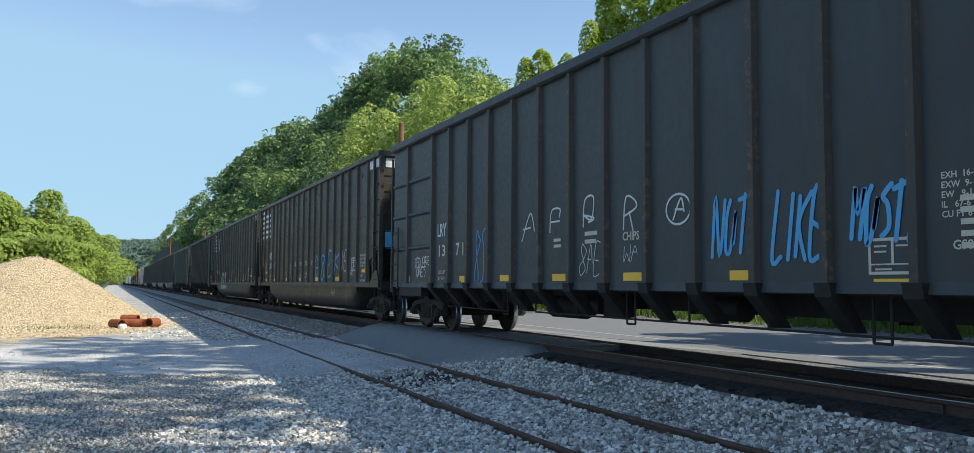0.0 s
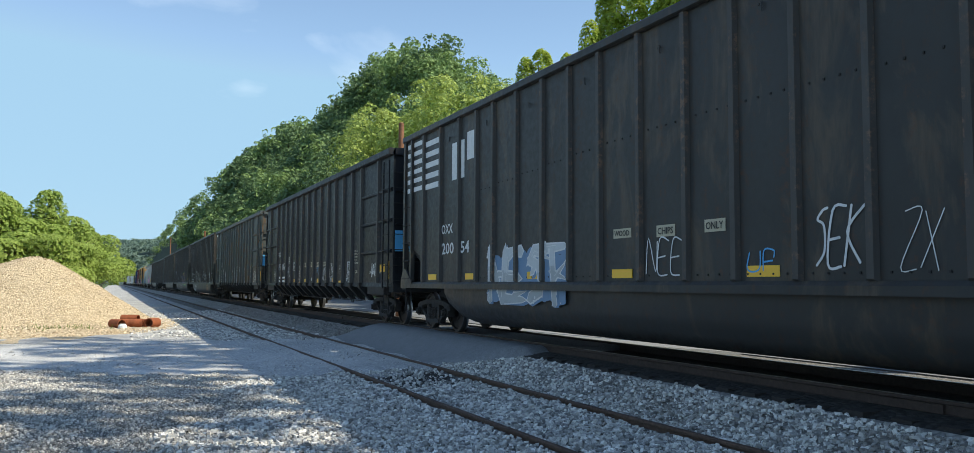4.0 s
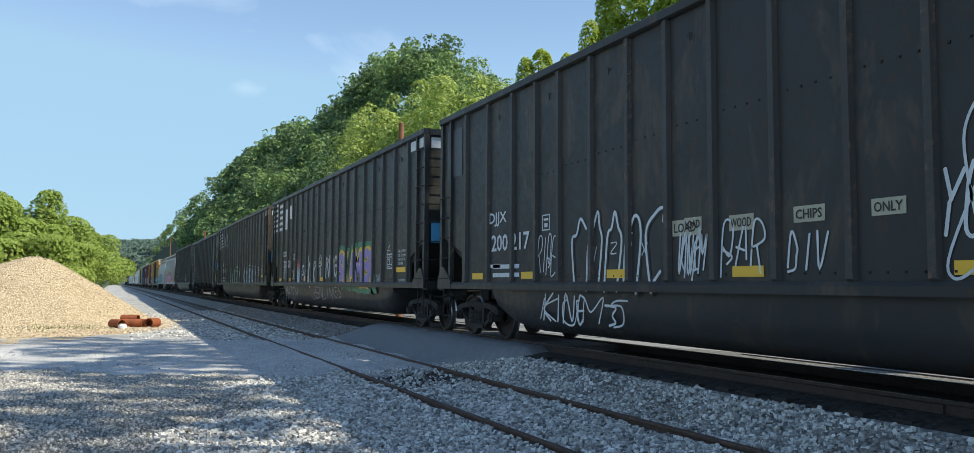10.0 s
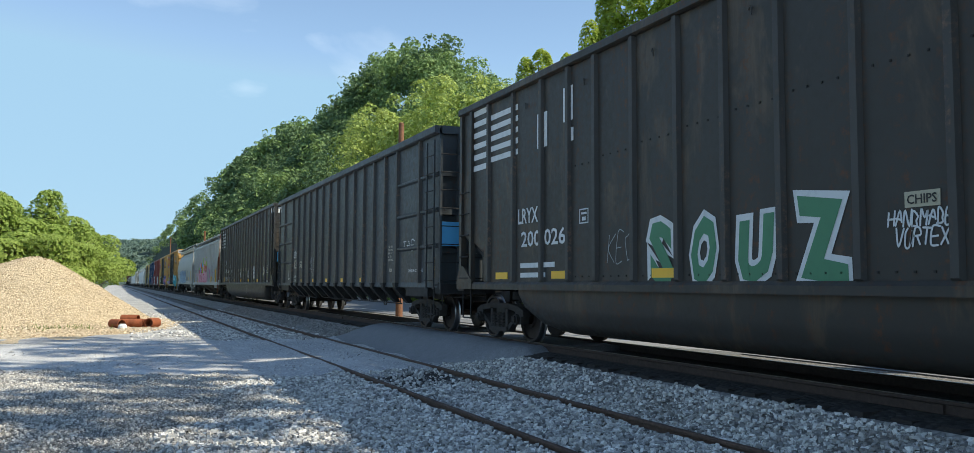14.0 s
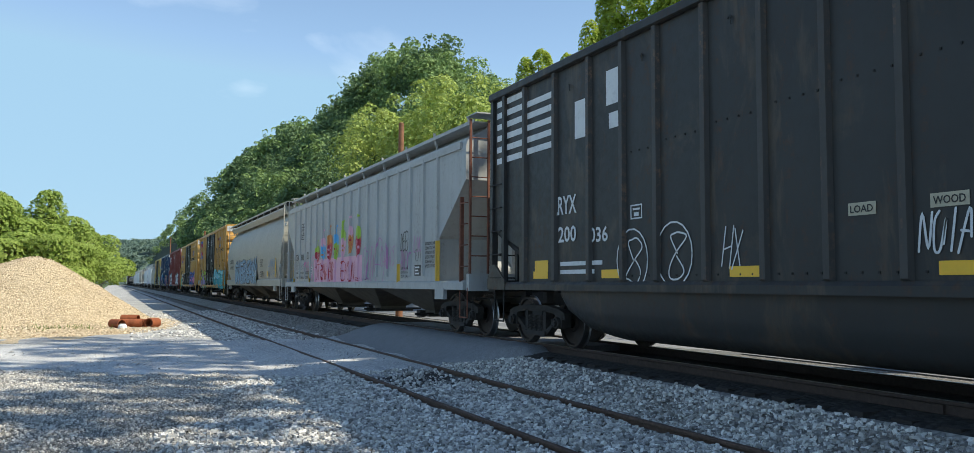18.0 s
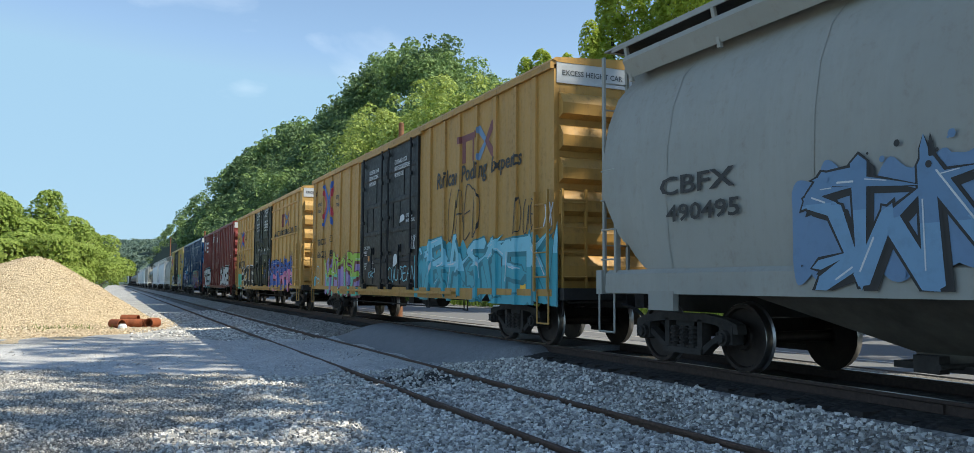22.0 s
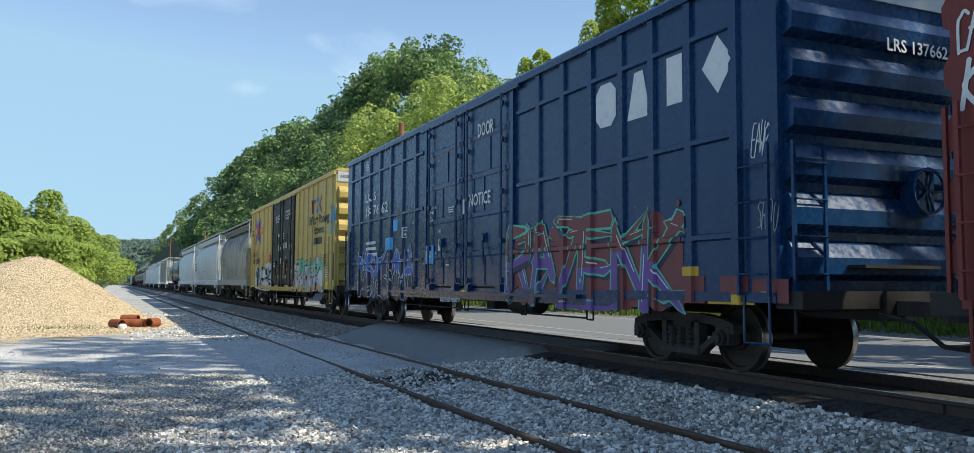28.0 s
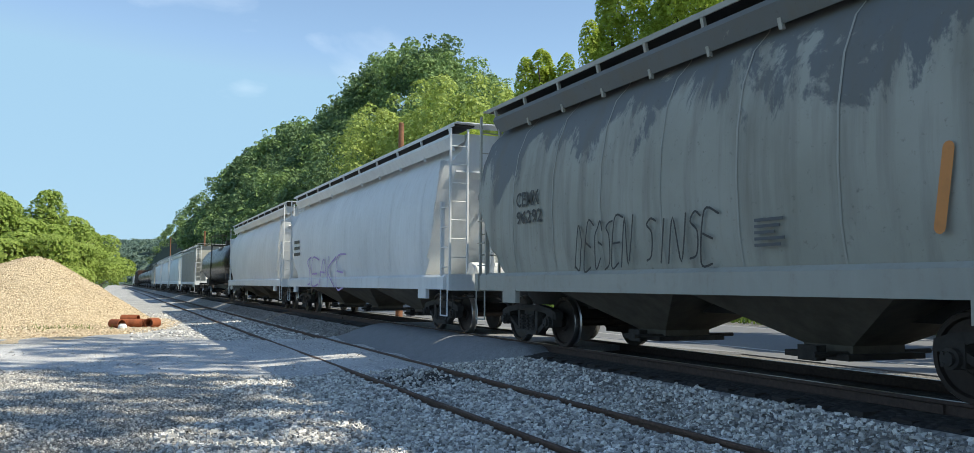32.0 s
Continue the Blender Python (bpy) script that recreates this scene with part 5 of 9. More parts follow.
def frame_mark(car, x, z, w, h, y=-1.437, mat=None):
    """Consolidated stencil: a white frame with small unreadable lines."""
    mat = mat or WHITE
    m = Mesh()
    for a, b, c, d in ((x, x + w, z, z + 0.03), (x, x + w, z + h - 0.03, z + h), (x, x + 0.03, z + .03, z + h - .03), (x + w - 0.03, x + w, z + .03, z + h - .03), (x + w * 0.5, x + w * 0.5 + 0.03, z + h * .3, z + h - .03), (x + .03, x + w - .03, z + h * .26, z + h * .3), (x + .07, x + w * .4, z + h * .75, z + h * .8), (x + w * .6, x + w * .9, z + h * .75, z + h * .8), (x + .07, x + w * .4, z + h * .6, z + h * .65), (x + .08, x + w * .5, z + h * .12, z + h * .17)):
        m.box(a, b, y - 0.003, y + 0.001, c, d)
    tagged(part("stencil", m, mat, car), kind="stuff")


def rib_gondola(mat, label, stripes=False, load=False):
    """Wood-chip gondola with deep side ribs that run on as brackets below the sill, and cross-ribbed end panels."""
    L, H = 20.35, 4.83
    h = L / 2
    car = car_root("rib_gondola", label)
    gear(car, L + 0.3, h - 1.75, "full")
    lever(car, L)
    sheet = shared(("ribgon_side",), lambda: Mesh().box(-h, h, -0.02, 0.02, 1.12, H - 0.05))
    both(car, "side_sheet", sheet, mat, 0, 1.39)
    chord = shared(("ribgon_chord",), lambda: Mesh().prism([(-0.14, H - 0.16), (-0.10, H - 0.19), (0.05, H - 0.19), (0.05, H), (-0.12, H), (-0.14, H - 0.03)], -h, h))
    both(car, "top_chord", chord, mat, 0, 1.40)
    sill = shared(("ribgon_sill",), lambda: Mesh().prism([(-0.05, 1.04), (0.10, 1.04), (0.10, 1.16), (-0.02, 1.16)], -h, h))
    both(car, "side_sill", sill, mat, 0, 1.40)
    rib = shared(("deep_rib",), lambda: Mesh().loft([[(-0.075, 0, 1.15), (-0.05, -0.09, 1.15), (0.05, -0.09, 1.15), (0.075, 0, 1.15)], [(-0.075, 0, H - 0.18), (-0.05, -0.08, H - 0.18), (0.05, -0.08, H - 0.18), (0.075, 0, H - 0.18)]]))
    foot = shared(("rib_foot",), lambda: Mesh().prism([(-0.13, 1.15), (0.05, 1.15), (0.40, 0.62), (0.26, 0.62), (-0.10, 1.0)], -0.11, 0.11))
    xs = [-8.9, -7.1] + [-7.1 + 1.0923 * k for k in range(1, 13)] + [7.1, 8.9]
    for i, x in enumerate(xs):
        both(car, "rib", rib, RIBWORNLIT if mat is not GREYRUST else mat, x, 1.405)
        if 1 <= i <= len(xs) - 2:
            both(car, "rib_foot", foot, STEELDARK, x, 1.40)
    for s in (-1, 1):
        for a, b in ((0.05, 1.18), (1.37, 3.0)):
            for z in (2.02, 2.86, 3.70):
                x0, x1 = (s * (h - a), s * (h - b)) if s < 0 else (s * (h - b), s * (h - a))
                me = shared(("cross_rib", a), lambda: Mesh().prism([(0.0, -0.06), (-0.06, -0.015), (-0.06, 0.03), (0.0, 0.06)], 0, 1))
                for t in (-1, 1):
                    part("cross_rib", me, mat, car, at=pose(x0 if t < 0 else x1, t * 1.41, z, 0, 0, 0 if t < 0 else 180) @ Matrix.Diagonal((abs(b - a), 1, 1, 1)))
        part("end_sheet", Mesh().box(s * (h - 0.06) - 0.02, s * (h - 0.06) + 0.02, -1.38, 1.38, 1.0, H - 0.1), mat, car)
        part("end_chord", Mesh().box(min(s * (h + .06), s * (h - 0.14)), max(s * (h + .06), s * (h - 0.14)), -1.36, 1.36, H - 0.19, H - 0.004), mat, car)
        for y in (-0.9, 0.0, 0.9):
            part("end_post", shared(("end_rib",), lambda: Mesh().box(-0.10, 0.10, -0.07, 0.07, 1.0, H - 0.2)), mat, car, at=(s * (h + 0.02), y, 0))
        for z in (1.9, 2.8, 3.7):
            part("end_rib", shared(("end_cross",), lambda: Mesh().box(-0.05, 0.05, -1.36, 1.36, -0.06, 0.06)), mat, car, at=(s * h, 0, z))
        part("end_sill", Mesh().box(min(s * (h + 0.2), s * (h - 0.2)), max(s * (h + 0.2), s * (h - 0.2)), -1.44, 1.44, 0.9, 1.12), STEELDARK, car)
        part("side_bearer", Mesh().box(min(s * (h - 2.3), s * (h - 0.6)), max(s * (h - 2.3), s * (h - 0.6)), -1.44, -1.25, 0.82, 1.05), STEELDARK, car)
        zs = [1.2 + 0.42 * k for k in range(8)]
        for t in (-1, 1):
            tall = s * t < 0
            for x in (s * (h - 0.12), s * (h - 0.62)):
                part("ladder_stile", shared(("stile", tall), lambda: Mesh().box(-0.025, 0.025, -0.02, 0.02, 1.0, 4.5 if tall else 2.6)), mat, car, at=(x, t * 1.50, 0))
            rungs(car, s * h - (0.62 if s > 0 else -0.12), s * h - (0.12 if s > 0 else -0.62), t * 1.50, zs if tall else zs[:4], STEELDARK, out=0.03)
        for y in (-1.42, -0.95):
            part("ladder_stile", shared(("stile_end",), lambda: Mesh().box(-0.02, 0.02, -0.025, 0.025, 1.0, 4.5)), mat, car, at=(s * (h + 0.14), y, 0))
        rungs(car, -1.42, -0.95, s * (h + 0.14), zs, STEELDARK, "y", out=0.03)
        stirrup(car, s * (h - 0.38) - 0.21, -1.46, STEELDARK)
    part("floor", Mesh().box(-h + 0.1, h - 0.1, -1.38, 1.38, 1.02, 1.12), STEELDARK, car)
    pp = Mesh()
    for x0, x1 in ((-6.6, -3.4), (-2.2, 6.9)):
        pp.pipe([(x0, -1.22, 0.62), (x1, -1.22, 0.60)], 0.016)
        for k in range(int((x1 - x0) / 1.5) + 1):
            x = x0 + 1.5 * k
            pp.pipe([(x, -1.22, 1.04), (x, -1.22, 0.54), (x + 0.22, -1.22, 0.54), (x + 0.22, -1.22, 1.04)] if k % 3 == 2 else [(x, -1.22, 1.04), (x, -1.22, 0.62)], 0.016)
    part("brake_rod", pp, STEELDARK, car)
    part("air_reservoir", Mesh().tube((-2.3, -0.75, 0.72), (-1.2, -0.75, 0.72), 0.2, 14), STEELDARK, car, smooth=True)
    part("air_reservoir", Mesh().tube((-1.1, -0.75, 0.75), (-0.6, -0.75, 0.75), 0.13, 12), STEELDARK, car, smooth=True)
    part("brake_valve", Mesh().box(-0.3, 0.1, -0.95, -0.6, 0.6, 0.95), STEELDARK, car)
    part("brake_cylinder", Mesh().tube((2.1, -0.6, 0.8), (2.7, -0.6, 0.8), 0.17, 12), STEELDARK, car, smooth=True)
    part("patch", Mesh().box(h + 0.165, h + 0.172, -1.4, -0.98, 2.0, 2.56), SKYBLUE, car, "light blue painted square")
    for x in (-5.2, -3.1, -0.95, 1.25, 3.6):
        patch(car, x - 0.24, x + 0.24, 1.18, 1.30, YELLOW, -1.415, "reflector")
    patch(car, h - 0.40, h - 0.27, 1.25, 1.75, YELLOW, -1.415, "reflector")
    words(car, "EXH  16-3\nEXW  9-11\nEW   9-11\nIL   67-6\nCU FT 8160", xs[13] + 0.25, 2.1, 0.085, CREAM, -1.413)
    words(car, "GS82", xs[13] + 0.35, 1.45, 0.12, CREAM, -1.413)
    words(car, "2 INCH HF COMP SHOES", h - 2.2, 1.42, 0.10, WHITE, -1.413)
    if load:
        rg = random.Random(3)
        rings = []
        for k in range(26):
            x = -h + 0.2 + (L - 0.4) * k / 25
            hh = 0.02 + 0.16 * (math.sin(k * 1.3) * 0.5 + 0.5) * (1 if k < 17 else 0.2)
            rings.append([(x, -1.35, H - 0.3), (x, -0.9, H - 0.1 + hh), (x, 0.0, H - 0.02 + hh), (x, 0.9, H - 0.1 + hh), (x, 1.35, H - 0.3)])
        part("chip_load", Mesh().loft(rings, closed=False, caps=False), plain("wood_chips", (0.16, 0.10, 0.06), 0.95, 0, 0.4, 14, 0.8), car, "brown heaped wood chips", smooth=True)
    return car


def end_frame(car, s, x, y, mat, z0, z1):
    """Hopper corner ladder: two stiles and rungs on the end platform."""
    for yy in (y, y + 0.42 if y < 0 else y - 0.42):
        part("ladder_stile", Mesh().box(x - 0.03, x + 0.03, yy - 0.02, yy + 0.02, z0, z1), mat, car)
    for k in range(int((z1 - z0) / 0.42)):
        part("rung", Mesh().tube((x, min(y, y + 0.42), z0 + 0.2 + 0.42 * k), (x, max(y, y + 0.42), z0 + 0.2 + 0.42 * k), 0.013, 6), mat, car)


def boxcar(mat, doormat, label, L=19.05, ribs=(), rails=(), door=(-2.3, 2.6), H=5.0, rib_w=0.16, rib_d=0.05, band=True, wide_sill=True, endmat=None, doors=2):
    """High-cube boxcar: ribbed sides, plug doors with bars, stepped ends, roof, ladders and handbrake."""
    h = L / 2
    endmat = endmat or mat
    car = car_root("boxcar", label)
    gear(car, L + 0.9, h - 2.35, "box")
    lever(car, L)
    for a, b, in ((-h, door[0]), (door[1], h)):
        part("side_sheet", Mesh().box(a, b, -1.465, -1.415, 1.02, H - 0.08), mat, car)
    part("door_back", Mesh().box(door[0], door[1], -1.37, -1.34, 1.02, H - 0.08), STEELDARK, car)
    part("side_sheet", Mesh().box(-h, h, 1.415, 1.465, 1.02, H - 0.08), mat, car)
    both(car, "side_plate", shared(("plate", L, H), lambda: Mesh().prism([(-0.10, H - 0.16), (0.04, H - 0.16), (0.04, H), (-0.06, H), (-0.10, H - 0.05)], -h, h)), mat, 0, 1.44)
    sillz = 0.80 if wide_sill else 0.95
    sl = [(-h + 0.05, 1.04), (-h + 0.05, 0.92), (-h + 3.1, 0.92), (-h + 3.6, sillz), (h - 3.6, sillz), (h - 3.1, 0.92), (h - 0.05, 0.92), (h - 0.05, 1.04)]
    both(car, "side_sill", shared(("sill", L, sillz), lambda: Mesh().prism(sl, -0.05, 0.02, "y")), mat, 0, 1.44)
    rd = shared(("box_rib", rib_d, rib_w, H), lambda: Mesh().loft([[(-rib_w * 0.5, 0, z), (-rib_w * 0.42, -rib_d, z), (rib_w * 0.42, -rib_d, z), (rib_w * 0.5, 0, z)] for z in (1.06, H - 0.17)]))
    DRAPE.append((car, list(ribs), list(rails), door, 0.08, 0.067, 0.05))
    for x in ribs:
        part("rib", rd, mat, car, at=(x, -1.463, 0))
    for z, x0, x1 in rails:
        part("side_rail", Mesh().prism([(-1.463, z - 0.05), (-1.515, z - 0.03), (-1.515, z + 0.03), (-1.463, z + 0.05)], x0, x1), mat, car)
    for k in range(int(L / 1.3)):
        x = -h + 0.6 + 1.3 * k
        part("rib", rd, mat, car, at=pose(x, 1.463, 0, 0, 0, 180))
    part("roof", Mesh().loft([[(x, -1.5, H), (x, -1.44, H + 0.04), (x, 0, H + 0.14), (x, 1.44, H + 0.04), (x, 1.5, H), (x, 1.4, H - 0.04), (x, -1.4, H - 0.04)] for x in (-h - 0.02, h + 0.02)]), mat, car, "ribbed steel roof")
    for k in range(12):
        x = -h + 0.8 + (L - 1.6) * k / 11
        part("roof_rib", shared(("roof_rib", H), lambda: Mesh().loft([[(x, -1.46, H + 0.035), (x, -1.44, H + 0.065), (x, 0, H + 0.165), (x, 1.44, H + 0.065), (x, 1.46, H + 0.035)] for x in (-0.05, 0.05)], closed=False, caps=False)), mat, car, at=(x, 0, 0))
    part("floor", Mesh().box(-h + 0.05, h - 0.05, -1.40, 1.40, 0.95, 1.10), STEELDARK, car)
    # doors
    if doors:
        w = (door[1] - door[0]) / doors
        for k in range(doors):
            x0 = door[0] + k * w + 0.03
            x1 = x0 + w - 0.06
            d = part("door", Mesh().box(x0, x1, -1.50, -1.42, 1.08, H - 0.2), doormat, car, "black plug door" if doormat is not mat else "")
            for z in (1.75, 2.55, 3.35, 4.15):
                part("door_beam", Mesh().prism([(-1.50, z - 0.07), (-1.516, z - 0.04), (-1.516, z + 0.04), (-1.50, z + 0.07)], x0 + 0.03, x1 - 0.03), doormat, d)
            for x, z0, z1 in ((x0 + 0.47 * w, 1.12, 1.68), (x0 + 0.55 * w, 1.82, 2.48), (x0 + 0.45 * w, 2.62, 3.28), (x0 + 0.58 * w, 3.42, 4.08), (x0 + 0.8 * w, 1.82, 2.48), (x0 + 0.22 * w, 2.62, 3.28)):
                part("stiffener", Mesh().box(x - 0.02, x + 0.02, -1.518, -1.498, z0, z1), doormat, d)
            part("door_plate", Mesh().box(x0 + 0.42 * w, x0 + 0.78 * w, -1.53, -1.498, 1.86, 2.46), doormat, d)
            for x in (x0 + 0.28, x1 - 0.28):
                part("lock_rod", Mesh().tube((x, -1.57, 1.0), (x, -1.57, H - 0.2), 0.024, 8), doormat, d)
                for z in (1.2, 1.95, 2.9, 3.9, 4.6):
                    part("bracket", Mesh().box(x - 0.06, x + 0.06, -1.585, -1.53, z - 0.05, z + 0.05), doormat, d)
            part("gear_box", Mesh().box((x0 + x1) / 2 - 0.12, (x0 + x1) / 2 + 0.12, -1.56, -1.50, 1.95, 2.15).tube(((x0 + x1) / 2, -1.6, 2.05), ((x0 + x1) / 2, -1.55, 2.05), 0.09, 12), doormat, d)
            part("handle", Mesh().pipe([((x0 + x1) / 2, -1.58, 2.05), ((x0 + x1) / 2 + 0.12, -1.6, 1.5)], 0.02), doormat, d)
            for x in (x0 + 0.35, x1 - 0.35):
                part("roller", Mesh().box(x - 0.10, x + 0.10, -1.60, -1.45, 0.98, 1.12), doormat, d)
        for x in (door[0] - 0.06, door[1] + 0.06):
            part("door_post", Mesh().box(x - 0.07, x + 0.07, -1.53, -1.44, 1.02, H - 0.1), doormat if doormat is not mat else mat, car)
        part("door_track", Mesh().box(door[0] - 2.6, door[1] + 2.6, -1.60, -1.48, 0.90, 0.96), mat, car)
        part("door_track", Mesh().box(door[0] - 0.4, door[1] + 0.4, -1.56, -1.48, H - 0.22, H - 0.15), mat, car)
    # ends: steps one above another
    for s in (-1, 1):
        part("end_sheet", Mesh().box(s * (h - 0.03) - 0.02, s * (h - 0.03) + 0.02, -1.43, 1.43, 1.0, H), endmat, car)
        for k in range(6):
            z = 1.2 + 0.56 * k
            x = s * (h - 0.01)
            part("end_corrugation", Mesh().prism([(x, z - 0.02), (x + s * 0.15, z + 0.05), (x + s * 0.16, z + 0.24), (x + s * 0.06, z + 0.40), (x, z + 0.44)], -1.37, 1.37, "y"), endmat, car)
        if band:
            part("height_band", Mesh().box(s * (h + 0.0) - 0.012, s * (h + 0.0) + 0.012, -1.42, 1.42, H - 0.40, H - 0.01), PALEBAND, car, "white excess-height band")
        zs = [1.25 + 0.42 * k for k in range(4 if s > 0 else 4)]
        for x in (s * (h - 0.10), s * (h - 0.60)):
            part("ladder_stile", Mesh().box(x - 0.02, x + 0.02, -1.56, -1.52, 1.0, 2.75), mat, car)
        rungs(car, s * h - (0.60 if s > 0 else -0.10), s * h - (0.10 if s > 0 else -0.60), -1.53, zs, mat, out=0.03)
        for y in (-1.38, -0.92):
            part("ladder_stile", Mesh().box(s * (h + 0.14) - 0.02, s * (h + 0.14) + 0.02, y - 0.02, y + 0.02, 0.9, 2.75), mat, car)
        rungs(car, -1.38, -0.92, s * (h + 0.14), zs, mat, "y", out=0.03)
        stirrup(car, s * (h - 0.35) - 0.21, -1.50, mat, 0.45, 1.0)
        part("end_sill", Mesh().box(min(s * (h + 0.3), s * (h - 0.1)), max(s * (h + 0.3), s * (h - 0.1)), -1.44, 1.44, 0.86, 1.06), STEELDARK, car)
        part("platform", Mesh().box(min(s * h, s * (h + 0.40)), max(s * h, s * (h + 0.40)), -0.6, 0.6, 1.32, 1.36), STEELDARK, car)
    wheel = Mesh()
    n = 16
    for k in range(n):
        a, b = 2 * math.pi * k / n, 2 * math.pi * (k + 1) / n
        wheel.tube((h + 0.32, 0.55 + 0.27 * math.cos(a), 2.25 + 0.27 * math.sin(a)), (h + 0.32, 0.55 + 0.27 * math.cos(b), 2.25 + 0.27 * math.sin(b)), 0.02, 6)
    for k in range(5):
        a = 2 * math.pi * k / 5
        wheel.tube((h + 0.30, 0.55, 2.25), (h + 0.32, 0.55 + 0.27 * math.cos(a), 2.25 + 0.27 * math.sin(a)), 0.016, 6)
    wheel.box(h + 0.02, h + 0.28, 0.42, 0.68, 1.95, 2.5)
    part("hand_brake", wheel, doormat if doormat is not mat else mat, car)
    pp = Mesh()
    pp.pipe([(-4.6, -1.25, 0.60), (5.0, -1.25, 0.58)], 0.016)
    for x in (-4.6, -3.2, -0.2, 2.6, 5.0):
        pp.pipe([(x, -1.25, 0.95), (x, -1.25, 0.56), (x + 0.2, -1.25, 0.56), (x + 0.2, -1.25, 0.95)], 0.016)
    part("brake_rod", pp, STEELDARK, car)
    part("air_reservoir", Mesh().tube((1.2, -0.7, 0.74), (2.3, -0.7, 0.74), 0.19, 14), STEELDARK, car, smooth=True)
    part("brake_valve", Mesh().box(0.2, 0.6, -0.9, -0.55, 0.6, 0.92), STEELDARK, car)
    return car


def hopper(mat, sillmat, label, L=17.6, H=4.55, curved=True, ribs=(), bays=3, ladmat=None, walkway=True, nose=3.95):
    """Covered hopper: curved or ribbed side, sloping ends over open platforms, roof walk, outlet bays."""
    h = L / 2
    ladmat = ladmat or sillmat
    car = car_root("covered_hopper", label)
    gear(car, L + 0.9, h - 1.35, "hop")
    lever(car, L)
    if curved:
        prof = [(-1.42, 1.28), (-1.50, 1.75), (-1.53, 2.4), (-1.50, 3.0), (-1.40, 3.55), (-1.22, 3.98), (-0.98, 4.24), (-0.85, H - 0.02)]
    else:
        prof = [(-1.46, 1.14), (-1.46, 2.0), (-1.46, 3.0), (-1.46, 3.85), (-1.46, 4.1), (-1.40, 4.28), (-1.05, 4.45), (-0.85, H - 0.02)]
    full = prof + [(-y, z) for y, z in prof[::-1]]

    def section(x, low):
        out = []
        for y, z in full:
            out.append((x, y, max(z, low)))
        return out
    rings = []
    if curved:
        for k in range(10):
            t = k / 9
            rings.append(section(-h + (0.25 if nose > 3.5 else -0.04) + (1.45 if nose > 3.5 else 1.25) * t, 1.28 + (nose - 1.28) * (1 - t) ** 1.7))
    else:
        rings = [section(-h + 0.06, 3.36), section(-h + 1.66, 2.16), section(-h + 1.67, 1.14)]
    rings += [[(-x, y, z) for x, y, z in r] for r in rings[::-1]]
    part("body", Mesh().loft(rings), mat, car, smooth=True)
    for s in (-1, 1) if nose > 3.5 else ():
        part("slope_sheet", Mesh().prism([(s * (h - 0.28), 3.75), (s * (h - 0.24), 3.7), (s * (h - 3.0), 1.0), (s * (h - 3.2), 1.12)], -1.15 if curved else -1.42, 1.15 if curved else 1.42, "y"), mat, car)
    both(car, "side_sill", shared(("hop_sill", L, curved), lambda: Mesh().prism([(-0.07, 1.00), (0.05, 1.00), (0.05, 1.34 if curved else 1.2), (0.0, 1.34 if curved else 1.2), (-0.07, 1.28 if curved else 1.16)], -h + 0.05, h - 0.05)), sillmat, 0, 1.45)
    rd = shared(("hop_rib",), lambda: Mesh().loft([[(-0.075, 0, z), (-0.05, -0.06, z), (0.05, -0.06, z), (0.075, 0, z)] for z in (1.32, 4.12)]))
    if not curved:
        DRAPE.append((car, list(ribs), [], (0, 0), 0.075, 0.05, 0.055))
    for x in ribs:
        both(car, "rib", rd, mat, x, 1.455)
    if not curved:
        both(car, "top_chord", shared(("hop_chord", L), lambda: Mesh().prism([(-0.05, 4.05), (0.0, 4.05), (0.0, 4.2), (-0.05, 4.2)], -h + 0.3, h - 0.3)), mat, 0, 1.455)
    else:
        for k in range(7):
            x = -h + 1.6 + (L - 3.2) * k / 6
            part("seam", Mesh().loft([[(x + e, y * 1.002 - 0.004, z) for y, z in prof] for e in (-0.015, 0.015)], closed=False, caps=False), sillmat, car)
    # outlet bays
    bw = (L - 5.2) / bays
    for k in range(bays):
        x = -h + 2.6 + bw * (k + 0.5)
        rings = [[(x + a * w, b * d, z) for a, b in ((-1, -1), (1, -1), (1, 1), (-1, 1))] for w, d, z in ((bw * 0.5, 1.36, 1.25), (bw * 0.46, 1.22, 1.02), (0.38, 0.42, 0.42), (0.38, 0.42, 0.30))]
        part("outlet_bay", Mesh().loft(rings), BAYBROWN, car, "dark grey-brown sloping outlet bay")
        part("outlet_gate", Mesh().box(x - 0.5, x + 0.5, -0.62, 0.62, 0.26, 0.33).tube((x + 0.3, -0.95, 0.33), (x + 0.3, 0.95, 0.33), 0.03, 8).box(x - 0.15, x + 0.15, -0.75, -0.6, 0.24, 0.42), TRUCKSTEEL, car)
    for s in (-1, 1):
        part("platform", Mesh().box(min(s * (h + 0.22), s * (h - 2.2)), max(s * (h + 0.22), s * (h - 2.2)), -1.44, 1.44, 1.02, 1.12), sillmat, car)
        part("end_sill", Mesh().box(min(s * (h + 0.25), s * (h + 0.1)), max(s * (h + 0.25), s * (h + 0.1)), -1.5, 1.5, 0.98, 1.34), sillmat, car)
        part("centre_plate", Mesh().box(min(s * (h - 1.9), s * (h - 0.7)), max(s * (h - 1.9), s * (h - 0.7)), -0.06, 0.06, 1.1, 2.4), sillmat, car)
        for y in (-1.43, 0.98):
            end_frame(car, s, s * (h + 0.12), y, ladmat if s > 0 else sillmat, 1.1, H + 0.02)
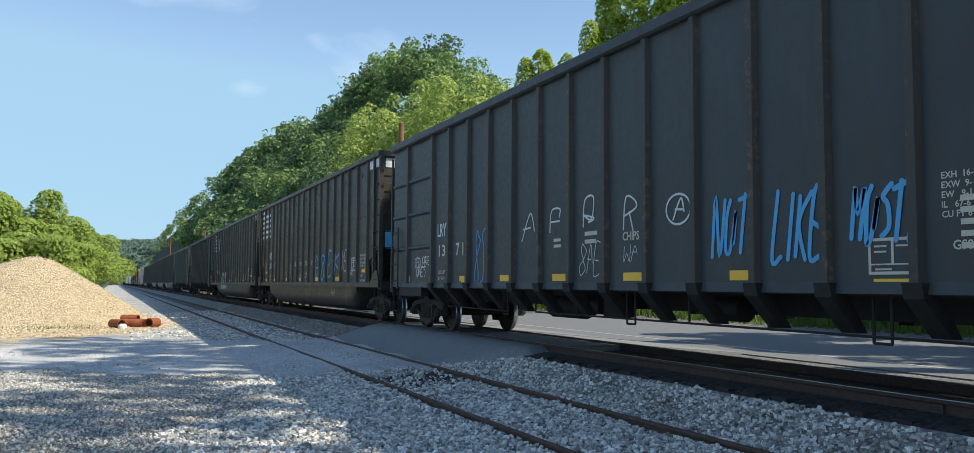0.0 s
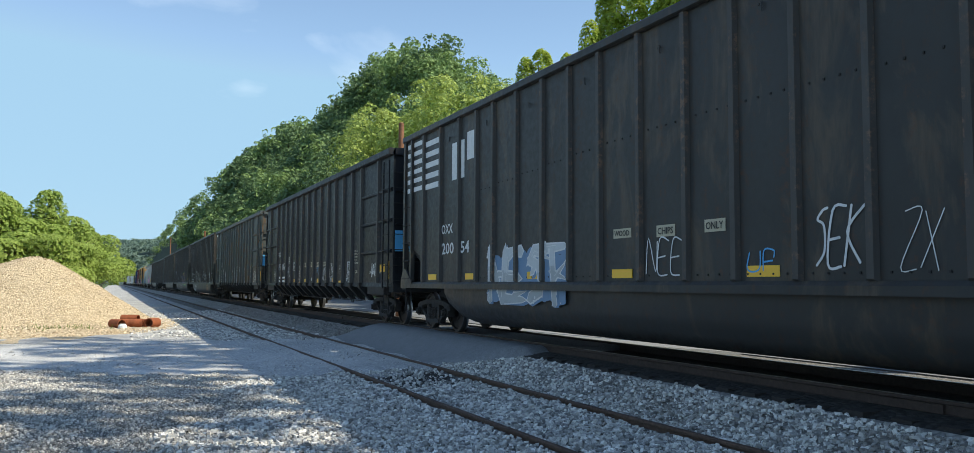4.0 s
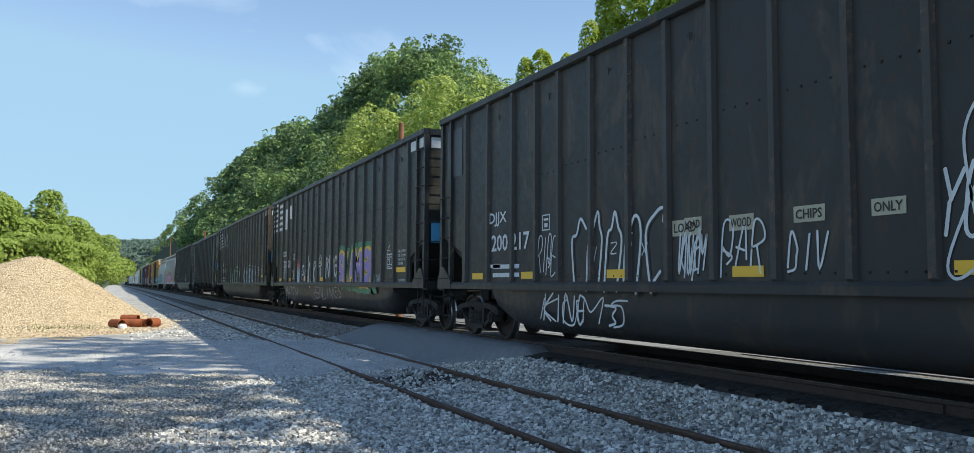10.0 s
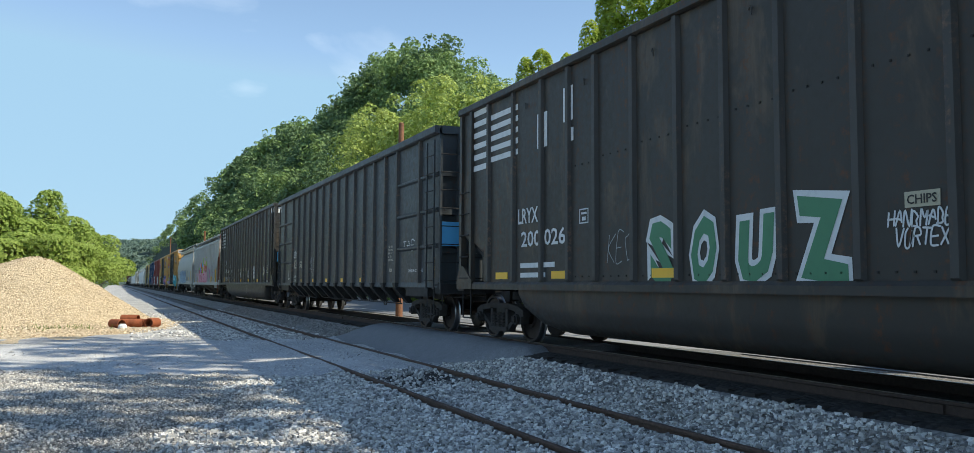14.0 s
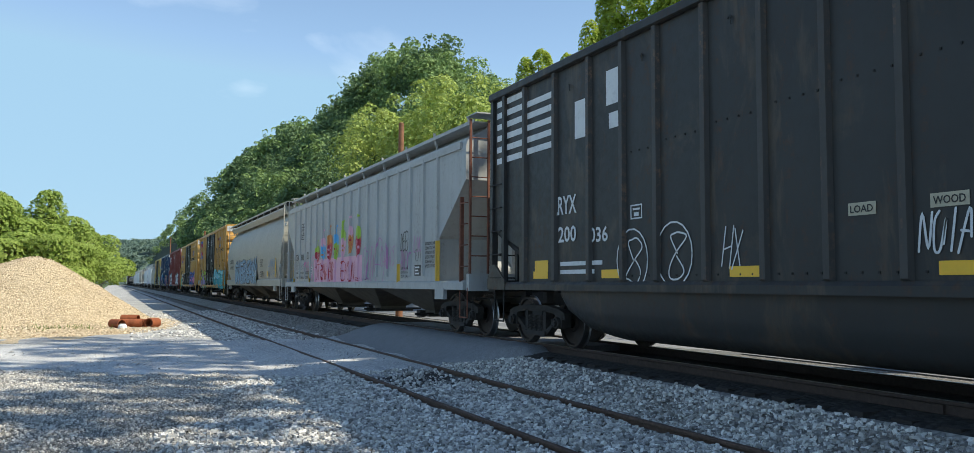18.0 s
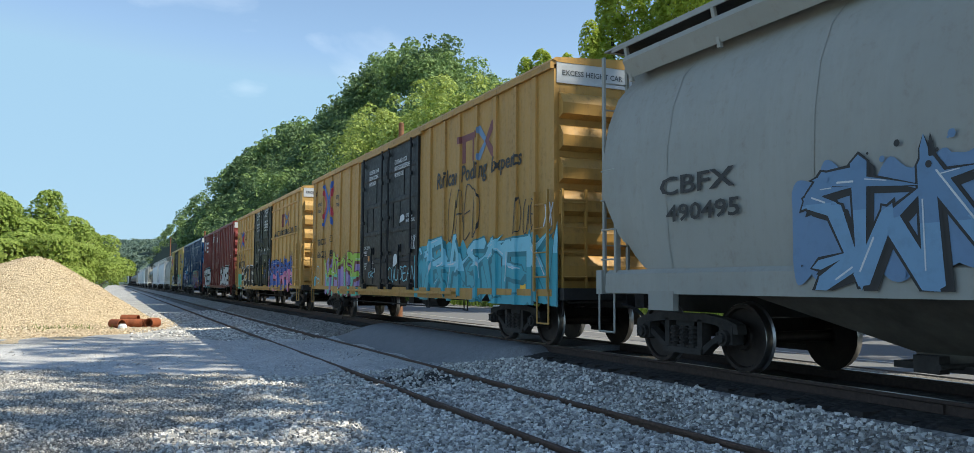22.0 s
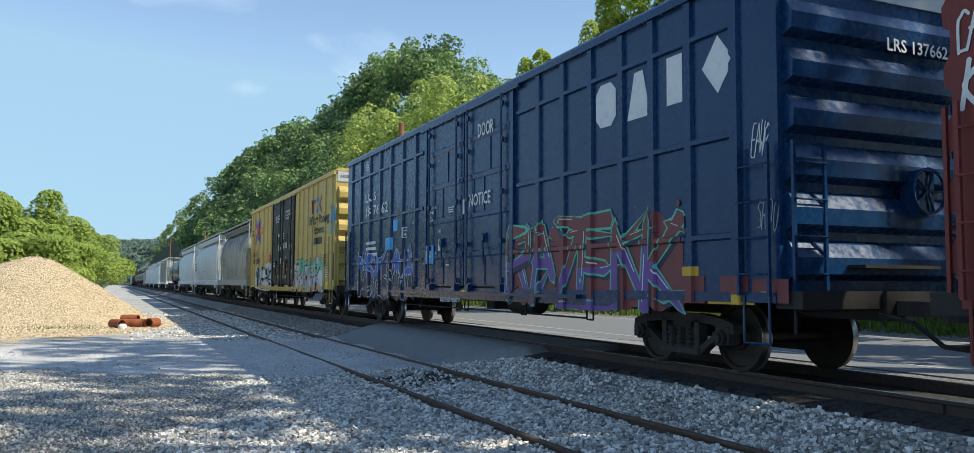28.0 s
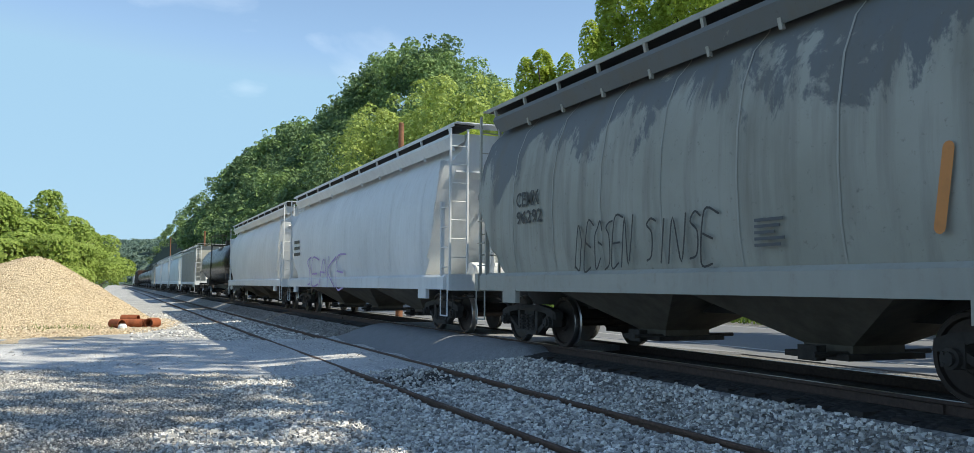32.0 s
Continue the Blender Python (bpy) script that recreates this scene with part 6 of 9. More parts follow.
        part("corner_post", Mesh().box(s * (h - 0.28) - 0.03, s * (h - 0.28) + 0.03, -1.5, -1.42, 1.0, 3.0), ladmat if s > 0 else sillmat, car)
        rungs(car, min(s * (h - .28), s * (h + .10)), max(s * (h - .28), s * (h + .10)), -1.47, [1.5, 1.95, 2.4, 2.85], ladmat if s > 0 else sillmat, out=0.03)
        stirrup(car, s * (h - 0.05) - 0.21, -1.50, ladmat if s > 0 else sillmat, 0.42, 1.05)
        part("brake_cylinder", Mesh().tube((s * (h - 0.9), -0.5, 1.45), (s * (h - 0.9), 0.45, 1.45), 0.2, 14), sillmat, car, smooth=True)
        part("jacking_pad", Mesh().box(s * (h - 1.45) - 0.28, s * (h - 1.45) + 0.28, -1.53, -1.44, 0.78, 1.04), sillmat, car)
    if curved:
        both(car, "roof_ledge", shared(("roof_ledge", L, H), lambda: Mesh().prism([(0.0, H - 0.04), (-0.03, H - 0.12), (0.10, H - 0.36), (0.36, H - 0.20), (0.36, H - 0.04)], -h + 0.25, h - 0.25)), mat, 0, 1.30)
    if walkway:
        wz = H if curved else H - 0.13
        for y0, y1 in ((-1.32, -0.82), (0.82, 1.32)):
            w = part("roof_walk", Mesh().box(-h - 0.05, h + 0.05, y0, y1, wz + 0.10, wz + 0.13), STEELDARK if curved else sillmat, car, "perforated steel roof walk")
            ed = y0 if y0 < 0 else y1
            part("walk_edge", Mesh().box(-h - 0.05, h + 0.05, ed - 0.012, ed + 0.012, wz + 0.09, wz + 0.17), sillmat, w)
        for k in range(10):
            x = -h + 0.3 + (L - 0.6) * k / 9
            for s in (-1, 1):
                part("walk_bracket", shared(("walk_bracket", H, curved), lambda: Mesh().prism([(-1.335, H + 0.13), (-1.285, H + 0.13), (-1.16, H - 0.42), (-1.21, H - 0.42)], -0.03, 0.03)), sillmat, car, at=pose(x, 0, 0, 0, 0, 0 if s < 0 else 180))
        for s in (-1, 1):
            part("cross_walk", Mesh().box(min(s * (h + .25), s * (h - .35)), max(s * (h + .25), s * (h - .35)), -1.34, 1.34, H + 0.135, H + 0.16), sillmat, car)
    for k in range(bays + 1):
        x = -h + 2.5 + (L - 5.0) * k / bays
        part("hatch", Mesh().box(x - 0.9, x + 0.9, -0.3, 0.3, H - 0.03, H + 0.10), mat, car)
    part("roof", Mesh().box(-h + 0.3, h - 0.3, -0.86, 0.86, H - 0.06, H), mat, car)
    return car


def tank(mat, label, L=14.5, R=1.42):
    h = L / 2
    car = car_root("tank_car", label)
    gear(car, L + 0.9, h - 1.35, "tank")
    rings = []
    n = 28
    for x, k in [(-h + 0.3, 0.12), (-h + 0.36, 0.45), (-h + 0.55, 0.75), (-h + 0.85, 0.93), (-h + 1.2, 1.0)]:
        rings.append([(x, R * k * math.cos(2 * math.pi * i / n), 2.62 + R * k * math.sin(2 * math.pi * i / n)) for i in range(n)])
    rings += [[(-x, y, z) for x, y, z in r] for r in rings[::-1]]
    part("tank_shell", Mesh().loft(rings), mat, car, smooth=True)
    for x in (-h + 2.2, -2.5, 2.5, h - 2.2):
        part("band", Mesh().loft([[(x + e, (R + 0.006) * math.cos(2 * math.pi * i / n), 2.62 + (R + 0.006) * math.sin(2 * math.pi * i / n)) for i in range(n)] for e in (-0.06, 0.06)], caps=False), mat, car, smooth=True)
    part("dome", Mesh().tube((0, 0, 3.9), (0, 0, 4.35), 0.42, 16).tube((0, 0, 4.35), (0, 0, 4.42), 0.36, 16), mat, car, smooth=True)
    part("walkway", Mesh().box(-1.3, 1.3, -1.35, -0.5, 4.0, 4.04), STEELDARK, car)
    rl = Mesh()
    for a, b in (((-1.3, -1.33), (1.3, -1.33)), ((-1.3, -1.33), (-1.3, -0.5)), ((1.3, -1.33), (1.3, -0.5))):
        rl.pipe([(*a, 4.0), (*a, 4.75), (*b, 4.75), (*b, 4.0)], 0.018)
    part("railing", rl, STEELDARK, car)
    part("ladder", Mesh().pipe([(-0.25, -1.48, 1.1), (-0.25, -1.40, 4.0)], 0.02).pipe([(0.25, -1.48, 1.1), (0.25, -1.40, 4.0)], 0.02), STEELDARK, car)
    for s in (-1, 1):
        part("saddle", Mesh().box(min(s * (h - 2.3), s * (h - 0.4)), max(s * (h - 2.3), s * (h - 0.4)), -0.9, 0.9, 1.0, 1.5), STEELDARK, car)
        part("end_sill", Mesh().box(min(s * (h + 0.2), s * (h - 0.3)), max(s * (h + 0.2), s * (h - 0.3)), -1.45, 1.45, 1.0, 1.14), STEELDARK, car)
        rl = Mesh().pipe([(s * (h + 0.1), -1.4, 1.1), (s * (h + 0.1), -1.4, 2.1), (s * (h + 0.1), 1.4, 2.1), (s * (h + 0.1), 1.4, 1.1)], 0.018)
        part("handrail", rl, STEELDARK, car)
    return car
def evenly(a, b, n):
    return [a + (b - a) * k / (n - 1) for k in range(n)]


TRAIN = []   # (car, place of its middle along the track at 0 s)


def add(car, middle):
    TRAIN.append((car, middle))
    return car


car0 = add(rib_gondola(BLACKS[2], "grey-black ribbed wood-chip gondola with white and blue tags"), -11.58)
car1 = add(tub_gondola(BLACKS[1], "sooty black tub gondola with white stripes and blue tags"), -33.5)
car2 = add(tub_gondola(BLACKS[0], "black tub gondola with striped corner and small tags"), -55.7)
car3 = add(rib_gondola(BLACKS[3], "deep black ribbed wood-chip gondola with small white tags", load=False), -77.62)
car4 = add(rib_gondola(GREYRUST, "faded grey-green rusty ribbed gondola heaped with wood chips", load=True), -99.56)
car5 = add(tub_gondola(BLACKS[0], "black tub gondola with white line tags"), -121.75)
car6 = add(tub_gondola(BLACKS[0], "black tub gondola with a purple and yellow piece"), -144.06)
car7 = add(tub_gondola(BLACKS[1], "sooty black tub gondola with big outlined white letters"), -166.53)
car8 = add(rib_gondola(BLACKS[2], "grey-black ribbed wood-chip gondola, lightly rusted"), -188.77)
car9 = add(tub_gondola(BLACKS[0], "black tub gondola with striped corner and white tags"), -210.85)
car10 = add(hopper(PALEGREY, PALEGREY, "pale grey ribbed covered hopper with painted strawberries", L=20.0, H=4.62, curved=False, ribs=evenly(-8.34, 8.28, 18), bays=3, ladmat=RUSTLADDER), -232.75)
car11 = add(hopper(CREAMGREY, CREAMGREY, "cream-grey smooth covered hopper with blue-black piece", L=18.9, H=4.62, bays=3, nose=2.45), -253.57)
car12 = add(boxcar(OCHRE, DOORBLACK, "ochre yellow boxcar with black plug doors and turquoise piece", ribs=[-8.9, -7.75, -6.5, -5.25, -4.0, -3.0, 3.4, 4.35, 5.25, 6.2, 7.15, 8.05, 8.85], door=(-2.45, 2.5)), -274.22)
car13 = add(boxcar(OCHRE2, DOORGREEN, "tan yellow boxcar with a grid of ribs and dark doors", ribs=[-9.0, -8.0, -6.85, -5.8, -4.7, -3.75, 3.58, 4.5, 5.45, 6.33, 7.19, 8.06, 8.87], rails=[(z, -9.2, -2.55) for z in (1.96, 3.0, 4.05)] + [(z, 2.7, 8.87) for z in (1.81, 3.21, 4.5)], door=(-2.4, 2.5)), -295.32)
car14 = add(boxcar(OXIDERED, OXIDERED, "oxide red boxcar with white outlined piece", L=18.8, ribs=[-8.56, -7.8, -6.9, -6.05, -5.2, -4.36, -3.6, 3.55, 4.4, 5.2, 6.1, 7.0, 7.9, 8.8], door=(-2.4, 2.45)), -316.2)
car15 = add(boxcar(DEEPBLUE, DEEPBLUE, "glossy dark blue boxcar with gridded sides and painted pieces", L=19.18, ribs=evenly(-9.0, -2.9, 7) + [3.73, 4.63, 5.52, 6.4, 7.18, 8.0, 8.89], rails=[(z, a, b) for z in (1.72, 2.95, 4.31) for a, b in ((-9.3, -2.3), (2.9, 8.9))], door=(-2.0, 2.65)), -337.36)
car16 = add(boxcar(LEMON, DOORBLACK, "faded yellow boxcar with black plug doors", ribs=[-8.8, -8.08, -6.74, -5.32, -4.15, -3.1, 3.39, 4.26, 5.14, 5.99, 6.78, 8.09, 9.1], door=(-2.43, 2.48)), -358.12)
car17 = add(hopper(GRIMEGREY, CREAMGREY, "grimy grey short covered hopper with streaked cylinder sides", L=12.47, H=4.55, bays=2, nose=2.9), -375.14)
car18 = add(hopper(HOPWHITE, HOPWHITE, "clean white-grey covered hopper with a black tag", L=18.3, H=4.62, bays=3), -392.49)
car19 = add(hopper(HOPWHITE, HOPWHITE, "light grey covered hopper", L=18.3, H=4.62, bays=3), -412.68)
car20 = add(tank(TANKBLACK, "glossy black tank car with white mark", L=17.5), -433.5)
car21 = add(hopper(CREAMGREY, HOPWHITE, "cream covered hopper with ribbed sides", L=17.0, curved=False, ribs=evenly(-7, 7, 15)), -455.0)

# ---- markings, lettering and graffiti ----
BLUESPRAY = decal("blue_spray", (0.09, 0.40, 0.72), 0.2)
CYANSPRAY = decal("pale_cyan_spray", (0.25, 0.62, 0.72), 0.25)
TURQ = decal("turquoise_spray", (0.06, 0.40, 0.48), 0.25)
TEALSPRAY = decal("teal_spray", (0.03, 0.22, 0.26), 0.3)
MINT = decal("mint_spray", (0.12, 0.52, 0.36), 0.25)
GREENSPRAY = decal("green_spray", (0.07, 0.24, 0.12), 0.3)
LIME = decal("lime_spray", (0.36, 0.55, 0.06), 0.2)
PINKSPRAY = decal("pink_spray", (0.70, 0.25, 0.42), 0.25)
LILAC = decal("lilac_spray", (0.36, 0.25, 0.52), 0.3)
PURPLESPRAY = decal("purple_spray", (0.17, 0.07, 0.30), 0.3)
REDSPRAY = decal("red_spray", (0.48, 0.03, 0.05), 0.25)
MAROON = decal("maroon_spray", (0.20, 0.045, 0.045), 0.3)
ORANGE = decal("orange_spray", (0.62, 0.24, 0.06), 0.3)
GOLDSPRAY = decal("gold_spray", (0.66, 0.40, 0.04), 0.25)
ICEFILL = decal("ice_blue_spray", (0.40, 0.52, 0.58), 0.3)
PALEPINK = decal("pale_pink_spray", (0.74, 0.40, 0.50), 0.2)
MAUVE = decal("mauve_spray", (0.50, 0.24, 0.40), 0.3)
MIDBLUE = decal("mid_blue_spray", (0.20, 0.36, 0.52), 0.3)
ICEBLUE = decal("soft_blue_spray", (0.15, 0.27, 0.42), 0.3)
SILVER = decal("silver_spray", (0.42, 0.45, 0.46), 0.35)
PALEFILL = decal("pale_grey_spray", (0.58, 0.61, 0.62), 0.35)
STEELBLUE = decal("steel_blue_spray", (0.16, 0.27, 0.42), 0.3)
BLUEPAINT = decal("strong_blue_spray", (0.04, 0.12, 0.42), 0.3)
SOOTGREY = decal("grey_repaint", (0.085, 0.09, 0.095), 0.3)
NAVY = decal("navy_spray", (0.012, 0.016, 0.05), 0.3)
RUSTY = decal("rusty_frame_paint", (0.30, 0.16, 0.09), 0.4)
PLATE = decal("weathered_cream_plate", (0.50, 0.45, 0.32), 0.45)


def plate(car, text, x0, x1, z0, z1, y):
    """A small cream board with black capitals."""
    patch(car, x0, x1, z0, z1, PLATE, y, "sign_board")
    fit_words(car, text, x0 + 0.08 * (x1 - x0), x1 - 0.08 * (x1 - x0), z0 + 0.2 * (z1 - z0), z1 - 0.2 * (z1 - z0), BLACKLET, y - 0.002)


def stripes(car, x0, x1, z0, z1, n, mat, y):
    """A block of level stripes."""
    d = (z1 - z0) / (2 * n - 1)
    for k in range(n):
        patch(car, x0, x1, z0 + 2 * k * d, z0 + (2 * k + 1) * d, mat, y, "stripe")


def small_frame(car, x0, x1, z0, z1, y, mat):
    m = Mesh()
    t = 0.02
    for a, b, c, d in ((x0, x1, z0, z0 + t), (x0, x1, z1 - t, z1), (x0, x0 + t, z0 + t, z1 - t), (x1 - t, x1, z0 + t, z1 - t), (x0 + 0.3 * (x1 - x0), x0 + 0.7 * (x1 - x0), z0 + 0.2 * (z1 - z0), z0 + 0.45 * (z1 - z0)), (x0 + 0.2 * (x1 - x0), x0 + 0.8 * (x1 - x0), z0 + 0.62 * (z1 - z0), z0 + 0.75 * (z1 - z0))):
        m.box(a, b, y - 0.003, y + 0.001, c, d)
    tagged(part("stencil", m, mat, car), kind="stuff")


def ring_tag(car, text, x0, x1, z0, z1, mat, pen, y, seed):
    cx, cz, rx, rz = (x0 + x1) / 2, (z0 + z1) / 2, (x1 - x0) / 2, (z1 - z0) / 2
    m = Mesh()
    ribbon(m, [(cx + rx * math.cos(0.35 * k), cz + rz * math.sin(0.35 * k)) for k in range(19)], pen, y - 0.006)
    part("graffiti", m, mat, car)
    tag(car, text, cx - rx * 0.5, cz - rz * 0.7, rx * 1.1, rz * 1.4, mat, y, pen, seed)


def strawberry(car, x0, x1, z0, z1, body, leaf, y):
    """A sprayed strawberry with a leafy cap, a stalk and seeds."""
    w, h = x1 - x0, z1 - z0
    fruit = blob(car, [(x0 + w * a, z0 + h * b) for a, b in ((0.5, 0.0), (0.85, 0.18), (1.0, 0.42), (0.9, 0.58), (0.5, 0.62), (0.1, 0.58), (0.0, 0.42), (0.15, 0.18))], body, y, 0.007)
    blob(car, [(x0 + w * a, z0 + h * b) for a, b in ((0.02, 0.42), (0.2, 0.52), (0.3, 0.44), (0.5, 0.54), (0.7, 0.44), (0.82, 0.52), (0.98, 0.42), (0.92, 0.66), (0.6, 0.74), (0.4, 0.74), (0.08, 0.66))], leaf, y, 0.010)
    m = Mesh()
    ribbon(m, spline([(x0 + w * a, z0 + h * b) for a, b in ((0.5, 0.72), (0.45, 0.85), (0.52, 0.98), (0.7, 0.96))]), w * 0.1, y - 0.011)
    part("graffiti", m, leaf, car)
    for a, b in ((0.35, 0.33), (0.6, 0.38), (0.5, 0.2), (0.72, 0.26), (0.3, 0.19), (0.5, 0.32)):
        blob(car, [(x0 + w * (a + 0.05 * math.cos(q)), z0 + h * (b + 0.035 * math.sin(q))) for q in (0, 1.26, 2.5, 3.8, 5.0)], {LIME: REDSPRAY, BLUESPRAY: ORANGE, PALEPINK: ORANGE, ORANGE: REDSPRAY}.get(body, PALEPINK), y, 0.012)


def cross_arrows(car, x0, x1, z0, z1, y):
    """An emblem like crossing rails: blue brackets back to back with red chevrons nested in them."""
    w, h = x1 - x0, z1 - z0
    for s in (0, 1):
        for mat, pts, wide, off in ((REDSPRAY, ((0.02, 0.84), (0.26, 0.60), (0.26, 0.46), (0.02, 0.22)), 0.13, 0.004), (BLUEPAINT, ((0.04, 0.98), (0.44, 0.64), (0.44, 0.42), (0.04, 0.04)), 0.12, 0.008)):
            m = Mesh()
            ribbon(m, [(x0 + w * (1 - a if s else a), z0 + h * b) for a, b in pts], w * wide, y - off, False)
            part("emblem", m, mat, car)


def owner_mark(car, x0, x1, z0, z1, y):
    """The owner's mark as plain maroon bars and a grey chevron."""
    w, h = x1 - x0, z1 - z0
    m = Mesh()
    m.box(x0, x0 + 0.56 * w, y - 0.004, y, z0 + 0.72 * h, z1 - 0.04 * h)
    m.box(x0 + 0.12 * w, x0 + 0.22 * w, y - 0.004, y, z0, z0 + 0.72 * h)
    m.box(x0 + 0.42 * w, x0 + 0.52 * w, y - 0.004, y, z0, z0 + 0.72 * h)
    part("emblem", m, MAROON, car)
    m = Mesh()
    ribbon(m, [(x0 + 0.62 * w, z0 + 0.95 * h), (x0 + 0.8 * w, z0 + 0.5 * h), (x0 + 0.62 * w, z0 + 0.06 * h)], 0.09 * w, y - 0.005)
    part("emblem", m, STEELBLUE, car)
    m = Mesh()
    ribbon(m, [(x0 + 0.97 * w, z0 + 0.95 * h), (x0 + 0.82 * w, z0 + 0.5 * h), (x0 + 0.97 * w, z0 + 0.06 * h)], 0.1 * w, y - 0.005)
    part("emblem", m, MAROON, car)


def block_mark(car, kind, x0, x1, z0, z1, mat, y):
    """Big brand capitals as plain white block shapes."""
    w, h = x1 - x0, z1 - z0
    outline = {"H": ((0.25, 0), (0.75, 0), (1, 0.2), (1, 0.8), (0.75, 1), (0.25, 1), (0, 0.8), (0, 0.2)), "A": ((0, 0), (1, 0), (0.68, 1), (0.32, 1)), "J": ((0.1, 0), (0.9, 0), (0.9, 1), (0.1, 1)), "V": ((0.5, 0), (1, 0.5), (0.5, 1), (0, 0.5))}[kind]
    part("emblem", Mesh().prism([(x0 + w * a, z0 + h * b) for a, b in outline], y - 0.004, y, "y"), mat, car)


def disc_mark(car, x0, x1, z0, z1, mat, y):
    """A round faded seal."""
    cx, cz, rx, rz = (x0 + x1) / 2, (z0 + z1) / 2, (x1 - x0) / 2, (z1 - z0) / 2
    for r0, r1, k in ((0.0, 0.68, 0), (0.76, 1.0, 1)):
        m = Mesh()
        ring = [[(cx + rx * r * math.cos(q * math.pi / 14), y - 0.004 - 0.001 * k, cz + rz * r * math.sin(q * math.pi / 14)) for q in range(28)] for r in (max(r0, 0.02), r1)]
        m.loft(ring, caps=False)
        part("seal", m, SILVER if k == 0 else BLACKLET, car)


fit_words(car0, 'LRYX', -6.8, -6.0, 2.21, 2.51, WHITE, -1.413)
fit_words(car0, '139', -6.71, -5.99, 1.75, 2.02, CREAM, -1.413)
fit_words(car0, '7 1 0', -5.64, -4.84, 1.74, 2.03, CREAM, -1.413)
fit_words(car0, 'LD LMT     80', -6.71, -5.96, 1.35, 1.44, CREAM, -1.413)
fit_words(car0, 'LT WT   7420', -6.72, -5.95, 1.21, 1.29, CREAM, -1.413)
tag(car0, 'BTEON', -7.72, 1.59, 0.6, 0.18, WHITE, -1.413, 0.018, 16)
tag(car0, 'A', -2.44, 1.89, 0.6, 0.53, WHITE, -1.413, 0.03, 17)
tag(car0, 'P', -1.32, 2.01, 0.49, 0.39, WHITE, -1.413, 0.03, 18)
tag(car0, 'B', -0.22, 2.03, 0.47, 0.44, WHITE, -1.413, 0.03, 19)
tag(car0, 'R', 0.95, 1.93, 0.39, 0.44, WHITE, -1.413, 0.03, 20)
ring_tag(car0, 'A', 2.08, 2.61, 1.93, 2.34, WHITE, 0.03, -1.413, 21)
tag(car0, 'NOT', 3.0, 1.51, 0.65, 0.67, BLUESPRAY, -1.413, 0.055, 22)
tag(car0, 'LIKE', 4.06, 1.45, 0.75, 0.69, BLUESPRAY, -1.413, 0.055, 23)
tag(car0, 'MOST!', 5.2, 1.58, 0.8, 0.51, BLUESPRAY, -1.413, 0.055, 24)
frame_mark(car0, 5.43, 1.23, 0.54, 0.36, -1.413, CREAM)
tag(car0, '8S', -4.68, 1.16, 0.55, 1.02, BLUESPRAY, -1.413, 0.03, 26)
tag(car0, '8AE', -0.3, 1.3, 0.65, 0.45, WHITE, -1.413, 0.015, 27)
tag(car0, 'WA', 1.0, 1.47, 0.4, 0.22, WHITE, -1.413, 0.012, 28)
bars(car0, -0.1, 1.9, 0.45, 2, CREAM, -1.413, 0.063, 0.063, 29)
fit_words(car0, 'CHIPS', 1.0, 1.43, 1.77, 1.9, CREAM, -1.413)
bars(car0, -1.14, 1.85, 0.39, 2, CREAM, -1.413, 0.05, 0.05, 31)
patch(car0, 5.49, 5.96, 1.09, 1.19, YELLOW, -1.413, 'reflector')
bars(car0, 6.45, 1.88, 0.19, 5, CREAM, -1.413, 0.053, 0.053, 33)
stripes(car1, -10.46, -9.22, 3.33, 4.68, 6, WHITE, -1.434)
stripes(car1, -9.01, -7.68, 3.32, 4.46, 5, WHITE, -1.434)
fit_words(car1, 'LRYX', -7.72, -6.94, 2.26, 2.59, WHITE, -1.434)
fit_words(car1, '200', -7.62, -7.02, 1.82, 2.09, WHITE, -1.434)
fit_words(car1, '112', -6.55, -5.98, 1.82, 2.11, WHITE, -1.434)
patch(car1, -8.88, -8.76, 1.71, 2.16, YELLOW, -1.434, 'reflector')
patch(car1, -8.88, -8.39, 1.59, 1.7, YELLOW, -1.434, 'reflector')
fit_words(car1, 'LD LMT\nLT WT', -7.61, -7.29, 1.28, 1.5, WHITE, -1.434)
fit_words(car1, '212100\n 73900', -6.4, -6.08, 1.28, 1.51, WHITE, -1.434)
plate(car1, 'LOAD', -1.61, -1.25, 1.83, 1.99, -1.434)
plate(car1, 'WOOD', -0.64, -0.21, 1.83, 1.98, -1.434)
plate(car1, 'CHIPS', 0.49, 0.87, 1.83, 1.99, -1.434)
plate(car1, 'ONLY', 1.52, 1.88, 1.84, 1.99, -1.434)
tag(car1, 'PX', -2.64, 1.28, 0.5, 0.62, WHITE, -1.434, 0.015, 47)
tag(car1, '8', -3.45, 1.29, 0.34, 0.42, WHITE, -1.434, 0.015, 48)
tag(car1, 'XO', -0.6, 1.23, 0.44, 0.31, WHITE, -1.434, 0.015, 49)
tag(car1, 'CARE', 0.49, 1.35, 0.63, 0.2, WHITE, -1.434, 0.02, 50)
tag(car1, 'G', 2.04, 1.33, 0.63, 0.77, BLUESPRAY, -1.434, 0.07, 51)
tag(car1, '8', 3.11, 1.32, 0.6, 0.84, BLUESPRAY, -1.434, 0.07, 52)
tag(car1, 'E', 4.19, 1.39, 0.49, 0.8, BLUESPRAY, -1.434, 0.07, 53)
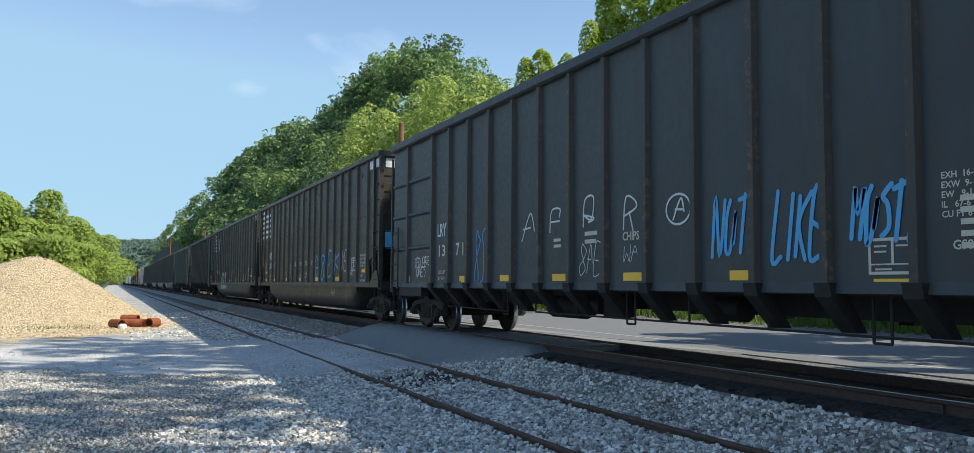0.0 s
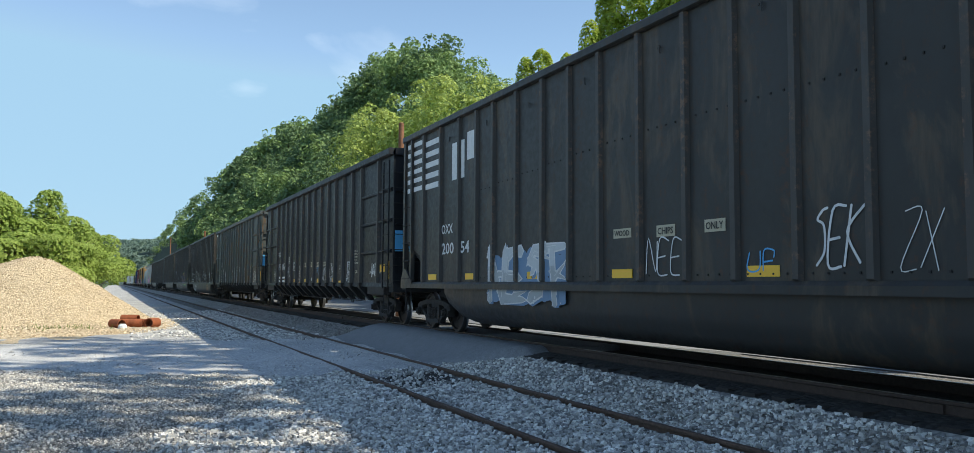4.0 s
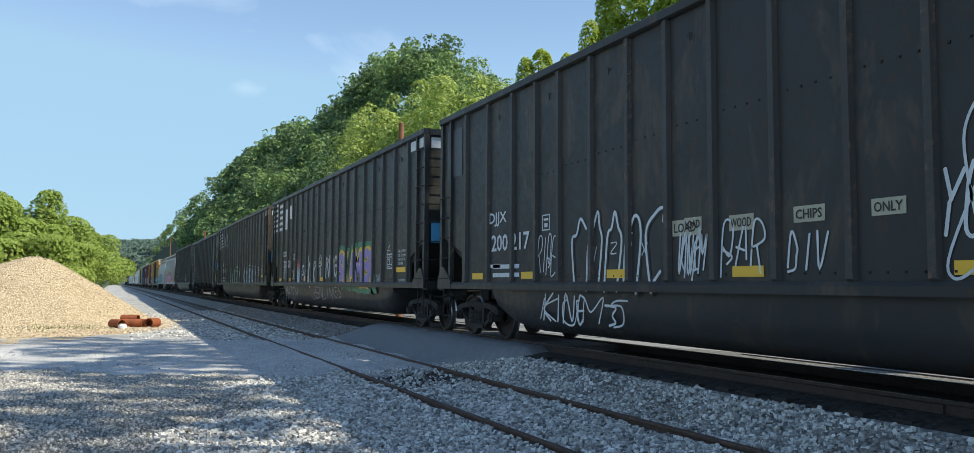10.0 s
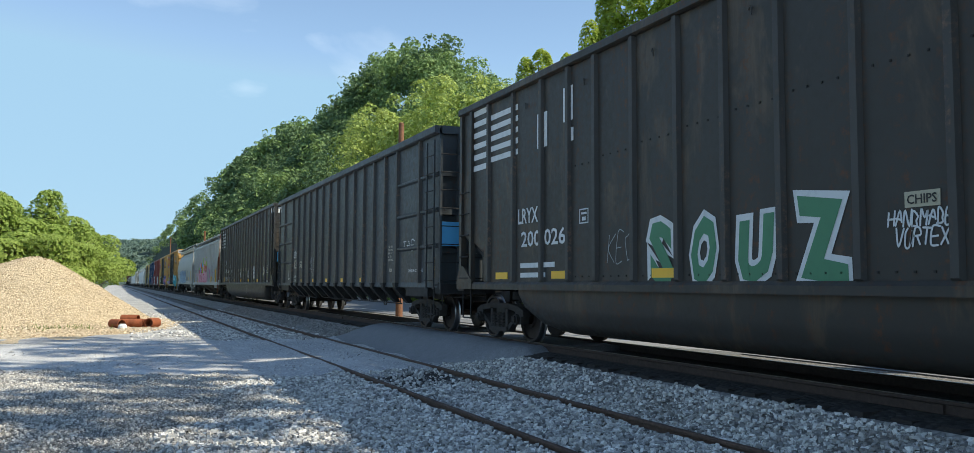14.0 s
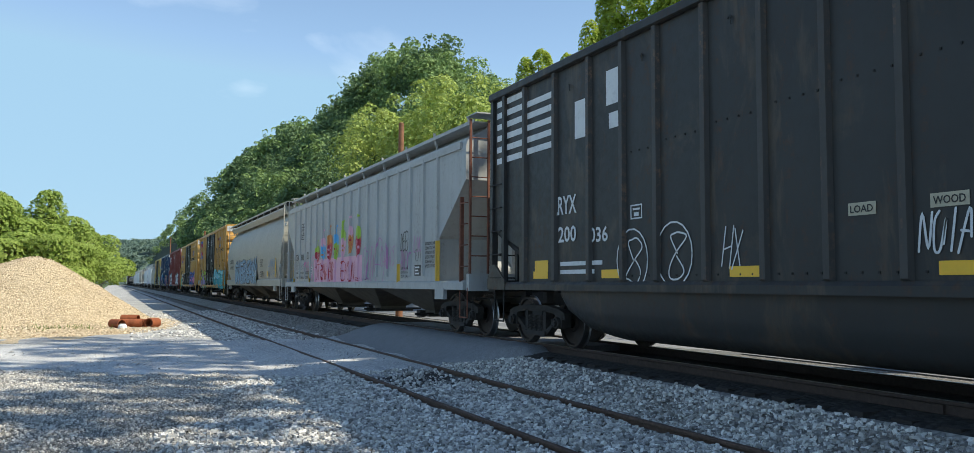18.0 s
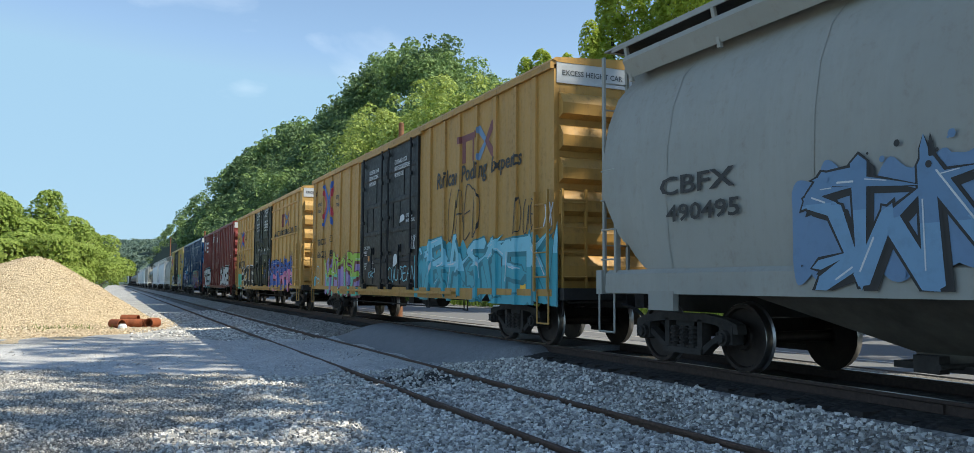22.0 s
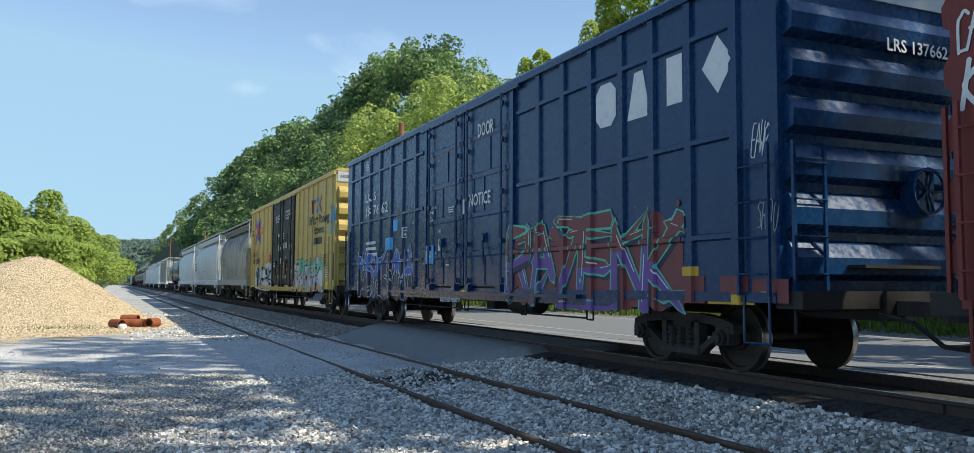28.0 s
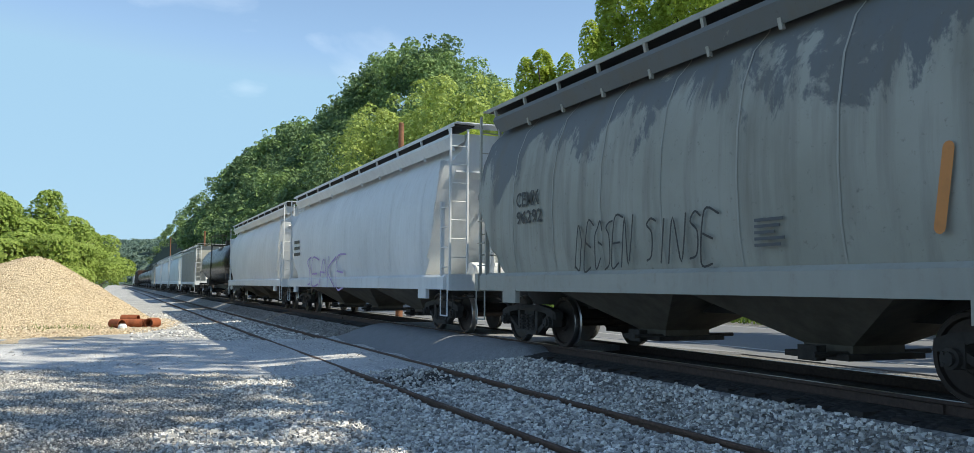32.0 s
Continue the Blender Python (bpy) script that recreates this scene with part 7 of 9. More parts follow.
tag(car1, 'K', 5.17, 1.6, 0.64, 0.52, BLUESPRAY, -1.434, 0.08, 54)
tag(car1, 'XE', 6.17, 1.57, 0.64, 0.59, WHITE, -1.434, 0.03, 55)
tag(car1, 'GEEK', 7.26, 1.41, 0.4, 0.13, WHITE, -1.434, 0.012, 56)
fit_words(car1, 'G 97', 8.58, 8.78, 1.32, 1.42, WHITE, -1.434)
patch(car1, 9.0, 9.08, 1.46, 2.01, YELLOW, -1.434, 'reflector')
patch(car1, 8.65, 9.0, 1.46, 1.56, YELLOW, -1.434, 'reflector')
tag(car1, 'AW', 4.56, 0.72, 0.61, 0.19, CREAM, -1.398, 0.015, 60)
stripes(car2, -10.44, -9.33, 3.43, 4.67, 6, WHITE, -1.434)
stripes(car2, -9.19, -8.09, 3.39, 4.56, 5, WHITE, -1.434)
patch(car2, -7.33, -6.61, 3.43, 4.26, WHITE, -1.434, 'marking')
patch(car2, -6.45, -5.88, 3.78, 4.38, WHITE, -1.434, 'marking')
fit_words(car2, 'SOXX', -8.08, -7.25, 2.25, 2.47, WHITE, -1.434)
fit_words(car2, '200 154', -7.92, -6.29, 1.79, 2.05, WHITE, -1.434)
wildpiece(car2, -5.34, 0.75, 3.19, 1.17, (SILVER, PALEFILL, STEELBLUE,), WHITE, 67, -1.434, 'NEST')
plate(car2, 'WOOD', -0.68, -0.21, 1.81, 1.95, -1.434)
plate(car2, 'CHIPS', 0.42, 0.84, 1.78, 1.94, -1.434)
plate(car2, 'ONLY', 1.46, 1.86, 1.79, 1.95, -1.434)
tag(car2, 'NEE', 0.14, 1.27, 0.82, 0.47, WHITE, -1.434, 0.02, 71)
tag(car2, 'SEK', 3.2, 1.35, 0.71, 0.58, WHITE, -1.434, 0.03, 72)
tag(car2, 'ZX', 4.34, 1.3, 0.46, 0.53, WHITE, -1.434, 0.012, 73)
tag(car2, '8D', 5.45, 1.32, 0.37, 0.31, WHITE, -1.434, 0.015, 74)
tag(car2, 'KSEA', 6.38, 1.34, 0.47, 0.27, WHITE, -1.434, 0.02, 75)
tag(car2, 'SANTE', 7.26, 1.3, 0.61, 0.25, SILVER, -1.434, 0.02, 76)
tag(car2, 'UP', 2.21, 1.28, 0.53, 0.23, BLUESPRAY, -1.434, 0.02, 77)
patch(car2, 8.3, 9.08, 1.48, 1.59, YELLOW, -1.434, 'reflector')
fit_words(car2, 'G102', 8.56, 8.91, 1.39, 1.47, WHITE, -1.434)
stripes(car3, -7.43, -7.12, 3.91, 4.53, 5, WHITE, -1.413)
stripes(car3, -6.34, -6.03, 3.94, 4.55, 2, WHITE, -1.413)
fit_words(car3, 'DJJX', -6.92, -6.22, 2.26, 2.51, WHITE, -1.413)
fit_words(car3, '196 064', -6.81, -5.16, 1.7, 2.01, WHITE, -1.413)
bars(car3, -6.73, 1.34, 1.55, 2, WHITE, -1.413, 0.077, 0.077, 84)
small_frame(car3, -4.51, -4.23, 1.98, 2.24, -1.413, WHITE)
plate(car3, 'LOAD', -1.2, -0.77, 1.76, 1.93, -1.413)
plate(car3, 'WOOD', -0.1, 0.35, 1.75, 1.93, -1.413)
plate(car3, 'CHIPS', 0.92, 1.4, 1.73, 1.9, -1.413)
plate(car3, 'ONLY', 2.04, 2.43, 1.74, 1.9, -1.413)
patch(car3, 0.04, 0.3, 1.22, 1.34, WHITE, -1.413, 'marking')
tag(car3, '8XE', -8.03, 1.27, 0.58, 0.48, WHITE, -1.413, 0.012, 91)
tag(car3, 'AEH', -4.69, 1.41, 0.59, 0.41, WHITE, -1.413, 0.02, 92)
tag(car3, 'BEZK', -3.57, 1.66, 0.49, 0.31, WHITE, -1.413, 0.02, 93)
tag(car3, 'YM', -2.34, 1.18, 0.53, 0.65, WHITE, -1.413, 0.018, 94)
tag(car3, 'TA', 3.03, 1.24, 0.53, 0.56, WHITE, -1.413, 0.025, 95)
tag(car3, 'KATS', 1.95, 1.26, 0.57, 0.4, WHITE, -1.413, 0.02, 96)
patch(car3, 9.03, 9.49, 1.45, 1.66, YELLOW, -1.413, 'reflector')
ring_tag(car3, 'S', 2.98, 3.49, 1.27, 1.76, WHITE, 0.015, -1.413, 98)
tag(car3, 'NEC', 1.93, 1.26, 0.52, 0.37, WHITE, -1.413, 0.015, 99)
tag(car3, 'UPOW', 0.92, 1.49, 0.51, 0.22, BLUESPRAY, -1.413, 0.012, 100)
tag(car3, 'EJX', -2.33, 1.21, 0.37, 0.59, WHITE, -1.413, 0.012, 101)
tag(car3, 'RED', 4.32, 1.52, 0.4, 0.19, SILVER, -1.413, 0.006, 102)
frame_mark(car3, 5.38, 1.45, 0.5, 0.38, -1.413, WHITE)
tag(car3, 'BENK', 5.28, 1.17, 0.6, 0.24, WHITE, -1.413, 0.018, 104)
patch(car3, 4.28, 4.75, 1.11, 1.22, YELLOW, -1.413, 'reflector')
patch(car3, 0.98, 1.46, 1.09, 1.2, YELLOW, -1.413, 'reflector')
patch(car3, -2.3, -1.91, 1.07, 1.18, YELLOW, -1.413, 'reflector')
tag(car3, 'ONE', 8.15, 1.37, 0.55, 0.33, WHITE, -1.413, 0.03, 108)
fit_words(car4, 'LRYX', -6.99, -6.2, 2.18, 2.52, WHITE, -1.413)
fit_words(car4, '139 589', -6.91, -5.04, 1.71, 2.05, CREAM, -1.413)
bars(car4, -6.92, 1.51, 0.74, 3, CREAM, -1.413, 0.08, 0.08, 111)
fit_words(car4, 'GTS', -5.77, -5.58, 1.51, 1.58, CREAM, -1.413)
fit_words(car4, 'NEW 9-85', -5.75, -5.19, 1.2, 1.28, CREAM, -1.413)
small_frame(car4, -4.52, -4.25, 1.96, 2.25, -1.413, WHITE)
tag(car4, 'MOTOE', -4.78, 1.24, 0.85, 0.71, WHITE, -1.413, 0.04, 115)
tag(car4, 'HIMS', -4.54, 1.07, 0.47, 0.4, WHITE, -1.413, 0.03, 116)
tag(car4, 'ENDT', -8.39, 1.23, 0.89, 0.45, SILVER, -1.413, 0.02, 117)
tag(car4, 'C', -2.55, 1.08, 0.59, 0.96, WHITE, -1.413, 0.05, 118)
tag(car4, 'O', -1.55, 1.08, 0.76, 0.95, WHITE, -1.413, 0.05, 119)
tag(car4, 'D', -0.39, 1.06, 0.73, 0.99, WHITE, -1.413, 0.05, 120)
tag(car4, 'E', 0.74, 1.06, 0.68, 0.99, WHITE, -1.413, 0.05, 121)
plate(car4, 'LOAD', -1.25, -0.85, 1.74, 1.88, -1.413)
plate(car4, 'WOOD', -0.17, 0.29, 1.72, 1.87, -1.413)
plate(car4, 'CHIPS', 0.95, 1.4, 1.72, 1.89, -1.413)
plate(car4, 'ONLY', 2.11, 2.49, 1.74, 1.89, -1.413)
ring_tag(car4, 'Y', 4.02, 4.85, 1.09, 2.05, WHITE, 0.05, -1.413, 126)
frame_mark(car4, 5.34, 1.2, 0.53, 0.36, -1.413, RUSTY)
tag(car4, 'WER', 1.94, 1.79, 0.53, 0.38, WHITE, -1.413, 0.025, 128)
ring_tag(car4, 'A', 3.21, 3.53, 1.31, 1.59, WHITE, 0.015, -1.413, 129)
tag(car4, 'OEANX', 7.49, 1.25, 1.06, 0.48, WHITE, -1.413, 0.03, 130)
fit_words(car5, 'DJJX', -7.96, -7.14, 2.25, 2.53, WHITE, -1.434)
fit_words(car5, '200 217', -7.84, -6.17, 1.76, 2.09, WHITE, -1.434)
bars(car5, -7.78, 1.42, 1.48, 2, WHITE, -1.434, 0.08, 0.08, 133)
small_frame(car5, -5.69, -5.41, 2.06, 2.34, -1.434, WHITE)
tag(car5, 'C^^^c', -4.79, 1.06, 2.62, 1.12, WHITE, -1.434, 0.05, 135, under=(BLACKLET, 0.07))
tag(car5, 'V', -4.1, 1.39, 0.22, 0.33, WHITE, -1.434, 0.02, 136)
tag(car5, 'Z', -3.47, 1.59, 0.18, 0.16, WHITE, -1.434, 0.02, 137)
tag(car5, 'S', -3.04, 1.65, 0.16, 0.22, WHITE, -1.434, 0.03, 138)
tag(car5, 'X', -2.66, 1.54, 0.15, 0.17, WHITE, -1.434, 0.02, 139)
patch(car5, -10.29, -9.43, 3.49, 4.55, SOOTGREY, -1.434, 'marking')
bars(car5, -7.89, 1.44, 0.57, 1, WHITE, -1.434, 0.07, 0.07, 141)
tag(car5, 'KING', -5.73, 0.5, 1.44, 0.45, WHITE, -1.398, 0.04, 142)
tag(car5, '23', -4.27, 0.5, 0.94, 0.29, WHITE, -1.398, 0.04, 143)
tag(car5, 'TRIBE', -6.09, 1.32, 0.9, 0.59, WHITE, -1.434, 0.025, 144)
plate(car5, 'LOAD', -1.65, -1.3, 1.82, 2.0, -1.434)
tag(car5, 'KOCM', -1.77, 1.3, 0.52, 0.48, WHITE, -1.434, 0.03, 146)
tag(car5, '8I', 2.11, 1.22, 0.84, 1.45, WHITE, -1.434, 0.03, 147)
tag(car5, 'XBK', 2.96, 1.22, 0.68, 0.63, WHITE, -1.434, 0.02, 148)
tag(car5, 'XHES', 4.22, 1.33, 0.76, 0.53, SILVER, -1.434, 0.01, 149)
tag(car5, 'AW', 7.32, 1.16, 0.5, 0.76, WHITE, -1.434, 0.04, 150)
bars(car5, 7.32, 1.71, 0.46, 1, WHITE, -1.434, 0.21, 0.21, 151)
tag(car5, 'VNA', -1.86, 1.21, 0.5, 0.73, WHITE, -1.434, 0.03, 152)
tag(car5, 'BAR', -0.98, 1.26, 0.79, 0.58, WHITE, -1.434, 0.03, 153)
tag(car5, 'DIV', 0.18, 1.3, 0.57, 0.4, WHITE, -1.434, 0.03, 154)
plate(car5, 'LOAD', -1.91, -1.36, 1.77, 1.98, -1.434)
plate(car5, 'WOOD', -0.77, -0.34, 1.78, 1.97, -1.434)
plate(car5, 'CHIPS', 0.3, 0.75, 1.81, 1.99, -1.434)
plate(car5, 'ONLY', 1.35, 1.75, 1.81, 1.98, -1.434)
tag(car5, 'BTEAM', 2.97, 1.43, 0.97, 0.35, WHITE, -1.434, 0.05, 159)
tag(car5, 'MISCHF', 4.19, 1.47, 0.71, 0.39, WHITE, -1.434, 0.015, 160)
tag(car5, 'BE', 5.3, 1.32, 0.37, 0.51, WHITE, -1.434, 0.02, 161)
tag(car5, 'WINER', 6.3, 1.3, 0.58, 0.17, SILVER, -1.434, 0.015, 162)
tag(car5, 'YOK', 2.06, 1.62, 0.72, 0.56, WHITE, -1.434, 0.04, 163)
tag(car5, 'MWEO', 4.59, 0.6, 2.11, 0.39, ORANGE, -1.398, 0.03, 164)
patch(car5, 9.02, 9.10, 1.46, 2.01, YELLOW, -1.434, 'reflector')
patch(car5, 8.65, 9.02, 1.46, 1.56, YELLOW, -1.434, 'reflector')
tag(car5, 'KOMS', -5.84, 0.5, 2.79, 0.4, WHITE, -1.398, 0.03, 165)
stripes(car6, -10.54, -9.31, 3.48, 4.76, 6, WHITE, -1.434)
stripes(car6, -9.23, -8.02, 3.48, 4.65, 5, WHITE, -1.434)
patch(car6, -7.64, -6.97, 3.48, 4.36, WHITE, -1.434, 'marking')
patch(car6, -6.64, -6.09, 3.87, 4.44, WHITE, -1.434, 'marking')
fit_words(car6, 'SOXX', -7.97, -7.2, 2.28, 2.52, WHITE, -1.434)
fit_words(car6, '200 201', -7.83, -6.17, 1.79, 2.11, WHITE, -1.434)
small_frame(car6, -5.69, -5.43, 2.08, 2.34, -1.434, WHITE)
tag(car6, 'WRITE', -7.83, 1.31, 0.71, 0.48, WHITE, -1.434, 0.02, 173)
tag(car6, 'COVET', -5.92, 1.32, 0.66, 0.36, WHITE, -1.434, 0.02, 174)
blob(car6, [(-4.82, 1.12), (-4.60, 1.07), (-4.42, 1.16), (-4.36, 1.62), (-4.44, 1.88), (-4.63, 1.96), (-4.84, 1.86), (-4.90, 1.60)], ICEFILL, -1.434)
tag(car6, 'WM', -4.90, 1.66, 0.52, 0.44, REDSPRAY, -1.438, 0.035, 175)
tag(car6, 'P', -3.98, 1.06, 0.46, 0.72, WHITE, -1.434, 0.07, 176)
tag(car6, 'A', -3.55, 1.06, 0.40, 0.60, WHITE, -1.434, 0.07, 187)
tag(car6, 'N', -3.22, 1.06, 0.40, 1.05, WHITE, -1.434, 0.06, 188)
tag(car6, 'O', -2.80, 1.08, 0.68, 0.82, WHITE, -1.434, 0.11, 189, wild=0.05)
tag(car6, 'K', -1.88, 1.18, 0.34, 0.65, PALEFILL, -1.434, 0.085, 177)
plate(car6, 'LOAD', -1.76, -1.43, 1.86, 1.96, -1.434)
plate(car6, 'WOOD', -0.84, -0.40, 1.83, 1.95, -1.444)
plate(car6, 'CHIPS', 0.30, 0.70, 1.85, 1.97, -1.444)
plate(car6, 'ONLY', 1.33, 1.78, 1.87, 1.97, -1.444)
tag(car6, 'MATCH', -7.32, 0.5, 2.63, 0.48, SILVER, -1.398, 0.035, 179, slant=-0.4, wild=0.3)
tag(car6, 'ZENLINGS', -1.95, 0.60, 4.3, 0.42, SILVER, -1.398, 0.028, 180, slant=-0.3, wild=0.34)
for line, pen in (([(-0.94, 1.73), (-0.93, 1.98), (-0.68, 2.14), (-0.46, 2.00), (-0.40, 1.81), (-0.94, 1.73)], 0.05), ([(-0.70, 1.74), (-0.66, 1.36)], 0.12)):
    m = Mesh()
    ribbon(m, line, pen, -1.439)
    part("graffiti", m, PALEFILL, car6)
tag(car6, 'N', 0.14, 1.36, 0.60, 0.69, PALEFILL, -1.434, 0.115, 182, wild=0.06)
tag(car6, 'G', 1.26, 1.38, 0.58, 0.66, PALEFILL, -1.434, 0.10, 183, wild=0.06)
fat_word(car6, 'SKAMER', 1.95, 6.30, 1.10, 2.14, ((GREENSPRAY, 0.20), (YELLOW, 0.075), (LILAC, 0.0)), -1.434, 184)
tag(car6, 'SALE', 6.43, 1.11, 0.44, 0.27, WHITE, -1.434, 0.015, 185)
tag(car6, 'A', 7.4, 1.92, 0.42, 0.25, WHITE, -1.434, 0.02, 186)
patch(car6, 8.29, 9.1, 1.43, 1.56, YELLOW, -1.434, 'reflector')
stripes(car7, -10.17, -9.23, 3.47, 4.74, 6, WHITE, -1.434)
stripes(car7, -9.13, -7.85, 3.56, 4.51, 5, WHITE, -1.434)
patch(car7, -7.06, -6.68, 3.54, 4.16, WHITE, -1.434, 'marking')
patch(car7, -6.1, -5.78, 3.85, 4.43, WHITE, -1.434, 'marking')
patch(car7, -6.04, -5.76, 3.5, 3.72, WHITE, -1.434, 'marking')
fit_words(car7, 'LRYX', -7.81, -7.01, 2.23, 2.51, WHITE, -1.434)
fit_words(car7, '200 026', -7.68, -6.02, 1.8, 2.09, WHITE, -1.434)
bars(car7, -7.72, 1.42, 1.57, 2, WHITE, -1.434, 0.087, 0.087, 195)
small_frame(car7, -5.57, -5.29, 2.1, 2.34, -1.434, WHITE)
fat_word(car7, 'S', -3.60, -3.10, 1.10, 2.00, ((WHITE, 0.075), (GREENSPRAY, 0.0)), -1.434, 197)
fat_word(car7, 'O', -2.66, -2.20, 1.10, 2.00, ((WHITE, 0.075), (GREENSPRAY, 0.0)), -1.434, 198)
fat_word(car7, 'U', -1.74, -1.22, 1.14, 1.92, ((WHITE, 0.075), (GREENSPRAY, 0.0)), -1.434, 199)
fat_word(car7, 'Z', -0.84, -0.12, 1.12, 2.06, ((WHITE, 0.065), (GREENSPRAY, 0.0)), -1.434, 200)
plate(car7, 'CHIPS', 0.56, 0.94, 1.86, 2.01, -1.434)
tag(car7, 'HANDMADE', 0.35, 1.69, 0.72, 0.14, WHITE, -1.434, 0.02, 202)
tag(car7, 'VORTEX', 0.43, 1.5, 0.59, 0.16, WHITE, -1.434, 0.02, 203)
tag(car7, 'KEC', -4.75, 1.48, 0.69, 0.41, SILVER, -1.434, 0.012, 204)
for ch, a, b in (('C', 2.28, 2.82), ('O', 3.28, 3.80), ('E', 4.32, 4.92), ('K', 5.36, 5.96), ('Y', 6.36, 6.88)):
    fat_word(car7, ch, a, b, 1.10, 1.94, ((PALEFILL, 0.125), (BLACKLET, 0.085), (ICEFILL, 0.0)), -1.434, 205)
patch(car7, 8.43, 9.23, 1.44, 1.56, YELLOW, -1.434, 'reflector')
fit_words(car8, 'LRYX', -6.9, -6.12, 2.16, 2.45, WHITE, -1.413)
fit_words(car8, '139', -6.79, -6.06, 1.73, 2.08, CREAM, -1.413)
fit_words(car8, '52', -5.72, -5.24, 1.75, 2.01, CREAM, -1.413)
fit_words(car8, 'LD LMT 188200', -6.83, -6.03, 1.36, 1.45, WHITE, -1.413)
fit_words(car8, 'LT WT 74800', -6.83, -6.04, 1.2, 1.28, WHITE, -1.413)
patch(car8, -9.21, -8.87, 1.13, 1.34, YELLOW, -1.413, 'reflector')
tag(car8, 'L', -8.12, 1.34, 0.31, 0.32, WHITE, -1.413, 0.04, 217)
tag(car8, 'BEES', -8.11, 1.86, 0.51, 0.09, SILVER, -1.413, 0.012, 218)
tag(car8, 'AB', -4.03, 1.28, 1.41, 0.82, SILVER, -1.413, 0.03, 219)
tag(car8, 'TAE', 7.48, 1.98, 1.0, 0.24, WHITE, -1.413, 0.02, 220)
stripes(car9, -10.4, -9.28, 3.47, 4.71, 6, WHITE, -1.434)
stripes(car9, -9.14, -8.01, 3.49, 4.47, 5, WHITE, -1.434)
patch(car9, -7.33, -6.87, 3.5, 4.12, WHITE, -1.434, 'marking')
patch(car9, -6.37, -5.89, 3.87, 4.41, WHITE, -1.434, 'marking')
patch(car9, -6.29, -5.91, 3.5, 3.74, WHITE, -1.434, 'marking')
fit_words(car9, 'LRYX', -8.06, -7.28, 2.29, 2.6, WHITE, -1.434)
fit_words(car9, '200', -7.89, -7.29, 1.82, 2.09, WHITE, -1.434)
fit_words(car9, '036', -6.87, -6.33, 1.78, 2.02, WHITE, -1.434)
patch(car9, -8.76, -8.27, 1.34, 1.54, YELLOW, -1.434, 'reflector')
bars(car9, -7.82, 1.43, 1.5, 2, WHITE, -1.434, 0.067, 0.067, 230)
small_frame(car9, -5.72, -5.43, 2.07, 2.28, -1.434, WHITE)
ring_tag(car9, '8', -6.08, -5.29, 1.03, 1.93, WHITE, 0.025, -1.434, 232)
ring_tag(car9, '8', -5.08, -4.29, 1.1, 1.97, WHITE, 0.025, -1.434, 233)
tag(car9, 'HX', -3.74, 1.33, 0.38, 0.48, WHITE, -1.434, 0.02, 234)
tag(car9, 'NOIA', -0.94, 1.44, 0.55, 0.38, WHITE, -1.434, 0.025, 235)
tag(car9, 'HOULA', 2.09, 1.47, 0.69, 0.37, WHITE, -1.434, 0.035, 236)
tag(car9, 'HOULA', 4.14, 1.42, 0.62, 0.58, WHITE, -1.434, 0.05, 237)
plate(car9, 'LOAD', -1.74, -1.4, 1.83, 1.96, -1.434)
plate(car9, 'WOOD', -0.79, -0.4, 1.84, 1.97, -1.434)
plate(car9, 'CHIPS', 0.3, 0.67, 1.83, 1.97, -1.434)
plate(car9, 'ONLY', 1.32, 1.69, 1.84, 1.97, -1.434)
tag(car9, 'MEN', 1.24, 0.64, 0.74, 0.36, SILVER, -1.398, 0.015, 242)
fit_words(car10, 'TEIX', -8.22, -7.55, 2.03, 2.27, BLACKLET, -1.465)
fit_words(car10, '5935', -7.24, -6.56, 2.03, 2.27, BLACKLET, -1.465)
fit_words(car10, 'LD LMT', -8.16, -7.61, 1.51, 1.6, BLACKLET, -1.465)
fit_words(car10, '194000 LBS', -7.24, -6.49, 1.49, 1.59, BLACKLET, -1.465)
fit_words(car10, '88000 KG', -6.29, -5.6, 1.47, 1.6, BLACKLET, -1.465)
fit_words(car10, 'LT WT', -8.14, -7.65, 1.29, 1.39, BLACKLET, -1.465)
fit_words(car10, '69000 LBS', -7.17, -6.5, 1.3, 1.4, BLACKLET, -1.465)
fit_words(car10, '31300 KG', -6.27, -5.61, 1.3, 1.42, BLACKLET, -1.465)
frame_mark(car10, -7.21, 2.85, 0.62, 0.63, -1.465, BLACKLET)
ring_tag(car10, 'O', -7.12, -6.66, 2.93, 3.42, BLACKLET, 0.012, -1.465, 251)
tag(car10, 'MAEB', -6.39, 1.61, 0.77, 0.34, PINKSPRAY, -1.465, 0.025, 252)
patch(car10, -5.33, -5.1, 1.46, 1.75, WHITE, -1.465, 'marking')
bars(car10, -5.31, 1.67, 0.17, 4, BLACKLET, -1.465, 0.03, 0.03, 254)
patch(car10, -8.54, -8.39, 1.18, 2.12, GOLDSPRAY, -1.465, 'marking')
patch(car10, -5.55, -5.43, 1.19, 1.66, GOLDSPRAY, -1.465, 'marking')
tag(car10, 'S8O', -8.26, 1.66, 0.36, 0.34, SOOTGREY, -1.465, 0.010, 257)
tag(car10, '8A', -7.86, 1.66, 0.24, 0.36, SOOTGREY, -1.465, 0.010, 258)
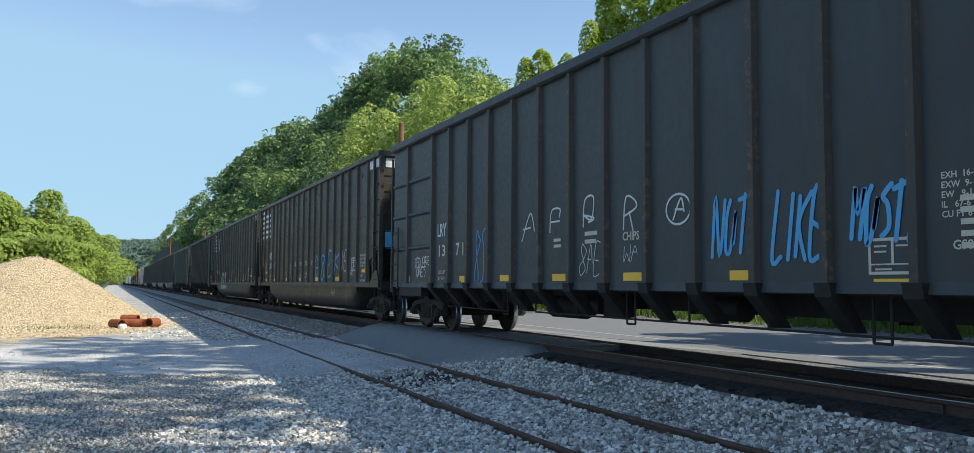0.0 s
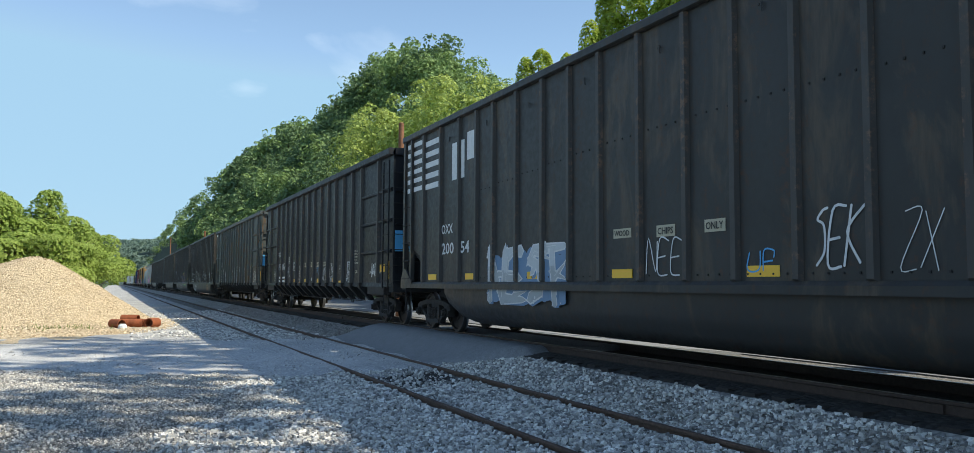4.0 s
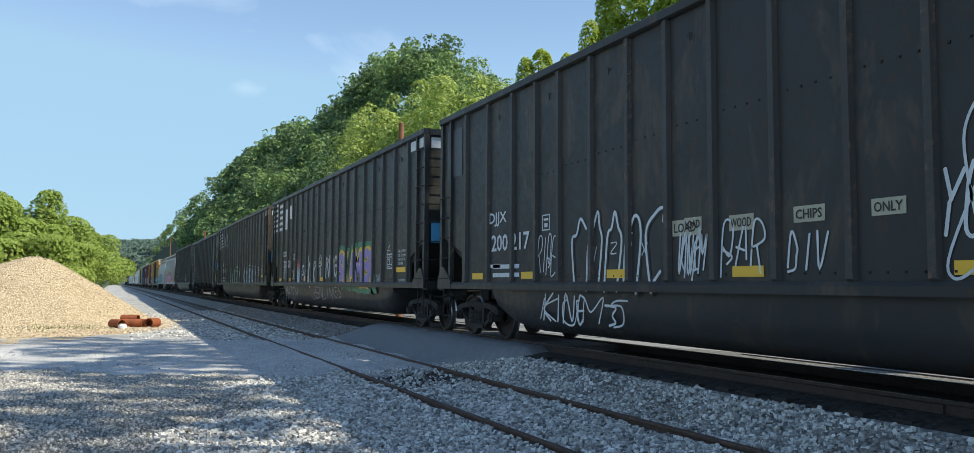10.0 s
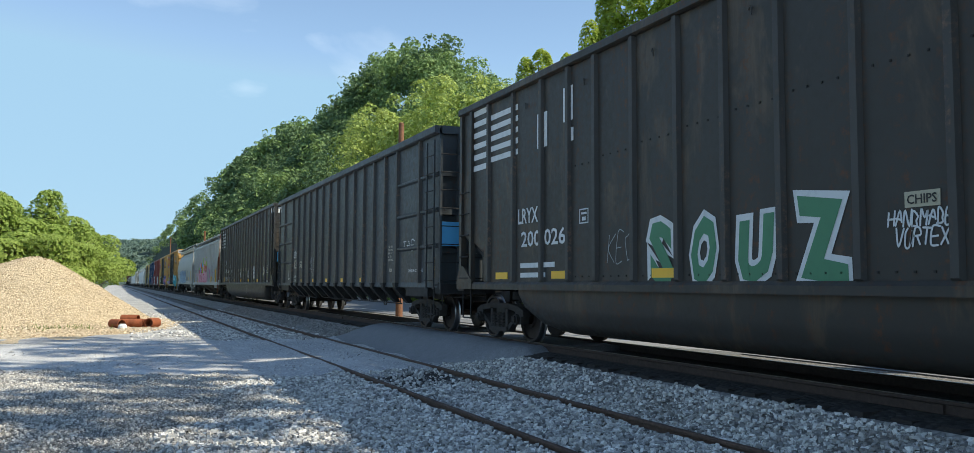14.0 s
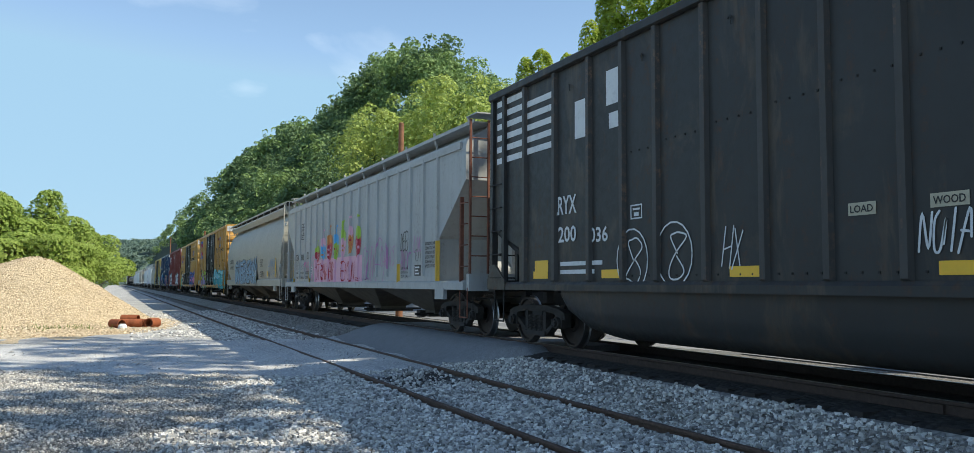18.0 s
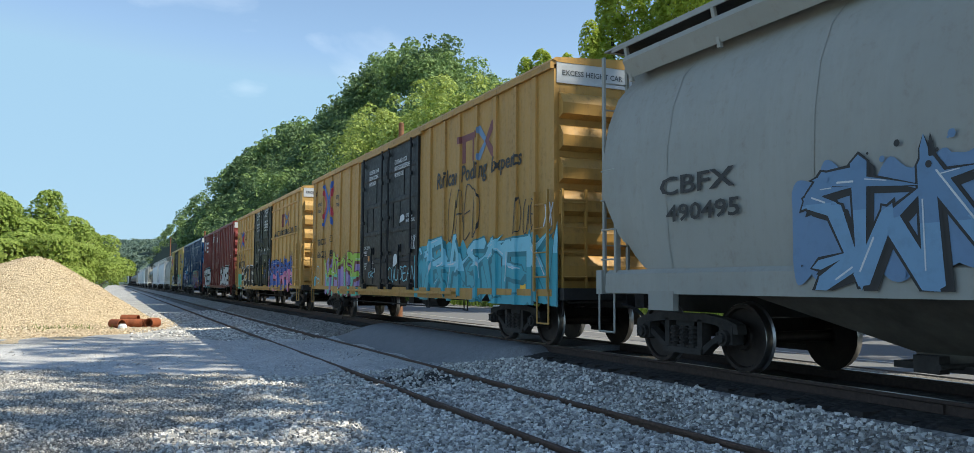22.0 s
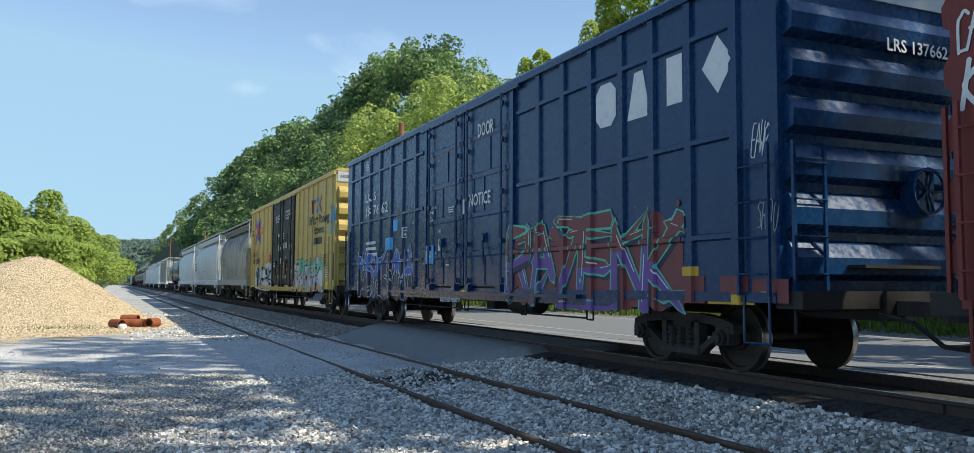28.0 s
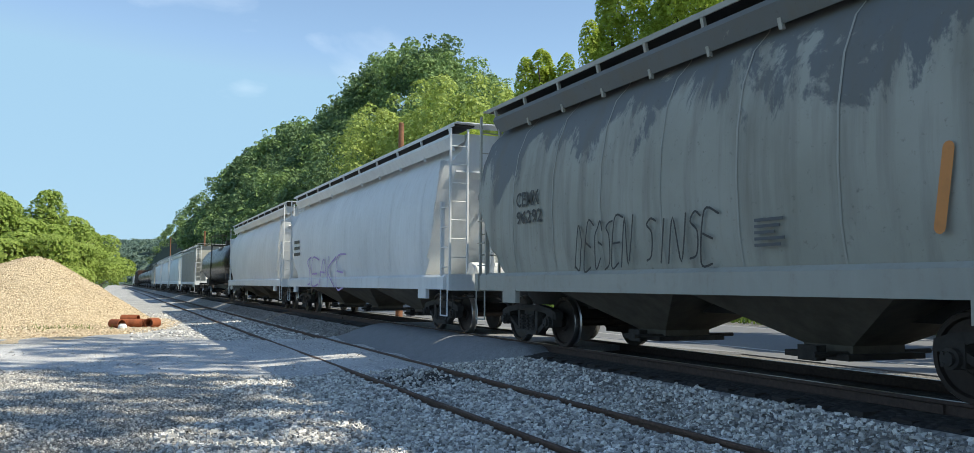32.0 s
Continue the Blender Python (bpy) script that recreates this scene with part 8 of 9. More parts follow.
tag(car10, 'EKXERS', -7.15, 1.68, 0.62, 0.20, SOOTGREY, -1.465, 0.010, 258)
ring_tag(car10, 'A', -5.22, -4.65, 1.09, 2.12, PINKSPRAY, 0.05, -1.465, 259)
tag(car10, 'SREX', -10.15, 1.09, 0.72, 0.19, BLUESPRAY, -1.465, 0.02, 260)
tag(car10, 'SEK', -9.02, 1.11, 0.54, 0.16, BLUESPRAY, -1.465, 0.02, 261)
frame_mark(car10, -6.12, 2.06, 0.27, 0.26, -1.465, BLACKLET)
patch(car10, -4.57, 1.8, 1.18, 1.99, PALEPINK, -1.465, 'marking')
patch(car10, -4.72, -4.54, 1.19, 2.79, PALEPINK, -1.465, 'marking')
for word, a, b in (('ST', -4.45, -3.86), ('RAW', -3.62, -2.80), ('B', -2.72, -2.52), ('ERRY', -2.40, -1.62), ('SEAS', -0.78, 0.30), ('ON', 0.36, 0.95)):
    tag(car10, word, a, 1.26, b - a, 0.55, REDSPRAY, -1.468, 0.042, 267, 0.02, 0.05)
fit_words(car10, 'GMF 3/22', 1.06, 1.57, 1.21, 1.32, REDSPRAY, -1.465)
strawberry(car10, -4.43, -3.9, 1.85, 2.71, REDSPRAY, LIME, -1.465)
strawberry(car10, -3.56, -2.93, 1.93, 3.04, BLUESPRAY, PALEPINK, -1.465)
strawberry(car10, -2.63, -1.95, 1.88, 3.14, REDSPRAY, ORANGE, -1.465)
strawberry(car10, -1.68, -1.05, 1.89, 3.09, LIME, BLUESPRAY, -1.465)
strawberry(car10, -0.75, -0.12, 1.96, 3.19, PALEPINK, LIME, -1.465)
strawberry(car10, 0.12, 0.8, 2.04, 3.25, ORANGE, PALEPINK, -1.465)
strawberry(car10, 1.04, 1.69, 1.88, 3.25, REDSPRAY, LIME, -1.465)
tag(car10, 'SCUO', 1.75, 1.22, 1.25, 0.95, MAUVE, -1.465, 0.035, 275)
tag(car10, 'PA', 3.25, 1.20, 1.25, 1.05, MAUVE, -1.465, 0.035, 281)
tag(car10, 'DAWS', 3.70, 1.62, 1.30, 0.5, MAUVE, -1.465, 0.03, 282)
tag(car10, 'DEEF', 5.51, 2.0, 0.76, 0.43, BLACKLET, -1.465, 0.03, 277)
tag(car10, 'BOEGY', 5.54, 1.52, 0.8, 0.41, MAUVE, -1.465, 0.035, 278)
tag(car10, 'LOL', 6.58, 1.95, 0.6, 0.34, MAUVE, -1.465, 0.035, 279)
tag(car10, 'SEXY', 6.61, 1.7, 0.54, 0.25, BLACKLET, -1.465, 0.012, 280)
fit_words(car10, 'INTERIOR COATING\nSIGMA 5476 / 5476\nAPPLIED 3-99 REGG\nEXTERIOR PAINT\nSIGMA 5463/5529\nAPPLIED 3-99 REGG', 7.45, 8.24, 1.51, 2.12, BLACKLET, -1.465)
patch(car10, 6.67, 7.11, 1.32, 1.59, BLACKLET, -1.465, 'marking')
bars(car10, 6.72, 1.51, 0.35, 3, WHITE, -1.465, 0.038, 0.038, 283)
fit_words(car10, 'EXW 10-3 H 3-11\nEW  9-10 H 14-2\nCU. FT.  5943', 5.61, 6.28, 1.28, 1.56, BLACKLET, -1.465)
patch(car10, 5.39, 5.5, 1.15, 1.64, GOLDSPRAY, -1.465, 'marking')
patch(car10, 8.26, 8.41, 1.19, 2.12, GOLDSPRAY, -1.465, 'marking')
fit_words(car11, 'CBFX', -7.96, -6.45, 2.31, 2.56, BLACKLET, -1.545)
fit_words(car11, '490495', -7.82, -6.37, 1.95, 2.18, BLACKLET, -1.545)
wildpiece(car11, -5.53, 1.09, 8.29, 1.43, (MIDBLUE, ICEBLUE, BLACKLET, STEELBLUE,), BLACKLET, 289, -1.545, 'SWNERMEAXK')
tag(car11, 'DUBES', 1.95, 1.53, 0.81, 0.25, WHITE, -1.545, 0.03, 290)
fit_words(car11, 'CAUTION: DO NOT USE STEAM,\nBOILING WATER OR SHARP\nOBJECTS TO CLEAN.\nENTER CAR WITH SOFT SOLED\nSHOES.', 3.79, 4.82, 1.83, 2.32, BLACKLET, -1.545)
bars(car11, 3.9, 1.66, 0.99, 3, BLACKLET, -1.545, 0.05, 0.05, 292)
tag(car11, 'HAMERLK', 6.33, 1.61, 1.92, 0.61, STEELBLUE, -1.545, 0.03, 293)
patch(car11, 8.16, 8.38, 1.4, 2.29, GOLDSPRAY, -1.545, 'marking')
patch(car11, 6.02, 6.35, 1.45, 1.7, GOLDSPRAY, -1.545, 'marking')
cross_arrows(car12, -7.73, -6.25, 3.1, 4.66, -1.469)
fit_words(car12, 'next\nload', -8.69, -8.07, 3.69, 4.08, BLACKLET, -1.469, 0.2)
fit_words(car12, 'any\nroad', -5.93, -5.32, 3.7, 4.11, BLACKLET, -1.469, 0.2)
fit_words(car12, 'TB  OX', -8.6, -7.25, 2.49, 2.72, BLACKLET, -1.469)
tag(car12, 'XO', -10.2, 2.81, 1.19, 2.16, BLACKLET, -1.469, 0.012, 300)
tag(car12, 'B', -8.93, 1.01, 0.81, 0.67, CYANSPRAY, -1.469, 0.03, 301)
fit_words(car12, '66  22   18', -8.59, -6.25, 2.04, 2.28, BLACKLET, -1.469)
small_frame(car12, -6.71, -6.37, 2.55, 2.77, -1.469, BLACKLET)
wildpiece(car12, -7.38, 0.72, 4.64, 1.47, (MINT, LIME, MAROON, LILAC,), MAROON, 304, -1.469, 'VAUSE')
wildpiece(car12, 2.42, 0.77, 7.12, 1.45, (TURQ, CYANSPRAY, TEALSPRAY, TURQ,), TEALSPRAY, 305, -1.469, 'ORASCEN')
owner_mark(car12, 5.16, 7.03, 3.71, 4.34, -1.469)
fit_words(car12, 'Railcar', 3.84, 5.18, 3.30, 3.68, BLACKLET, -1.469, 0.12)
fit_words(car12, 'Pooling', 5.35, 6.71, 3.20, 3.67, BLACKLET, -1.469, 0.12)
fit_words(car12, 'Experts', 6.91, 8.30, 3.24, 3.64, BLACKLET, -1.469, 0.12)
tag(car12, 'OAED', 4.46, 2.14, 1.92, 1.0, BLACKLET, -1.469, 0.03, 308)
tag(car12, 'DOG', 8.01, 2.1, 0.83, 0.59, BLACKLET, -1.469, 0.025, 309)
tag(car12, 'XX', 9.14, 2.12, 0.33, 0.41, WHITE, -1.469, 0.04, 310)
patch(car12, 7.41, 7.83, 1.46, 1.75, BLACKLET, -1.469, 'marking')
patch(car12, 8.23, 8.74, 0.95, 1.13, YELLOW, -1.469, 'reflector')
fit_words(car12, 'CLOSE THIS DOOR\nBEFORE CLOSING\nMAIN DOOR', -1.66, -0.7, 3.94, 4.39, WHITE, -1.519)
fit_words(car12, 'CLOSE AND LOCK\nBOTH DOORS BEFORE\nMOVING CAR', 0.75, 1.98, 3.94, 4.4, WHITE, -1.519)
fit_words(car12, 'OPENING\nMAIN DOOR', 1.73, 2.42, 2.68, 2.91, WHITE, -1.519)
blob(car12, [(1.31, 2.7), (1.69, 2.76), (1.65, 2.89), (1.39, 2.87)], WHITE, -1.506)
blob(car12, [(0.78, 1.56), (1.12, 1.66), (1.09, 1.89), (0.85, 1.86)], WHITE, -1.506)
tag(car12, 'DSK', 2.14, 2.0, 0.32, 0.31, WHITE, -1.519, 0.025, 318)
tag(car12, 'COUSEAN', 0.16, 1.22, 2.3, 0.34, CYANSPRAY, -1.519, 0.028, 319)
tag(car12, 'CBK', -1.7, 1.31, 0.58, 0.15, CYANSPRAY, -1.519, 0.02, 320)
cross_arrows(car13, -7.75, -6.47, 3.17, 4.07, -1.469)
fit_words(car13, 'next\nload', -8.72, -8.04, 3.45, 3.81, BLACKLET, -1.469, 0.2)
fit_words(car13, 'any\nroad', -6.01, -5.41, 3.53, 3.85, BLACKLET, -1.469, 0.2)
fit_words(car13, 'TB OX', -8.53, -7.05, 2.46, 2.82, BLACKLET, -1.469)
fit_words(car13, '64 21 78', -8.49, -6.15, 2.0, 2.39, BLACKLET, -1.469)
small_frame(car13, -6.54, -6.3, 2.54, 2.79, -1.469, BLACKLET)
patch(car13, -8.7, -7.13, 0.82, 1.66, MINT, -1.469, 'marking')
fat_word(car13, 'HOLE', -7.12, -2.8, 0.86, 2.05, ((WHITE, 0.035), (BLACKLET, 0.0)), -1.469, 328, 0.09)
owner_mark(car13, 5.21, 6.84, 3.60, 4.20, -1.469)
fit_words(car13, 'RAILCAR POOLING EXPERTS', 3.64, 8.53, 3.23, 3.49, BLACKLET, -1.469, 0.1)
wildpiece(car13, 2.35, 0.8, 5.5, 1.55, (PINKSPRAY, BLUEPAINT, MAROON, BLUEPAINT,), NAVY, 331, -1.469, 'MEMWNA')
fit_words(car13, 'EXH W  8-2\nEXW H  15-0\nEW H  16-9\nEMPTY C.G.  5-2\nFLOOR H  3-8', 7.36, 7.92, 2.04, 2.47, BLACKLET, -1.469)
patch(car13, 7.35, 7.98, 1.35, 1.71, BLACKLET, -1.469, 'marking')
bars(car13, 7.4, 1.61, 0.53, 3, WHITE, -1.469, 0.054, 0.054, 334)
patch(car13, 8.28, 8.79, 0.98, 1.14, YELLOW, -1.469, 'reflector')
fit_words(car13, 'CLOSE THIS DOOR\nBEFORE CLOSING\nMAIN DOOR\n\nCIERRE ESTA PUERTA\nANTES DE CERRAR\nLA PUERTA PRINCIPAL', -1.63, -0.59, 3.78, 4.76, WHITE, -1.519)
fit_words(car13, 'CLOSE AND LOCK\nBOTH DOORS BEFORE\nMOVING CAR\n\nCIERRE Y PONGA\nEL SEGURO EN AMBAS\nPUERTAS ANTES DE\nMOVER EL CARRO', 0.76, 1.96, 3.67, 4.75, WHITE, -1.519)
tag(car13, 'ESE', 0.88, 1.43, 0.5, 0.32, BLUEPAINT, -1.519, 0.03, 338)
fit_words(car13, '70K', 8.48, 8.7, 1.07, 1.14, BLACKLET, -1.469)
fit_words(car14, '218 03', -8.34, -7.19, 1.9, 2.12, WHITE, -1.469)
bars(car14, -8.33, 2.4, 0.46, 1, WHITE, -1.469, 0.22, 0.22, 341)
bars(car14, -8.34, 1.77, 1.32, 2, WHITE, -1.469, 0.063, 0.063, 342)
disc_mark(car14, -8.2, -7.09, 3.54, 4.59, WHITE, -1.469)
bars(car14, -6.73, 4.17, 1.4, 3, WHITE, -1.469, 0.166, 0.166, 344)
patch(car14, -8.35, -7.84, 1.3, 1.64, YELLOW, -1.469, 'reflector')
tag(car14, 'CASEY', -9.37, 3.21, 0.67, 0.37, WHITE, -1.469, 0.03, 346)
tag(car14, 'K8!', -9.32, 2.69, 0.77, 0.42, WHITE, -1.469, 0.05, 347)
tag(car14, 'ASESMASH', -9.27, 0.81, 1.61, 0.17, WHITE, -1.469, 0.03, 348)
fat_word(car14, 'SKEEM', -7.5, -2.9, 0.85, 2.2, ((TURQ, 0.065), (BLACKLET, 0.042), (PALEFILL, 0.0)), -1.469, 349, 0.10)
fat_word(car14, 'CUSE', 3.1, 7.4, 0.95, 2.15, ((SILVER, 0.065), (BLACKLET, 0.042), (PALEFILL, 0.0)), -1.469, 350, 0.10)
bars(car14, 0.73, 4.31, 1.09, 3, WHITE, -1.469, 0.064, 0.064, 351)
bars(car14, -1.77, 4.46, 0.89, 3, WHITE, -1.469, 0.078, 0.078, 352)
bars(car14, 8.02, 2.85, 0.46, 8, WHITE, -1.469, 0.057, 0.057, 353)
frame_mark(car14, 8.04, 1.67, 0.42, 0.34, -1.469, WHITE)
patch(car14, 7.98, 8.46, 1.29, 1.6, YELLOW, -1.469, 'reflector')
block_mark(car15, 'H', 5.67, 6.24, 3.53, 4.2, WHITE, -1.469)
block_mark(car15, 'A', 6.55, 7.13, 3.51, 4.19, WHITE, -1.469)
block_mark(car15, 'J', 7.47, 7.9, 3.55, 4.21, WHITE, -1.469)
block_mark(car15, 'V', 8.27, 8.88, 3.51, 4.25, WHITE, -1.469)
wildpiece(car15, 2.52, 0.74, 5.32, 1.54, (PURPLESPRAY, MAROON, NAVY, MAROON,), MINT, 360, -1.469, 'RAZENK')
patch(car15, 7.72, 8.27, 0.89, 1.24, MAROON, -1.469, 'marking')
patch(car15, 7.81, 8.15, 1.24, 1.36, GOLDSPRAY, -1.469, 'marking')
patch(car15, 8.33, 9.17, 0.89, 1.01, GOLDSPRAY, -1.469, 'marking')
patch(car15, 8.57, 9.07, 1.01, 1.23, MAROON, -1.469, 'marking')
patch(car15, 9.14, 9.72, 0.92, 1.19, MAROON, -1.469, 'marking')
patch(car15, 9.28, 9.43, 0.92, 1.05, GOLDSPRAY, -1.469, 'marking')
tag(car15, 'EAWG', 9.14, 2.63, 0.29, 0.38, WHITE, -1.469, 0.015, 367)
tag(car15, 'SRBO', 9.21, 1.77, 0.36, 0.29, SILVER, -1.469, 0.012, 368)
fit_words(car15, 'LR S', -7.48, -6.36, 3.52, 3.77, WHITE, -1.469)
fit_words(car15, '13 76 62', -7.36, -5.22, 3.09, 3.39, WHITE, -1.469)
bars(car15, -7.37, 2.26, 1.35, 3, WHITE, -1.469, 0.084, 0.084, 371)
small_frame(car15, -3.86, -3.57, 2.3, 2.58, -1.469, WHITE)
fit_words(car15, '70K', -3.09, -2.86, 2.59, 2.68, WHITE, -1.469)
patch(car15, -4.74, -4.36, 2.53, 2.83, BLUESPRAY, -1.469, 'marking')
patch(car15, -5.43, -4.75, 2.04, 2.37, BLUESPRAY, -1.469, 'marking')
wildpiece(car15, -8.0, 0.7, 5.0, 1.45, (NAVY, BLUEPAINT, NAVY, NAVY,), PALEFILL, 376, -1.469, 'MSAUMNA')
bars(car15, -7.47, 4.7, 0.51, 4, WHITE, -1.469, 0.037, 0.037, 377)
tag(car15, 'SELK', -8.35, 1.4, 0.63, 0.63, WHITE, -1.469, 0.025, 378)
patch(car15, -8.24, -7.72, 1.24, 1.36, YELLOW, -1.469, 'reflector')
fit_words(car15, 'DOOR', 1.11, 1.89, 4.12, 4.41, WHITE, -1.519)
fit_words(car15, 'NOTICE', 0.67, 1.76, 2.73, 2.99, WHITE, -1.519)
cross_arrows(car16, -7.9, -6.25, 3.11, 4.45, -1.469)
fit_words(car16, 'next\nload', -8.78, -8.21, 3.62, 3.94, BLACKLET, -1.469, 0.2)
fit_words(car16, 'any\nroad', -6.04, -5.47, 3.62, 3.95, BLACKLET, -1.469, 0.2)
fit_words(car16, 'TB OX', -8.50, -7.10, 2.48, 2.78, BLACKLET, -1.469)
fit_words(car16, '66 06 86', -8.50, -6.20, 2.12, 2.42, BLACKLET, -1.469)
owner_mark(car16, 5.80, 7.45, 3.74, 4.27, -1.469)
fit_words(car16, 'Railcar Pooling', 5.41, 8.66, 3.20, 3.66, BLACKLET, -1.469, 0.15)
fit_words(car16, 'Experts', 6.25, 7.85, 2.86, 3.24, BLACKLET, -1.469, 0.15)
bars(car16, 6.24, 2.56, 1.60, 1, BLACKLET, -1.469, 0.25, 0.25, 390)
wildpiece(car16, 2.47, 0.8, 5.56, 1.34, (SILVER, MINT, MAROON, PALEFILL,), MAROON, 391, -1.469, 'WRSENAKS')
blob(car16, [(-7.78, 0.88), (-6.0, 0.80), (-4.2, 0.76), (-2.5, 0.86), (-2.46, 1.35), (-2.85, 1.98), (-3.6, 2.10), (-4.6, 2.02), (-5.3, 1.72), (-6.2, 1.78), (-6.9, 2.04), (-7.5, 1.86), (-7.86, 1.30)], PALEFILL, -1.469)
wildpiece(car16, -7.70, 0.88, 5.0, 1.05, (BLACKLET, NAVY, SILVER, PALEFILL,), PALEFILL, 392, -1.474, 'SNEAK')
fit_words(car16, 'EXH\nEXW\nEW\nIL\nIW\nIH\nCU FT', 7.29, 7.62, 1.58, 2.18, BLACKLET, -1.469)
fit_words(car16, 'EXH W  8-2\nEXW H  15-1\nH  16-9\nEMPTY C.G. 5-2\nFLOOR H  3-8', 8.15, 8.77, 1.73, 2.16, BLACKLET, -1.469)
patch(car16, 8.23, 8.75, 1.35, 1.68, WHITE, -1.469, 'marking')
patch(car16, 8.27, 8.72, 1.38, 1.66, BLACKLET, -1.469, 'marking')
bars(car16, 8.31, 1.58, 0.38, 3, WHITE, -1.469, 0.038, 0.038, 397)
patch(car16, 8.25, 8.78, 0.98, 1.17, YELLOW, -1.469, 'reflector')
fit_words(car16, 'XGH60', 6.3, 6.8, 1.05, 1.18, BLACKLET, -1.469)
tag(car16, 'SVAT', 8.75, 2.94, 0.81, 0.83, BLUESPRAY, -1.469, 0.05, 400)
patch(car16, 9.25, 9.43, 1.24, 2.17, BLACKLET, -1.469, 'marking')
fit_words(car16, 'CLOSE THIS DOOR\nBEFORE CLOSING\nMAIN DOOR', -1.68, -0.58, 3.87, 4.19, WHITE, -1.519)
fit_words(car16, 'CLOSE AND LOCK\nBOTH DOORS BEFORE\nMOVING CAR', 0.77, 1.95, 3.87, 4.27, WHITE, -1.519)
fit_words(car17, 'CEMX', -4.43, -3.53, 2.52, 2.79, BLACKLET, -1.545)
fit_words(car17, '96292', -4.42, -3.42, 2.21, 2.45, BLACKLET, -1.545)
tag(car17, 'DEGSEN', -2.3, 1.39, 1.6, 0.68, BLACKLET, -1.545, 0.03, 406)
tag(car17, 'SINSE', -0.46, 1.42, 1.63, 0.61, BLACKLET, -1.545, 0.03, 407)
tag(car17, 'I', 4.12, 1.65, 0.24, 0.73, ORANGE, -1.545, 0.12, 408)
bars(car17, 1.86, 1.85, 0.49, 5, SOOTGREY, -1.545, 0.036, 0.036, 409)
tag(car18, 'SEAKE', -5.84, 1.05, 6.22, 0.98, LILAC, -1.545, 0.06, 410)
bars(car18, -7.9, 2.72, 1.38, 3, BLACKLET, -1.545, 0.122, 0.122, 411)
tag(car16, 'LCK', -4.92, 2.19, 0.73, 0.34, REDSPRAY, -1.469, 0.03, 412)
tag(car16, 'LCK', -3.97, 2.13, 0.65, 0.34, REDSPRAY, -1.469, 0.03, 413)
tag(car16, 'DOX', -3.15, 2.16, 0.49, 0.32, REDSPRAY, -1.469, 0.03, 414)
tag(car16, 'LE', -8.59, 2.89, 0.71, 0.71, REDSPRAY, -1.469, 0.02, 415)
small_frame(car16, -5.64, -5.36, 2.31, 2.58, -1.469, BLACKLET)
tag(car16, 'ROLLTIDE', -3.98, 1.84, 0.68, 0.19, WHITE, -1.469, 0.025, 417)
tag(car0, 'TEDUEP', -8.41, 1.53, 0.82, 0.22, WHITE, -1.413, 0.022, 418)
tag(car0, 'ONES', -8.3, 1.31, 0.68, 0.22, WHITE, -1.413, 0.022, 419)
patch(car0, -9.12, -8.78, 1.13, 1.33, YELLOW, -1.413, 'reflector')
patch(car0, -5.33, -4.85, 1.11, 1.21, YELLOW, -1.413, 'reflector')
fit_words(car13, 'OPENING\nMAIN W 8 H 12-4\nTOTAL W 16 H 12-4', 1.65, 2.27, 2.71, 2.9, WHITE, -1.519)
patch(car13, 0.76, 1.11, 2.71, 2.83, WHITE, -1.469, 'marking')
patch(car13, -0.96, -0.65, 2.76, 2.87, WHITE, -1.469, 'marking')
patch(car13, -0.14, -0.04, 2.54, 2.87, WHITE, -1.469, 'marking')
fit_words(car13, 'OPEN', 1.16, 1.35, 2.26, 2.4, WHITE, -1.519)
fit_words(car13, 'CLOSE', 1.43, 1.63, 2.22, 2.38, WHITE, -1.519)
patch(car13, 1.12, 1.35, 1.89, 2.09, WHITE, -1.469, 'marking')
patch(car13, 0.87, 1.05, 1.82, 1.94, ORANGE, -1.469, 'marking')
tag(car13, 'DEN', 0.82, 1.56, 0.52, 0.23, STEELBLUE, -1.519, 0.02, 430)
patch(car13, 0.44, 0.51, 1.57, 2.02, YELLOW, -1.469, 'reflector')
fit_words(car13, 'DO NOT LUBE DOORS', 1.97, 2.54, 2.09, 2.19, WHITE, -1.519)
bars(car13, 2.04, 2.02, 0.45, 3, WHITE, -1.469, 0.02, 0.02, 433)
fit_words(car13, 'UNLATCH\nTO CLOSE\nDOOR', 2.23, 2.53, 1.55, 1.72, WHITE, -1.519)
patch(car13, -1.43, -1.2, 1.89, 2.08, WHITE, -1.469, 'marking')
patch(car13, -1.64, -1.46, 1.79, 1.92, ORANGE, -1.469, 'marking')
bars(car13, -1.46, 2.34, 0.48, 2, WHITE, -1.469, 0.06, 0.06, 437)
disc_mark(car13, 0.88, 1.04, 2.18, 2.33, WHITE, -1.469)
patch(car13, -2.8, -2.7, 1.19, 1.64, YELLOW, -1.469, 'reflector')
patch(car13, -5.62, -5.48, 1.17, 1.62, YELLOW, -1.469, 'reflector')
patch(car13, 3.15, 3.29, 1.21, 1.67, YELLOW, -1.469, 'reflector')
patch(car13, 0.91, 1.02, 1.47, 1.65, WHITE, -1.469, 'marking')
fit_words(car12, 'DO NOT LUBE DOORS', -2.1, -1.54, 2.12, 2.21, WHITE, -1.519)
bars(car12, -2.16, 2.04, 0.43, 3, WHITE, -1.469, 0.024, 0.024, 444)
patch(car12, -1.4, -1.19, 1.88, 2.07, WHITE, -1.469, 'marking')
